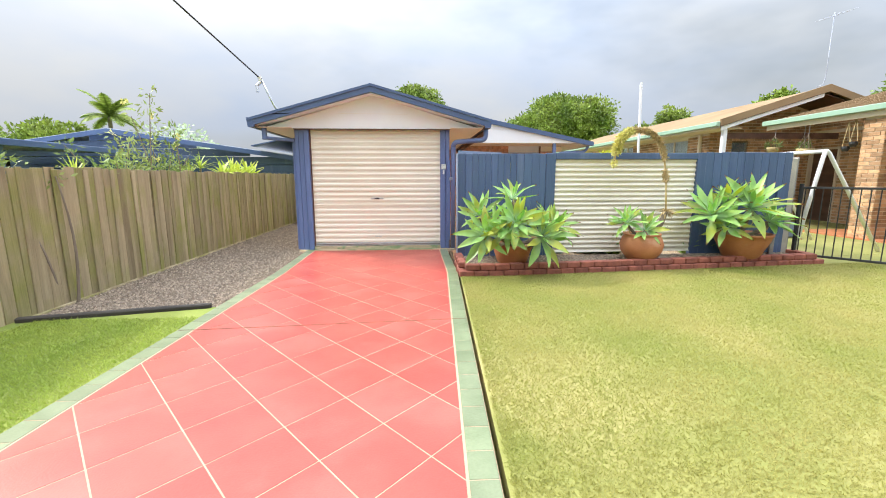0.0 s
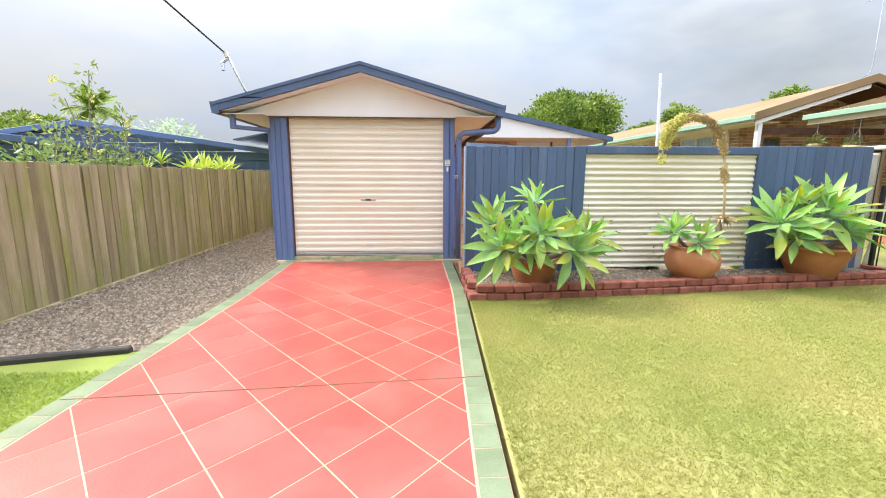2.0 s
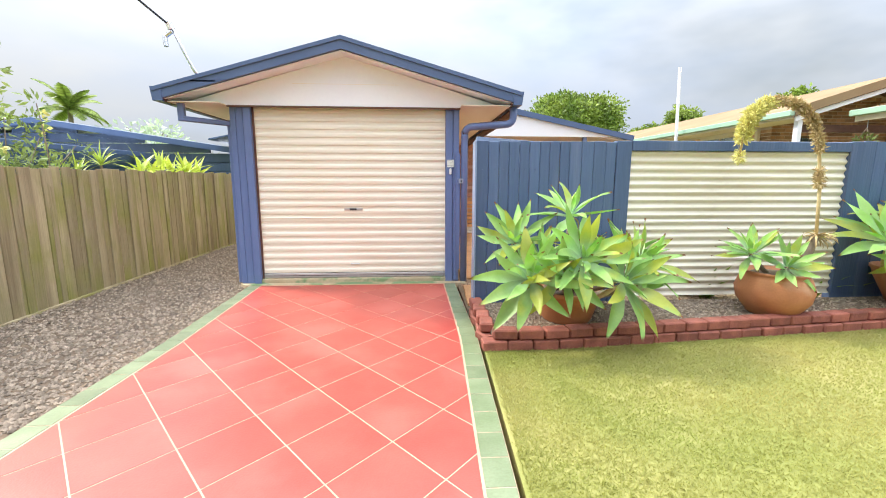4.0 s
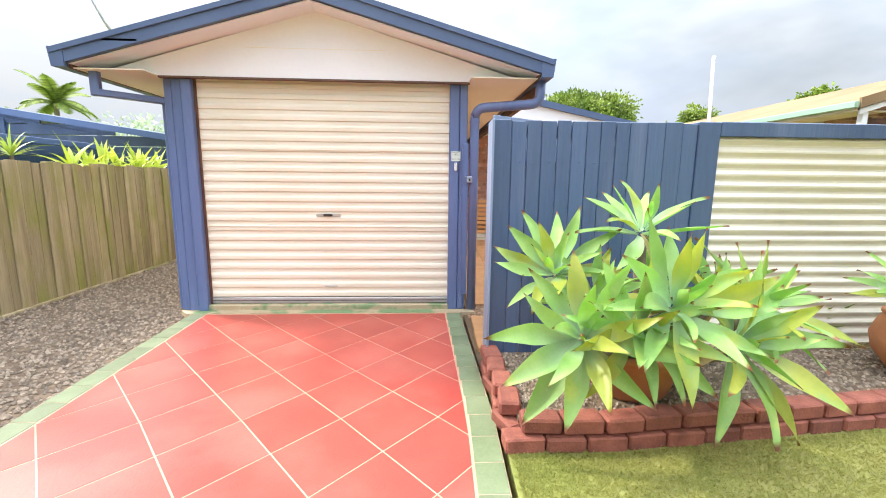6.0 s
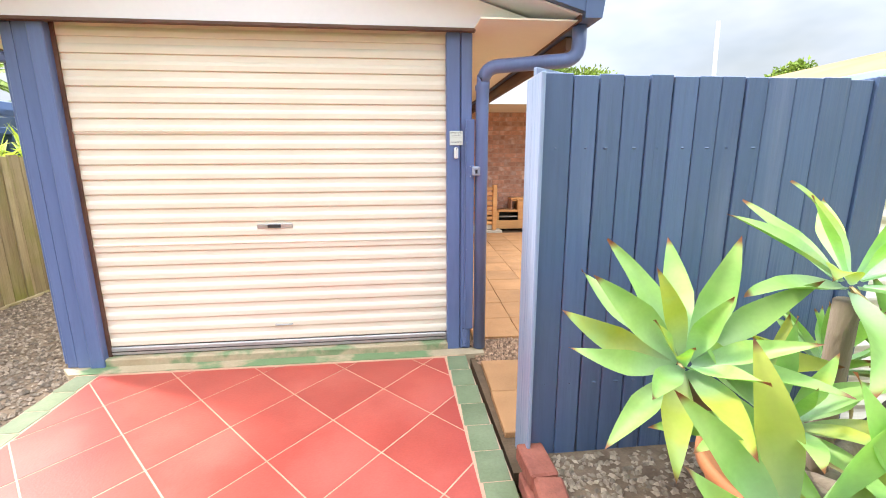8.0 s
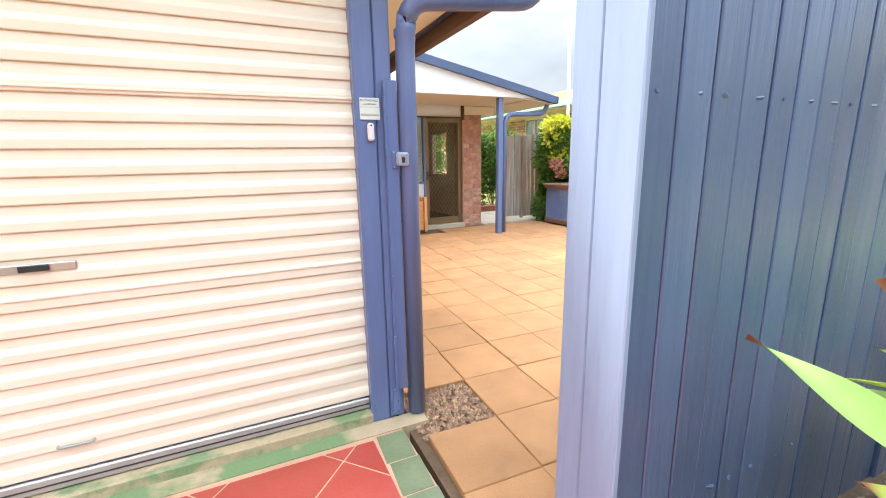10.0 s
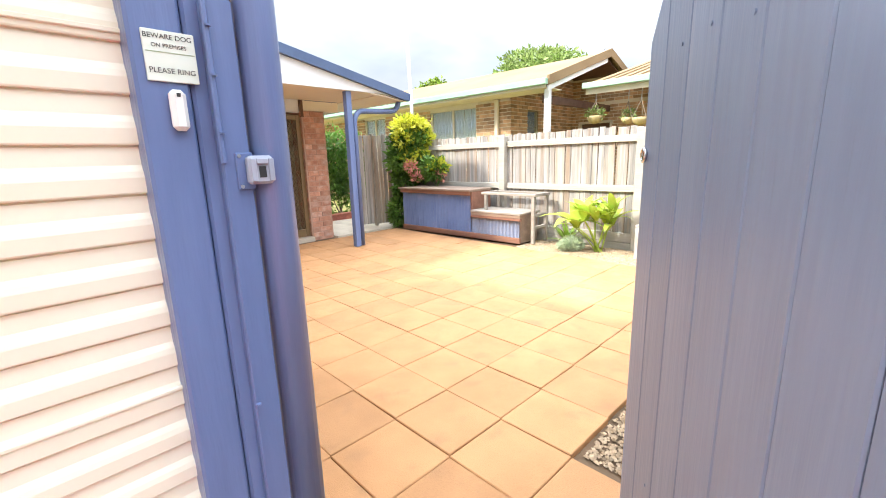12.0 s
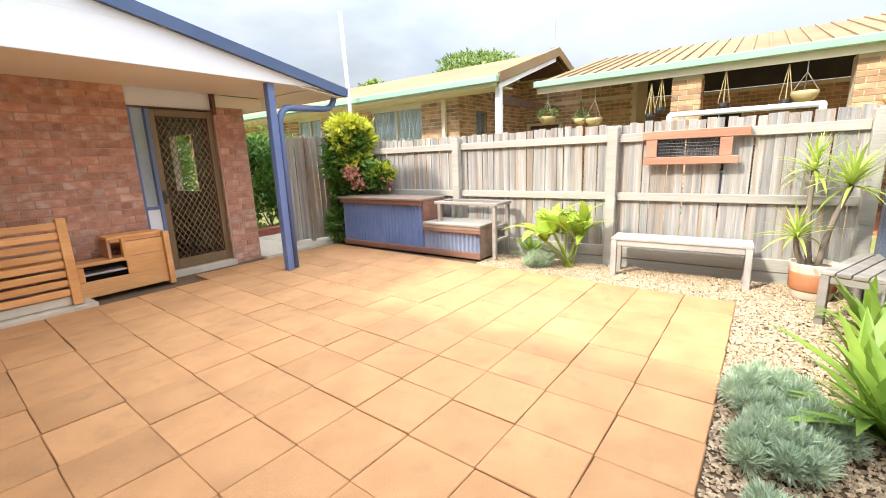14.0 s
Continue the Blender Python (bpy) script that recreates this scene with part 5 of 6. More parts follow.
tr = thing("timber_trolley", "weathered grey timber frame table", "table", loc=(5.8, 9.8, 0))
for x, y in ((5.62, 9.58), (5.98, 9.58)):
    part("leg", box(x - 0.025, y - 0.025, 0, x + 0.025, y + 0.025, 0.70, 0.004), M_TROLLEY, tr)
for x, y in ((5.62, 10.45), (5.98, 10.45)):
    part("leg", box(x - 0.025, y - 0.025, 0.463, x + 0.025, y + 0.025, 0.70, 0.004), M_TROLLEY, tr)
for x in (5.62, 5.98):
    part("top_rail", box(x - 0.03, 9.53, 0.702, x + 0.03, 10.52, 0.74, 0.004), M_TROLLEY, tr)
for y in (9.56, 10.49):
    part("cross_rail", box(5.652, y - 0.03, 0.702, 5.948, y + 0.03, 0.74, 0.004), M_TROLLEY, tr)
for zz in (0.22, 0.40):
    part("rung", box(5.646, 9.56, zz, 5.954, 9.60, zz + 0.04, 0.004), M_TROLLEY, tr)


def bench(ob, cx, cy, length, turn, depth=0.34, h=0.41, timber=M_GREYWOOD):
    m = pose(cx, cy, 0, 0, 0, turn)
    for i in range(4):
        y = -depth / 2 + depth * (i + 0.5) / 4
        piece("slat", to_mesh(box(-length / 2, y - depth / 8 + 0.004, h - 0.03, length / 2, y + depth / 8 - 0.004, h, 0.004), "slat", timber), ob, m)
    for sx in (-1, 1):
        for sy in (-1, 1):
            x, y = sx * (length / 2 - 0.03), sy * (depth / 2 - 0.03)
            piece("leg", to_mesh(box(x - 0.028, y - 0.028, -0.02, x + 0.028, y + 0.028, h - 0.031, 0.004), "leg", timber), ob, m)
        piece("apron", to_mesh(box(sx * (length / 2 - 0.03) - 0.015, -depth / 2 + 0.06, h - 0.09, sx * (length / 2 - 0.03) + 0.015, depth / 2 - 0.06, h - 0.031, 0.003), "apron", timber), ob, m)
    for sy in (-1, 1):
        piece("side_rail", to_mesh(box(-length / 2 + 0.06, sy * (depth / 2 - 0.03) - 0.014, h - 0.09, length / 2 - 0.06, sy * (depth / 2 - 0.03) + 0.014, h - 0.031, 0.003), "side_rail", timber), ob, m)


bench(thing("garden_bench", "weathered grey slatted bench on the pebbles", "bench", "grey benches", loc=(5.80, 7.50, 0)), 5.80, 7.50, 1.27, 92)
# weathered like the first bench; darker timber also carries the shadow it stands in
bench(thing("garden_bench", "weathered grey bench beside the potted plant, shadow put into its darker timber", "bench", "grey benches", loc=(5.0, 6.2, 0)), 5.32, 6.12, 0.95, -22, 0.36, 0.40, M_TROLLEY)

fr = thing("wall_grille", "reddish timber frame with black mesh hung on the fence", "wall ornament", loc=(6.05, 7.47, 1.33))
X0, X1 = 6.02, 6.07
part("frame_top", box(X0, 6.98, 1.43, X1, 7.95, 1.52, 0.006), M_TEAK2, fr)
part("frame_bottom", box(X0, 7.06, 1.165, X1, 7.93, 1.245, 0.006), M_TEAK2, fr)
part("frame_side", box(X0 + 0.004, 7.80, 1.247, X1, 7.91, 1.428, 0.005), M_TEAK2, fr)
part("frame_side", box(X0 + 0.004, 7.12, 1.247, X1, 7.23, 1.428, 0.005), M_TEAK2, fr)
for i in range(17):
    part("mesh_wire", tube([(X1 - 0.02, 7.25 + i * 0.034, 1.25), (X1 - 0.02, 7.25 + i * 0.034, 1.426)], 0.006, 6), M_BLACK, fr)
for i in range(6):
    part("mesh_wire", tube([(X1 - 0.024, 7.235, 1.255 + i * 0.032), (X1 - 0.024, 7.795, 1.255 + i * 0.032)], 0.006, 6), M_BLACK, fr)
part("cut_mesh", box(X1 - 0.018, 7.70, 1.25, X1 - 0.012, 7.79, 1.426), M_BLACK, fr, "dark patch of doubled mesh")

# pebbles by the fence and along the paving
def court(n):
    x, y = 0.9 + 5.2 * rng.random(n), 6.06 + 5.0 * rng.random(n)
    keep = ((x > 5.2) & (y < 9.72)) | ((y < 7.0) & (x > 1.85))
    keep &= (x < 6.05)
    return x[keep], y[keep]


stuff("courtyard_pebbles", pebbles("courtyard_pebbles", 36000, fill(court), 0.0105, M_PEBBLE, rng, lambda x, y: np.full(len(x), -0.022)), "cream and tan pebbles round the paving", "pebbles")
stuff("gate_gravel", pebbles("gate_gravel", 1100, lambda n: (0.66 + 0.40 * rng.random(n), 7.04 + 0.40 * rng.random(n)), 0.014, M_GRAVEL_BROWN, rng, lambda x, y: np.full(len(x), -0.025)), "brown gravel beside the downpipe", "gravel")

# plants of the courtyard
def strap_leaf(length, width, a0, a1, material, n=7, fold=0.25):
    verts, faces, x, z = [], [], 0.0, 0.0
    for i in range(n + 1):
        t = i / n
        a = a0 + (a1 - a0) * t
        if i:
            x += length / n * math.cos(a)
            z += length / n * math.sin(a)
        w = width * math.sin(math.pi * (0.12 + 0.88 * t) ** 0.8) * 0.5 + 0.001
        verts += [(x, -w, z + fold * w), (x, 0, z), (x, w, z + fold * w)]
    for i in range(n):
        a = 3 * i
        faces += [(a, a + 1, a + 4, a + 3), (a + 1, a + 2, a + 5, a + 4)]
    return raw_mesh("leaf", verts, faces, material, True)


M_STRAP = surf("bright_leaf", (0.29, 0.43, 0.045), (0.48, 0.58, 0.085), 2, 0.45, 0, 20, 0.15, rnd=0.35, translucent=0.3)
M_STRAP2 = surf("variegated_leaf", (0.34, 0.46, 0.06), (0.52, 0.6, 0.13), 2, 0.45, 0, 20, 0.15, rnd=0.3, translucent=0.3)
BROAD = [strap_leaf(1, 0.30, radians(20), radians(-55), M_STRAP), strap_leaf(1, 0.24, radians(25), radians(-30), M_STRAP)]
NARROW = [strap_leaf(1, 0.07, radians(8), radians(-40), M_STRAP2), strap_leaf(1, 0.06, radians(8), radians(-15), M_STRAP2)]
M_STRAP3 = surf("lime_strap_leaf", (0.38, 0.50, 0.050), (0.56, 0.62, 0.100), 2, 0.45, 0, 20, 0.15, rnd=0.3, translucent=0.35)
LIME = [strap_leaf(1, 0.16, radians(5), radians(-50), M_STRAP3), strap_leaf(1, 0.14, radians(5), radians(-20), M_STRAP3)]
M_BROM = surf("green_strap_leaf", (0.15, 0.27, 0.035), (0.30, 0.42, 0.065), 2, 0.45, 0, 20, 0.15, rnd=0.35, translucent=0.3)
BROM = [strap_leaf(1, 0.15, radians(5), radians(-45), M_BROM), strap_leaf(1, 0.14, radians(5), radians(-20), M_BROM)]


def fountain(plant, at, n, length, meshes, low=10, high=80):
    for i in range(n):
        ln = length * random.uniform(0.7, 1.1)
        m = Matrix.Translation(at) @ Matrix.Rotation(radians(137.5 * i + random.uniform(-15, 15)), 4, "Z") @ Matrix.Rotation(radians(-random.uniform(low, high)), 4, "Y")
        piece("leaf", random.choice(meshes), plant, m @ Matrix.Diagonal((ln, ln, ln, 1)))


gp = thing("ginger_plant", "bright green broad-leaved ginger plant in the pebbles", "plant", loc=(5.75, 8.63, 0))
for i in range(8):
    top = (5.75 + random.uniform(-0.22, 0.12), 8.63 + random.uniform(-0.32, 0.32), random.uniform(0.30, 0.52))
    part("stalk", tube(bowed((5.75 + random.uniform(-0.05, 0.05), 8.63 + random.uniform(-0.06, 0.06), -0.02), top, (0, 0, 0.03)), 0.010, 6), M_STRAP, gp)
    fountain(gp, top, 5, 0.50, BROAD, 15, 70)
gp = thing("fern_clump", "small light green leafy clump by the fence", "plant", loc=(5.92, 9.18, 0))
fountain(gp, (5.92, 9.18, 0.0), 30, 0.36, BROM, 30, 85)


def silver_bush(at, r, name="lavender_bush"):
    ob = thing(name, "rounded silvery grey-green cushion bush on the pebbles", "bush", "silver bushes", loc=at)
    for i in range(11):
        a, q = 2.4 * i + random.uniform(-0.3, 0.3), r * (0.15 + 0.75 * (i / 10) ** 0.6)
        h = r * random.uniform(0.55, 1.05) * (1.15 - 0.5 * q / r)
        cx, cy = at[0] + q * math.cos(a), at[1] + q * math.sin(a)
        c = [(cx, cy, at[2] + h * 0.55, r * 0.26, r * 0.26, h * 0.55)]
        piece("clump", leaf_cloud("clump", int(1100 * (r / 0.2)), c, 0.048, 0.0075, M_LEAF_GREY, rng, 0.1, up=1.1), ob, Matrix())


for at, r in (((3.45, 6.80, 0), 0.19), ((2.95, 6.76, 0), 0.18), ((3.20, 6.60, 0), 0.15), ((5.62, 9.0, 0), 0.16), ((2.46, 6.74, 0), 0.15)):
    silver_bush(at, r)
gp = thing("strappy_plant", "green strappy-leaved plant among the pebbles", "plant", "strappy plants", loc=(3.75, 6.30, 0))
for q in range(4):
    fountain(gp, (3.6 + random.uniform(-0.35, 0.35), 6.28 + random.uniform(-0.08, 0.12), 0.0), 16, 0.55, BROM, 35, 85)
gp = thing("strappy_plant", "green strappy-leaved plant by the fence", "plant", "strappy plants", loc=(4.7, 6.25, 0))
for q in range(2):
    fountain(gp, (4.5 + 0.3 * q, 6.2, 0.0), 16, 0.5, BROM, 35, 85)

dpot = thing("glazed_pot", "cream glazed pot with an orange band holding a dracaena", "pot", loc=(5.66, 6.42, 0))
part("vessel", lathe([(0.125, -0.02), (0.140, 0.0), (0.162, 0.10), (0.170, 0.25), (0.180, 0.285), (0.180, 0.31), (0.160, 0.31), (0.155, 0.28)], (5.66, 6.42, 0), 36), M_CREAMPAINT, dpot, smooth=True)
part("glaze_band", lathe([(0.158, 0.065), (0.168, 0.08), (0.175, 0.215), (0.168, 0.23)], (5.66, 6.42, 0), 36), M_TERRA, dpot, "orange glazed band", smooth=True)
part("soil", lathe([(0.155, 0.275), (0.09, 0.29), (0.01, 0.292)], (5.66, 6.42, 0), 24), M_SOIL, dpot, "dark potting soil")
dr = thing("dracaena", "dracaena with spiky yellow-green leaf heads", "dracaena", loc=(5.66, 6.42, 0.28))
for base, top, n, ln in (((5.66, 6.40, 0.28), (5.63, 6.27, 0.98), 60, 0.42), ((5.68, 6.46, 0.28), (5.80, 6.50, 1.10), 50, 0.36), ((5.6, 6.5, 0.28), (5.52, 6.58, 0.55), 44, 0.36)):
    part("trunk", tube(bowed(base, top, (0.02, 0.02, 0)), 0.026, 8, taper=0.02), M_BARK, dr, smooth=True)
    fountain(dr, top, n, ln, NARROW, -25, 85)


def shrub(name, label, category, at, centres, n, leaf, material, stems=5, extra=None):
    ob = thing(name, label, category, loc=at)
    for i in range(stems):
        c = centres[i % len(centres)]
        part("branch", tube(bowed((at[0] + random.uniform(-0.08, 0.08), at[1] + random.uniform(-0.08, 0.08), at[2]), (c[0], c[1], c[2]), (random.uniform(-0.1, 0.1), random.uniform(-0.1, 0.1), 0)), 0.018, 6, taper=0.006), M_BARK, ob)
    piece("foliage", leaf_cloud("foliage", n, centres, leaf, leaf * 0.42, material, rng, 0.35), ob, Matrix())
    if extra:
        piece(extra[0], leaf_cloud(extra[0], extra[1], extra[2], leaf, leaf * 0.42, extra[3], rng, 0.4), ob, Matrix(), extra[4])
    return ob


shrub("flowering_shrub", "leafy shrub with lime-yellow new growth and pinkish blossoms", "shrub", (5.86, 12.55, 0), [(5.92, 12.50, 1.62, 0.36, 0.32, 0.34), (5.74, 12.52, 1.30, 0.30, 0.26, 0.30), (6.0, 12.42, 1.18, 0.30, 0.28, 0.30), (5.78, 12.55, 0.85, 0.24, 0.20, 0.34), (5.64, 12.58, 0.30, 0.20, 0.18, 0.28), (5.70, 12.58, 0.58, 0.12, 0.12, 0.18), (5.96, 12.0, 1.08, 0.14, 0.34, 0.20)], 9000, 0.105, M_LEAF, 6, ("new_growth", 2300, [(5.90, 12.46, 1.90, 0.34, 0.30, 0.15), (5.66, 12.40, 1.66, 0.16, 0.16, 0.16), (6.10, 12.32, 1.66, 0.18, 0.18, 0.16), (5.72, 12.34, 1.30, 0.14, 0.12, 0.10), (5.95, 12.25, 1.42, 0.14, 0.12, 0.12), (5.98, 11.85, 1.15, 0.10, 0.2, 0.10)], M_LEAF_LIME, "lime-yellow new leaves"))
ob = thing("blossom_spray", "pinkish dry blossom sprays on the shrub", "blossom", loc=(5.78, 12.4, 1.1))
piece("blossom", leaf_cloud("blossom", 260, [(5.62, 12.2, 1.15, 0.10, 0.10, 0.09), (5.72, 12.15, 0.95, 0.10, 0.10, 0.08), (5.95, 11.75, 0.98, 0.06, 0.12, 0.09)], 0.07, 0.03, M_FLOWER_PINK, rng, 0.3), ob, Matrix())
shrub("hedge", "dense dark green climbing hedge behind the side gate", "hedge", (5.8, 14.95, 0), [(5.75, 14.95, 1.15, 0.5, 0.35, 0.85), (6.2, 14.95, 1.0, 0.5, 0.35, 0.95), (5.45, 15.0, 1.0, 0.4, 0.3, 0.9)], 6500, 0.10, M_LEAF, 4)
shrub("hedge", "bright green hedge along the side path", "hedge", (4.9, 17.5, 0), [(5.0, 17.5, 1.2, 0.7, 0.4, 0.9)], 2400, 0.11, M_LEAF, 3)
solo("red_planter", box(4.9, 14.35, 0.0, 6.2, 14.55, 0.14, 0.01), M_BEDBRICK, "low red brick garden edge", "garden edging")

# plants over the mossy fence
al = thing("flowering_creeper", "spindly shrub with pale yellow trumpet flowers above the fence", "shrub", loc=(-4.25, 6.4, -0.15))
tips = [(-4.12, 6.65, 2.62), (-4.45, 6.2, 1.95), (-4.1, 6.0, 1.8), (-4.3, 6.9, 1.95), (-4.05, 7.0, 1.75), (-4.7, 5.6, 1.75), (-4.0, 5.5, 1.6), (-4.05, 7.5, 1.7), (-4.35, 6.5, 2.25), (-3.95, 6.9, 2.1)]
for q in tips:
    part("branch", tube(bowed((-4.25 + random.uniform(-0.2, 0.2), 6.4 + random.uniform(-0.4, 0.4), -0.15), q, (random.uniform(-0.1, 0.1), random.uniform(-0.2, 0.2), 0.1)), 0.016, 6, taper=0.005), M_BARK, al)
cl = []
for q in tips:
    for k in range(5):
        f = 0.72 + 0.28 * k / 4
        cl.append((-4.25 + (q[0] + 4.25) * f, 6.4 + (q[1] - 6.4) * f, -0.15 + (q[2] + 0.15) * f, 0.13, 0.16, 0.10))
cl += [(-4.2, 6.0, 1.42, 0.25, 0.7, 0.22), (-4.2, 7.0, 1.42, 0.25, 0.7, 0.22)]
piece("foliage", leaf_cloud("foliage", 1500, cl, 0.085, 0.030, M_LEAF_PALE, rng, 0.2), al, Matrix())
for q in ((-4.1, 6.65, 2.28), (-4.3, 6.3, 2.45), (-4.4, 6.1, 1.95), (-4.05, 7.1, 1.85), (-4.1, 6.6, 1.62), (-3.95, 6.95, 2.0)):
    piece("bloom", leaf_cloud("bloom", 10, [(*q, 0.03, 0.03, 0.03)], 0.05, 0.035, M_FLOWER, rng, 0.1), al, Matrix(), "pale yellow trumpet flower")
gp = thing("spider_lily", "striped strappy-leaved plants rising above the fence", "plant", loc=(-4.1, 7.6, -0.15))
for q in ((-4.08, 7.5, 1.32), (-4.1, 7.95, 1.48), (-4.1, 7.2, 1.28), (-4.15, 5.0, 1.28)):
    part("trunk", tube([(q[0], q[1], -0.15), (q[0], q[1], q[2])], 0.02, 6), M_BARK, gp)
    fountain(gp, q, 34, 0.34, NARROW, 5, 85)
gp = thing("bromeliad", "lime-green bromeliads leaning over the fence", "bromeliad", loc=(-4.0, 9.2, -0.15))
for q in range(7):
    at = (-3.95 + random.uniform(-0.06, 0.06), 8.55 + q * 0.27, 1.33)
    part("stem", tube([(at[0], at[1], -0.15), at], 0.02, 6), M_BARK, gp)
    fountain(gp, at, 15, 0.46, LIME, 25, 85)
shrub("low_creeper", "green creeper spilling through the mossy fence top", "creeper", (-3.72, 4.15, -0.1), [(-3.70, 4.15, 1.33, 0.05, 0.16, 0.12), (-3.9, 3.6, 1.45, 0.15, 0.4, 0.16), (-3.70, 5.05, 1.38, 0.04, 0.08, 0.07)], 260, 0.06, M_LEAF_PALE, 2)

# blue shed next door
sh = thing("blue_shed", "blue clad shed with a pale low gabled roof", "shed", loc=(-9.6, 15, -0.16))
for i in range(7):
    z = 1.0 + 0.25 * i
    half = min(5.6, (2.74 - (z + 0.12)) / 0.148)
    if half > 0.2:
        part("cladding", box(-9.65 - half, 14.02, z, -9.65 + half, 14.06, z + 0.235, 0.006), M_BLUE_BOARD, sh)
part("wall", box(-15.2, 14.07, -0.16, -4.1, 18, 1.9), M_WALLGREY, sh)
part("lower_wall", box(-15.2, 14.0, -0.16, -4.1, 14.06, 1.0), M_BROWNWOOD, sh, "dark brown lower wall")
for s in (-1, 1):
    part("roof_sheet", prism([(-9.65, 2.86), (-9.65 + s * 5.9, 1.99), (-9.65 + s * 5.9, 1.95), (-9.65, 2.82)], "y", 13.7, 18.2), M_ROOF_LIGHT, sh)
    part("barge_board", prism([(-9.65, 2.84), (-9.65 + s * 5.9, 1.97), (-9.65 + s * 5.9, 1.83), (-9.65, 2.70)], "y", 13.66, 13.70), M_FASCIA, sh)
    part("brace", prism([(-9.65 + s * 2.6, 2.16), (-9.65 + s * 2.7, 2.16), (-9.65 + s * 0.06, 2.62), (-9.65, 2.58)], "y", 13.98, 14.015), M_BLUE_BOARD, sh)
part("king_post", box(-9.70, 13.97, 1.9, -9.60, 14.015, 2.62), M_BLUE_BOARD, sh)
ct = thing("carport", "low carport with corrugated zinc roof and blue gutter", "carport", loc=(-9.5, 9.5, -0.16))
v, f = wavy(6.5, 5.6, 0.076, 0.018)
piece("roof_sheet", raw_mesh("roof_sheet", v, f, M_ROOF_LIGHT), ct, pose(-7.0, 7.2, 1.98, -88, 0, 90) @ Matrix.Diagonal((1, 1, 1, 1)))
part("gutter", box(-7.0, 7.0, 1.86, -6.9, 13.6, 1.98, 0.01), M_FASCIA, ct)
part("fascia", box(-12.6, 7.1, 1.84, -7.0, 7.2, 2.0, 0.01), M_FASCIA, ct)
for x, y in ((-7.1, 7.3), (-7.1, 10.4), (-7.1, 13.4), (-12.4, 7.3)):
    part("post", box(x - 0.04, y - 0.04, -0.16, x + 0.04, y + 0.04, 1.9), M_FASCIA, ct)
# near-black wall colour stands in for the shaded gap under the roof
part("back_wall", box(-12.7, 7.2, -0.16, -12.6, 13.6, 1.9), M_SHADE, ct)
part("white_van_side", box(-11.5, 8.2, 0.2, -8.2, 8.3, 1.5, 0.05), M_CURTAIN, ct, "pale panel under the carport")

# ---- neighbour's brick house ----
nh = thing("neighbour_house", "tan brick house with cream metal roof and mint gutters", "house", loc=(11, 15, -0.1))
NX, NY = 9.0, 12.3
def wall_along_y(name, x, y0, y1, openings):
    """A brick wall facing -x; openings measured from y1 towards y0."""
    m = pose(x, y1, 0, 0, 0, -90)
    piece(name + "_bricks", brick_wall("bricks", y1 - y0, 2.62, openings, M_NBRICK), nh, m)
    pts = [0.0] + sorted(v for o in openings for v in (o[0], o[2])) + [y1 - y0]
    w = bmesh.new()
    for a, b in zip(pts, pts[1:]):
        op = [o for o in openings if abs(o[0] - a) < 1e-6]
        if op:
            if op[0][1] > 0.05:
                box(a, 0.0, -0.1, b, 0.12, op[0][1], 0, w)
            box(a, 0.0, op[0][3], b, 0.12, 2.66, 0, w)
        else:
            box(a, 0.0, -0.1, b, 0.12, 2.66, 0, w)
    piece(name, to_mesh(w, name, M_NMORTAR), nh, m)
    return m


L = 25.0
m1 = wall_along_y("wall", NX, NY, L, [(L - 18.05, 1.0, L - 17.0, 2.55), (L - 15.0, 1.0, L - 13.35, 2.5)])
for a, b in ((17.0, 18.05), (13.35, 15.0)):
    win = part("window", box(NX + 0.06, a, 1.0, NX + 0.07, b, 2.52), M_GLASS, nh, "window with white vertical blinds")
    n = 14
    for i in range(n):
        part("blind_slat", box(NX + 0.09, a + (b - a) * i / n + 0.01, 1.02, NX + 0.095 + 0.012 * (i % 2), a + (b - a) * (i + 0.92) / n, 2.5), M_CURTAIN, win)
    for y in (a, (a + b) / 2 - 0.02, b - 0.04):
        part("window_frame", box(NX + 0.02, y, 1.0, NX + 0.08, y + 0.04, 2.52), M_CREAMPAINT, win)
    part("lintel_panel", box(NX - 0.005, a - 0.05, 2.53, NX + 0.05, b + 0.05, 2.66), M_CREAMPAINT, nh, "cream panel above the window")
g = pose(NX, NY, 0)
piece("gable_bricks", brick_wall("bricks", 3.1, 3.7, [(0.72, 1.0, 1.22, 2.4)] + [(0.31 * k, min(2.86 + 0.088 * k, 3.50 - 0.09 * (k - 7)), 0.31 * (k + 1), 9) for k in range(10)], M_NBRICK), nh, g)
w = bmesh.new()
for a in ((0.0, -0.1, 0.72, 2.4), (1.22, -0.1, 3.1, 2.4), (0.72, -0.1, 1.22, 1.0)):
    box(a[0], 0, a[1], a[2], 0.12, a[3], 0, w)
prism([(0, 2.4), (3.1, 2.4), (3.1, 3.34), (2.3, 3.58), (0, 2.88)], "y", 0, 0.12, w)
piece("gable_wall", to_mesh(w, "gable_wall", M_NMORTAR), nh, g)
win = part("window", box(9.72, 12.36, 1.0, 10.22, 12.37, 2.4), M_GLASS, nh, "narrow window in the gable wall")
part("window_frame", box(9.72, 12.32, 2.36, 10.22, 12.38, 2.40), M_BRONZE, win)
part("blind", box(9.74, 12.40, 1.0, 10.20, 12.41, 2.38), M_WALLGREY, win)
wall_along_y("entry_wall", 12.1, 9.4, NY, [(0.25, 0.0, 1.15, 2.15)])
dd = part("entry_door", box(12.16, 11.15, 0.0, 12.2, 12.05, 2.1), M_BROWNWOOD, nh, "brown timber entry door")
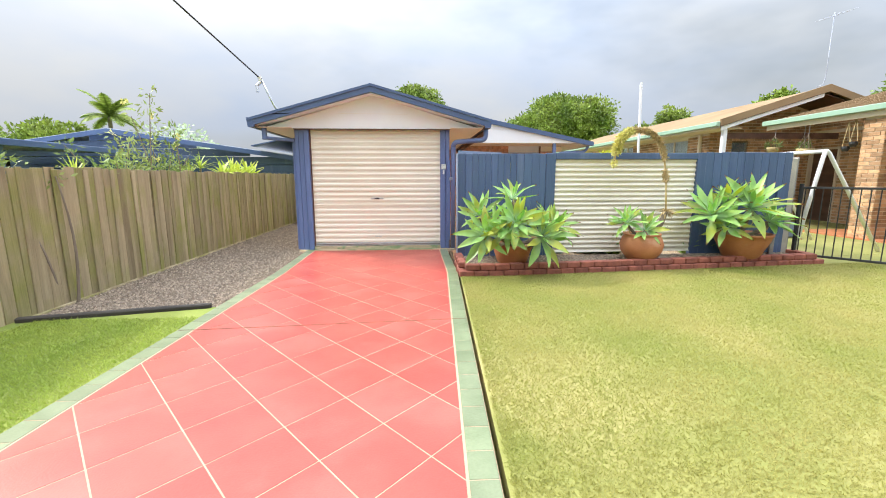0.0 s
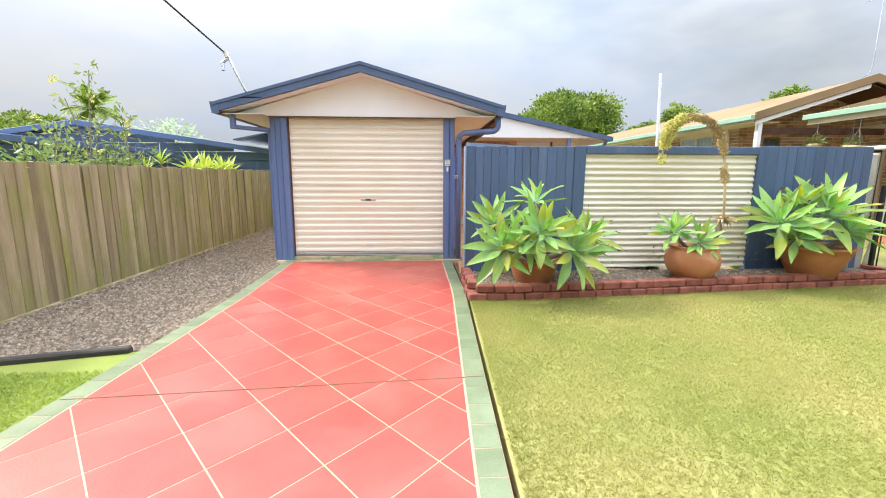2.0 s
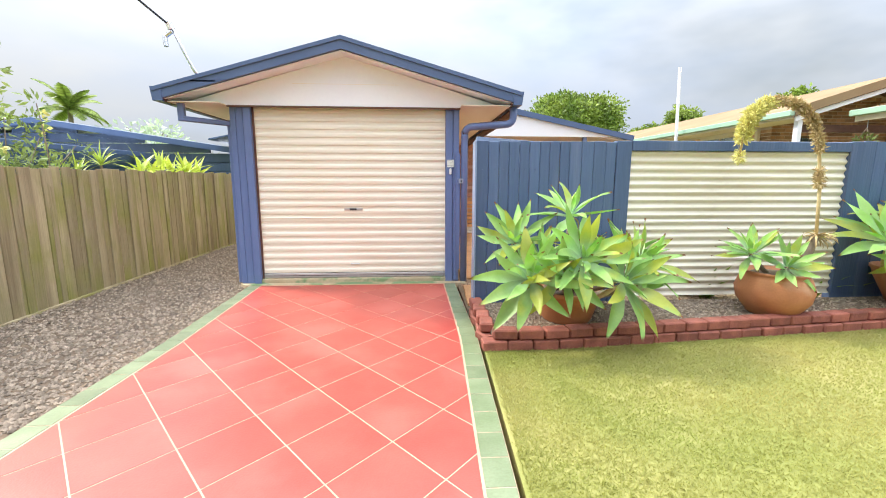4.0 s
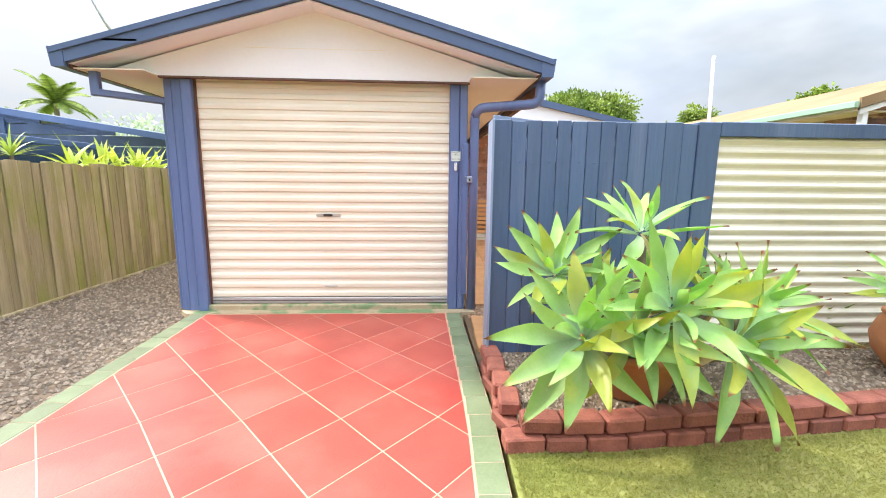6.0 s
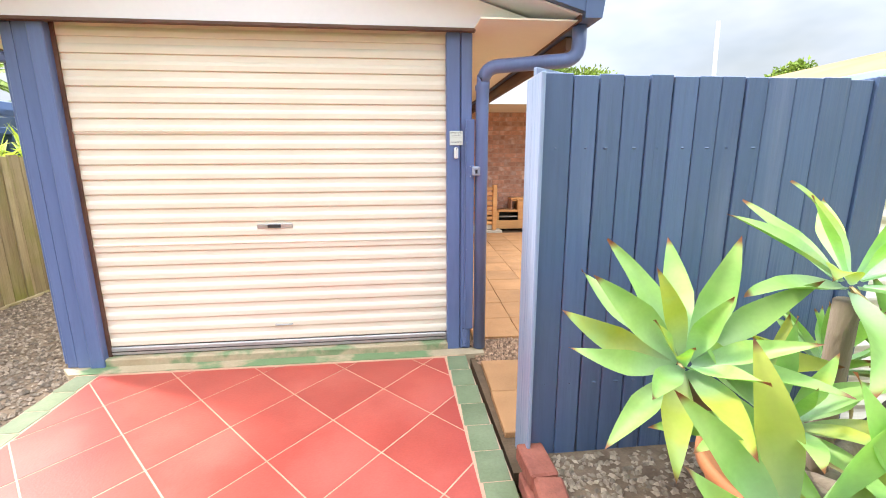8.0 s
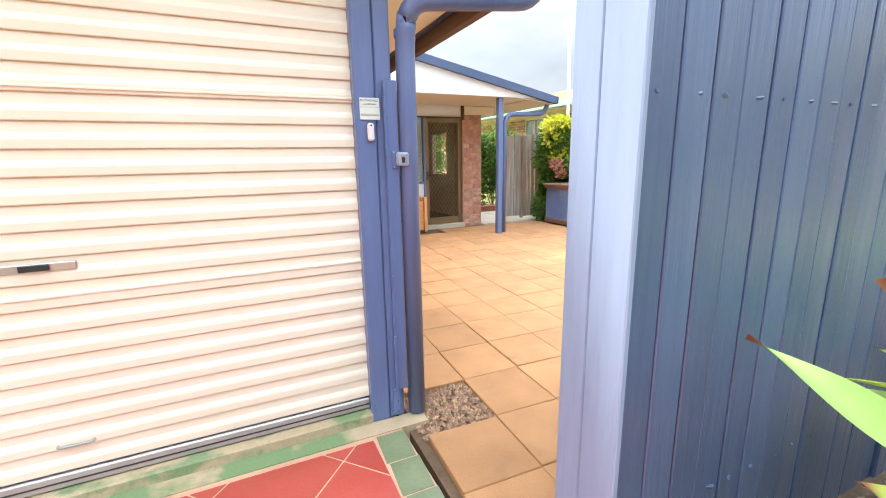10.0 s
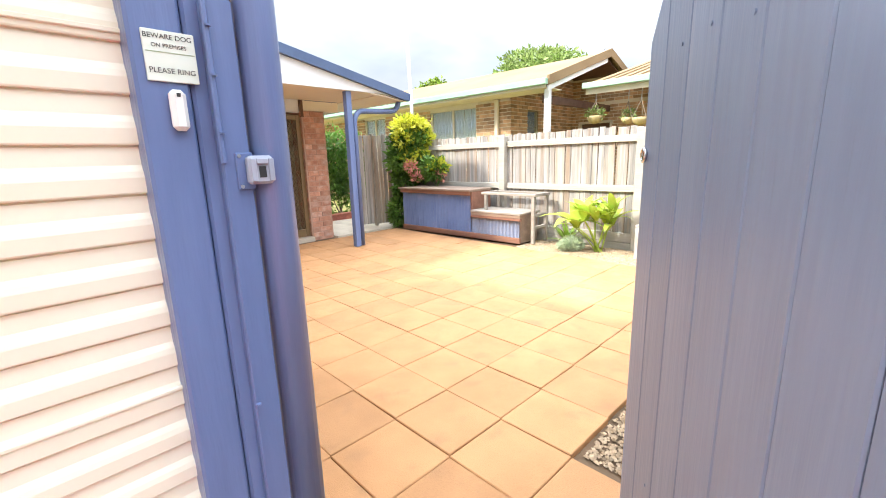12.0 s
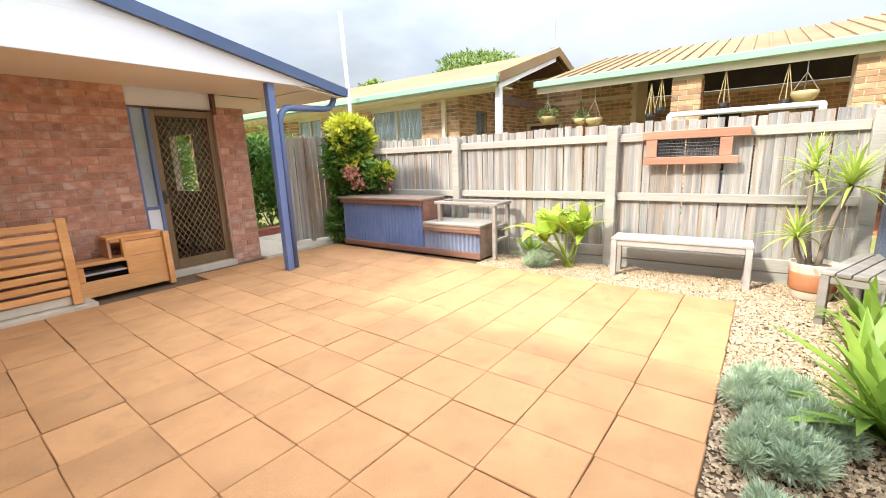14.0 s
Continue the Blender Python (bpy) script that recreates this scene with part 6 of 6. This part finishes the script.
part("door_frame", box(12.05, 12.02, 0.0, 12.16, 12.08, 2.15), M_CREAMPAINT, dd)
part("door_frame", box(12.05, 11.12, 0.0, 12.16, 11.18, 2.15), M_CREAMPAINT, dd)
part("door_frame", box(12.05, 11.12, 2.10, 12.16, 12.08, 2.16), M_CREAMPAINT, dd)
piece("entry_gable_bricks", brick_wall("bricks", NY - 9.4, 0.62, [], M_NBRICK), nh, pose(12.1, NY, 2.66, 0, 0, -90))
part("entry_gable", box(12.103, 9.4, 2.665, 12.2, NY, 3.30), M_NMORTAR, nh)
# main roof: eave along y, verge at the porch
part("roof_sheet", prism([(8.28, 2.80), (11.3, 3.74), (11.3, 3.69), (8.28, 2.75)], "y", 10.95, 25.3), M_ROOF_CREAM, nh)
part("roof_sheet", prism([(11.3, 3.74), (14.3, 2.80), (14.3, 2.75), (11.3, 3.69)], "y", 10.95, 25.3), M_ROOF_CREAM, nh)
part("verge_board", prism([(8.30, 2.86), (11.3, 3.80), (11.3, 3.61), (8.30, 2.67)], "y", 10.90, 10.95), M_ROOF_CREAM, nh, "tan barge capping")
part("verge_board", prism([(11.3, 3.80), (14.3, 2.86), (14.3, 2.67), (11.3, 3.61)], "y", 10.90, 10.95), M_ROOF_CREAM, nh, "tan barge capping")
part("verge_trim", prism([(8.36, 2.67), (11.2, 3.56), (11.2, 3.47), (8.36, 2.57)], "y", 10.955, 10.99), M_WHITE, nh, "white barge board")
part("porch_end", prism([(12.2, 2.7), (13.1, 2.7), (13.1, 3.10), (12.2, 3.38)], "y", 11.0, 11.06), M_CREAMPAINT, nh)
part("gutter", box(8.20, 10.93, 2.68, 8.31, 25.3, 2.80, 0.01), M_GUTTER, nh, "mint green gutter")
part("fascia", box(8.312, 10.99, 2.63, 8.34, 25.3, 2.74), M_CREAMPAINT, nh)
part("eave_soffit", box(8.34, 11.0, 2.63, 9.0, 25.3, 2.645), M_CREAMPAINT, nh)
part("porch_ceiling", prism([(8.4, 2.66), (11.3, 3.56), (12.1, 3.32), (12.1, 3.30), (11.3, 3.54), (8.4, 2.64)], "y", 11.0, 12.29), M_BROWNWOOD, nh)
part("porch_post", box(8.47, 11.0, -0.1, 8.58, 11.11, 2.62, 0.005), M_WHITE, nh, "white timber porch post")
part("downpipe", box(8.90, 12.62, 0.0, 8.985, 12.72, 2.62, 0.01), M_CREAMPAINT, nh)
part("porch_beam", bar((8.6, 11.2, 2.45), (12.0, 11.2, 2.45), 0.06, 0.16), M_BROWNWOOD, nh)
# verandah
part("verandah_roof", prism([(9.38, 2.74), (13.4, 3.78), (13.4, 3.73), (9.38, 2.69)], "y", -1.0, 10.66), M_ROOF_CREAM, nh)
for i in range(46):
    y = -0.9 + i * 0.25
    part("roof_rib", prism([(9.36, 2.738), (13.4, 3.778), (13.4, 3.804), (9.36, 2.764)], "y", y, y + 0.035), M_ROOF_CREAM, nh)
part("verandah_gutter", box(9.28, -1.0, 2.64, 9.39, 10.68, 2.76, 0.01), M_GUTTER, nh, "mint green gutter")
part("verandah_fascia", box(9.40, -1.0, 2.53, 9.44, 10.64, 2.66), M_CREAMPAINT, nh)
# black lining and near-black battens carry the roof's shade in their colour
part("verandah_lining", prism([(9.44, 2.62), (13.4, 3.66), (13.4, 3.64), (9.44, 2.60)], "y", -1.0, 10.6), M_BLACK, nh, "verandah underside, its deep shade put in as black")
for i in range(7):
    part("rafter_batten", box(9.8 + i * 0.5, -1.0, 2.64 + i * 0.131, 9.85 + i * 0.5, 10.5, 2.69 + i * 0.131), M_SHADE, nh)
for y0 in (7.76, 5.42, 2.6):
    piece("column_bricks", brick_wall("bricks", 0.44, 2.55, [], M_NBRICK), nh, pose(9.52, y0 + 0.44, 0, 0, 0, -90))
    piece("column_bricks", brick_wall("bricks", 0.44, 2.55, [], M_NBRICK), nh, pose(9.52, y0, 0, 0, 0, 0))
    part("column_core", box(9.522, y0 + 0.003, -0.1, 9.96, y0 + 0.437, 2.56), M_NMORTAR, nh)
piece("back_bricks", brick_wall("bricks", 10.4, 2.66, [(1.2, 0.0, 2.2, 2.1)], M_NBRICK), nh, pose(13.3, 9.4, 0, 0, 0, -90))
part("back_wall", box(13.31, -1, -0.1, 13.4, 9.4, 2.655), M_NMORTAR, nh)
part("back_door", box(13.29, 7.25, 0, 13.305, 8.15, 2.1), M_SHADE, nh)
part("inner_wall", box(12.1, 9.3, -0.1, 13.4, 9.4, 3.3), M_NMORTAR, nh)
part("verandah_floor", box(9.4, -1.0, -0.1, 13.4, 9.4, 0.02), M_TERRA, nh, "terracotta-coloured verandah paving")
# near-black sheet added above the bricks in place of verandah shade
part("back_upper", box(13.30, -1, 2.67, 13.38, 9.4, 3.70), M_SHADE, nh, "upper back wall, verandah shade put in as near-black")

ap = thing("vent_pole", "tall thin white pole rising above the roof", "pole", loc=(8.05, 14.7, 0))
part("pole", tube([(8.05, 14.7, 0), (8.02, 14.7, 2.6), (7.95, 14.7, 4.6)], 0.045, 10), M_WHITE, ap)
an = thing("roof_antenna", "thin television antenna on the neighbour's roof", "antenna", loc=(11.18, 10.98, 3.76))
part("mast", tube(bend([(10.95, 10.98, 3.72), (11.14, 10.98, 3.80), (11.18, 10.98, 4.0), (11.18, 10.98, 5.62)], 0.06), 0.011, 8), M_CAST, an, smooth=True)
part("boom", tube([(10.85, 10.88, 5.42), (11.65, 11.10, 5.72)], 0.008, 6), M_CAST, an)
for i in range(5):
    p = Vector((10.90, 10.90, 5.44)).lerp(Vector((11.60, 11.08, 5.70)), i / 4)
    part("element", tube([p + Vector((-0.08, 0.26, 0)), p + Vector((0.08, -0.26, 0))], 0.005, 5), M_CAST, an)

# hanging baskets
def basket(at, r, cord, leafy):
    ob = thing("hanging_basket", "hanging coir basket on cords under the verandah", "hanging basket", "hanging baskets", loc=at)
    part("bowl", lathe([(0.03, -r * 0.8), (r * 0.7, -r * 0.6), (r, -0.02), (r, 0.03), (r * 0.9, 0.03), (r * 0.5, 0.0)], at, 16), M_DRY, ob, smooth=True)
    for k in range(3):
        a = k * 2.09
        part("cord", tube([(at[0] + r * math.cos(a), at[1] + r * math.sin(a), at[2] + 0.03), (at[0], at[1], at[2] + cord * 0.6)], 0.008, 5), M_BARK, ob)
    part("cord", tube([(at[0], at[1], at[2] + cord * 0.6), (at[0], at[1], at[2] + cord)], 0.008, 5), M_STEEL, ob)
    if leafy:
        piece("foliage", leaf_cloud("foliage", 130, [(at[0], at[1], at[2] + 0.08, r, r, 0.12)], 0.09, 0.03, M_LEAF_PALE, rng, 0.2), ob, Matrix())


for at, r, c, lv in (((9.55, 9.52, 1.95), 0.16, 0.62, False), ((9.75, 9.85, 1.98), 0.13, 0.6, True), ((9.5, 10.45, 2.05), 0.17, 0.55, True), ((9.5, 6.40, 2.08), 0.17, 0.5, False), ((9.5, 5.35, 1.92), 0.2, 0.65, False)):
    basket(at, r, c, lv)
for at in ((9.5, 8.52, 1.86), (9.5, 8.36, 1.95), (9.5, 7.42, 1.93), (9.5, 6.62, 1.9)):
    mc = thing("macrame_hanger", "knotted cord plant hanger under the verandah", "plant hanger", "plant hangers", loc=at)
    top = Vector(at) + Vector((0, 0, 0.62))
    for k in range(4):
        a = k * 1.57
        part("cord", tube([top, Vector(at) + Vector((0.08 * math.cos(a), 0.08 * math.sin(a), 0.12)), Vector(at)], 0.006, 5), M_DRY, mc)
    part("holder", lathe([(0.05, 0), (0.08, 0.06), (0.075, 0.11), (0.02, 0.11)], at, 12), M_BLACK, mc)

# swing frame and clutter in the neighbour's yard
sw = thing("swing_frame", "white tubular swing frame on the lawn", "swing frame", loc=(8.2, 7.6, 0))
part("leg", tube(bend([(6.62, 6.40, 0), (6.95, 6.40, 1.80), (8.25, 6.45, 0.0)], 0.14, 5), 0.032, 10), M_WHITE, sw, smooth=True)
part("top_bar", tube([(6.95, 6.40, 1.735), (7.05, 7.85, 1.745)], 0.032, 10), M_WHITE, sw, smooth=True)
part("leg", tube(bend([(6.80, 7.85, 0), (7.05, 7.85, 1.80), (8.4, 7.9, 0.0)], 0.14, 5), 0.032, 10), M_WHITE, sw, smooth=True)
part("swing_seat", box(7.02, 7.3, 0.50, 7.16, 7.7, 0.55, 0.01), M_GUTTER, sw)
for y in (7.32, 7.68):
    part("chain", tube([(7.10, y, 0.55), (6.95 + 0.069 * (y - 6.40), y, 1.74)], 0.006, 5), M_STEEL, sw)
shf = thing("storage_shelf", "white metal shelf with jars on the verandah", "shelf", loc=(12.6, 9.1, 0.02))
for x in (11.6, 12.6):
    for y in (8.8, 9.2):
        part("upright", box(x - 0.015, y - 0.015, 0.02, x + 0.015, y + 0.015, 1.5), M_WHITE, shf)
for zz in (0.15, 0.6, 1.05, 1.45):
    part("shelf_board", box(11.6, 8.8, zz, 12.6, 9.2, zz + 0.025), M_WHITE, shf)
for i, (x, zz, mt) in enumerate(((11.8, 0.625, M_BLUECORR), (12.1, 0.625, M_PLASTIC), (12.4, 1.075, M_TERRA), (11.9, 1.475, M_GUTTER), (12.3, 0.175, M_BLUE))):
    tub = thing("storage_tub", "small plastic tub on the shelf", "tub", "storage tubs", loc=(x, 9.0, zz))
    part("body", lathe([(0.09, 0), (0.11, 0.18), (0.105, 0.2), (0.02, 0.2)], (x, 9.0, zz), 14), mt, tub)
bn = thing("grey_bin", "grey plastic storage box on the verandah", "storage box", loc=(12.9, 7.6, 0.02))
part("body", box(12.5, 7.0, 0.02, 13.2, 8.2, 0.75, 0.03), M_WALLGREY, bn)
part("lid", box(12.47, 6.97, 0.752, 13.23, 8.23, 0.82, 0.02), M_STEEL, bn)
vp = thing("raised_planter", "low grey raised planter with seedlings", "planter", loc=(7.6, 8.6, 0))
part("box_wall", box(7.3, 8.2, 0.0, 8.3, 9.0, 0.32, 0.02), M_WALLGREY, vp)
piece("seedling_foliage", leaf_cloud("seedling_foliage", 400, [(7.8, 8.6, 0.4, 0.45, 0.35, 0.1)], 0.1, 0.04, M_LEAF, rng, 0.1), vp, Matrix())

# ---- trees ----
def tree(at, height, crown, n, leaf, label, material=M_LEAF_FAR):
    ob = thing("tree", label, "tree", "background trees", loc=at)
    part("trunk", tube(bowed(at, (at[0], at[1], at[2] + height * 0.6), (0.2, 0, 0)), height * 0.035, 8, taper=height * 0.015), M_BARK, ob)
    cl = []
    for i in range(80):
        d = Vector((random.gauss(0, 1), random.gauss(0, 1), random.gauss(0, 1))).normalized()
        d = d * random.uniform(0.55, 0.84)
        c = Vector((at[0] + d.x * crown[0], at[1] + d.y * crown[0], at[2] + height - crown[1] + d.z * crown[1]))
        s = random.uniform(0.22, 0.36)
        cl.append((*c, crown[0] * s, crown[0] * s, crown[1] * s * 0.8))
        if i % 10 == 0:
            part("limb", tube(bowed((at[0], at[1], at[2] + height * 0.45), c, (0, 0, 0.2)), height * 0.012, 5, taper=height * 0.004), M_BARK, ob)
    piece("crown", leaf_cloud("crown", n, cl, leaf, leaf * 0.55, material, rng, 0.5), ob, Matrix())
    return ob


tree((15.2, 45, -0.16), 10.3, (5.6, 4.2), 42000, 0.30, "large round dark green tree behind the houses")
tree((27.4, 45, -0.16), 9.0, (1.9, 2.2), 9000, 0.25, "small bright green tree beyond the roofs")
tree((24.5, 46, -0.16), 7.2, (2.2, 1.6), 3500, 0.36, "low green tree beyond the roofs")
tree((0.2, 46, -0.16), 11.0, (3.0, 2.6), 12000, 0.28, "green tree top behind the garage ridge")
tree((57.0, 40, -0.16), 15.9, (8.6, 4.2), 18000, 0.60, "wide yellow-green tree far behind the neighbour's roof", M_LEAF_PALE)
tree((35.0, 40.0, -0.16), 9.7, (2.1, 1.8), 3500, 0.36, "small green tree behind the neighbour's roof")
tree((-19.5, 24, -0.16), 4.7, (2.0, 1.8), 10000, 0.22, "rounded green tree behind the blue shed")
tree((-26.0, 26, -0.16), 4.6, (2.0, 1.5), 2600, 0.30, "grey-green tree far behind the shed", M_LEAF_GREY)
tree((-14.6, 27, -0.16), 4.9, (2.4, 1.7), 900, 0.30, "sparse grey tree behind the blue shed", M_LEAF_GREY)
pm = thing("palm_tree", "tall feather palm with drooping fronds", "palm", loc=(-17.2, 25, -0.16))
part("trunk", tube([(-17.2, 25, -0.16), (-17.15, 25, 4.7)], 0.16, 10, taper=0.10), M_BARK, pm)
for i in range(17):
    a = i * 2.4
    el = random.uniform(-0.1, 1.3)
    pts, p = [], Vector((-17.15, 25, 4.7))
    ln = random.uniform(1.5, 2.0)
    for k in range(9):
        pts.append(p.copy())
        e = el - 1.3 * (k / 8) ** 1.5
        p = p + Vector((math.cos(a) * math.cos(e), math.sin(a) * math.cos(e), math.sin(e))) * ln / 8
    verts, faces = [], []
    for k in range(64):
        f = k / 64 * 7.99
        q = pts[int(f)].lerp(pts[int(f) + 1], f - int(f))
        d = (pts[int(f) + 1] - pts[int(f)]).normalized()
        s = d.cross(Vector((0, 0, 1))).normalized()
        for sg in (-1, 1):
            b = len(verts)
            w = 0.5 * math.sin(math.pi * (0.12 + 0.85 * k / 64))
            t = q + (s * sg * 0.8 + d * 0.5 + Vector((0, 0, -0.35))) * w
            verts += [q - d * 0.03, q + d * 0.03, t]
            faces.append((b, b + 1, b + 2))
    fr = part("frond", tube(pts, 0.03, 5, taper=0.008), M_LEAF_FAR, pm)
    piece("frond_blade", raw_mesh("frond_blade", [v - PLACE[fr].translation for v in verts], faces, M_LEAF_FAR), fr, PLACE[fr].copy())

# far houses and tree line that close the view
for i in range(26):
    a = radians(-100 + i * 8.2)
    d = random.uniform(85, 120)
    tree((d * math.sin(a), d * math.cos(a), -0.16), random.uniform(5, 8), (random.uniform(6, 9), 3.0), 900, 1.1, "far green tree on the skyline")
for i in range(9):
    a = radians(120 + i * 15)
    tree((40 * math.sin(a), 40 * math.cos(a), -0.16), random.uniform(5, 7), (4.0, 2.6), 900, 0.9, "street tree across the road")
solo("road", box(-60, -17, -0.17, 60, -9, -0.150), surf("asphalt", (0.045, 0.045, 0.047), (0.065, 0.064, 0.062), 2, 0.9, 0.3, 60, 0.3), "grey asphalt street before the lot", "road", kind="structure")

# ---- bricks of the house wall ----
half = {w: block_mesh("brick", w, 0.03, 0.076, 0.004, M_BRICK) for w in (0.23, 0.115, 0.185)}
for r in range(28):
    z = -0.06 + r * 0.0862
    x = 2.868
    if r % 2:
        piece("brick", half[0.115], wall, pose(x - 0.0575, HY + 0.010 + random.uniform(-0.002, 0.003), z))
        x -= 0.125
    while x - 0.23 > 0.66:
        piece("brick", half[0.23], wall, pose(x - 0.115, HY + 0.010 + random.uniform(-0.002, 0.003), z, 0, 0, random.gauss(0, 0.3)))
        x -= 0.24
for r in range(25):
    z = -0.06 + r * 0.0862
    seq = (0.185, 0.185) if r % 2 else (0.115, 0.23)
    x = 3.872
    for w in seq:
        piece("brick", half[w], pier, pose(x + w / 2, HY + 0.008 + random.uniform(-0.004, 0.004), z, 0, 0, random.gauss(0, 0.5)))
        x += w + 0.01
    piece("brick", half[0.23], pier, pose(3.856, HY + 0.13 + 0.1 * (r % 2), z, 0, 0, 90))
    piece("brick", half[0.23], pier, pose(4.246, HY + 0.13 + 0.1 * (r % 2), z, 0, 0, 90))

# ---- paving slabs ----
slab = block_mesh("slab", 0.3700, 0.3920, 0.05, 0.004, M_PAVER)
for i in range(-2, 10):
    for j in range(-3, 15):
        x0, y0 = 1.462 + 0.3735 * i, 7.02 + 0.396 * j
        cx, cy = x0 + 0.187, y0 + 0.198
        if cy < 6.05 or cy > 12.75 or (j < 0 and (i > 0 or i < -2)) or (i == -2 and j == 0):
            continue
        if j >= 6 and (i + j) % 3 == 0:
            cy += 0.008
        if cy > 12.15 and cx < 2.95:
            continue
        cx, cy = cx + 0.05 * (cy - 7.8), cy - 0.023 * (cx - 2.2)
        piece("slab", slab, patio, pose(cx + random.uniform(-0.002, 0.002), cy, -0.05 + random.uniform(-0.002, 0.002), random.gauss(0, 0.15), random.gauss(0, 0.15), -2.1 + random.gauss(0, 0.25)))

# ---- driveway tiles and border ----
def clip_poly(poly, axis, lim, keep_low):
    out = []
    for k in range(len(poly)):
        a, b = poly[k], poly[(k + 1) % len(poly)]
        ina, inb = ((a[axis] <= lim) == keep_low), ((b[axis] <= lim) == keep_low)
        if ina:
            out.append(a)
        if ina != inb:
            t = (lim - a[axis]) / (b[axis] - a[axis])
            out.append((a[0] + t * (b[0] - a[0]), a[1] + t * (b[1] - a[1])))
    return out


HX, HV, GAP = 0.263, 0.288, 0.0055
for i in range(-9, 5):
    for j in range(-41, 7):
        if (i + j) % 2 == 0:
            continue
        u0, v0 = -0.205 + HX * i, 5.612 + HV * j
        d = [(u0 - HX + GAP, v0), (u0, v0 - HV + GAP), (u0 + HX - GAP, v0), (u0, v0 + HV - GAP)]
        for lo, hi in ((-6.0, 7.13),):
            q = clip_poly(clip_poly(d, 0, DR - BW - 0.012, True), 0, DL + BW + 0.012, False)
            q = clip_poly(clip_poly(q, 1, hi, True), 1, lo, False) if len(q) > 2 else []
            if len(q) < 3:
                continue
            cu, cv = sum(p[0] for p in q) / len(q), sum(p[1] for p in q) / len(q)
            bm = prism([(drive_x(p[0], p[1]) - drive_x(cu, cv), p[1] - cv) for p in q], "z", -0.012, 0.0)
            piece("tile", to_mesh(bm, "tile", M_RED), driveway, pose(drive_x(cu, cv), cv, 0))
strip = box(-BW / 2 + 0.002, -0.098, -0.012, BW / 2 - 0.002, 0.098, 0.001, 0.002)
bmesh.ops.transform(strip, matrix=Matrix(((1, 0.045, 0, 0), (0, 1, 0, 0), (0, 0, 1, 0), (0, 0, 0, 1))), verts=strip.verts[:])
strip = to_mesh(strip, "border_block", M_GREEN)
for u in (DL + BW / 2, DR - BW / 2):
    for k in range(65):
        v = 7.05 - 0.201 * k
        piece("border_block", strip, driveway, pose(drive_x(u, v), v, 0))
piece("saw_joint", to_mesh(bar((-2.03, 3.10, -0.001), (0.505, 3.27, -0.001), 0.009, 0.006), "saw_joint", M_JOINT), driveway, Matrix(), "dark control joint across the slab")
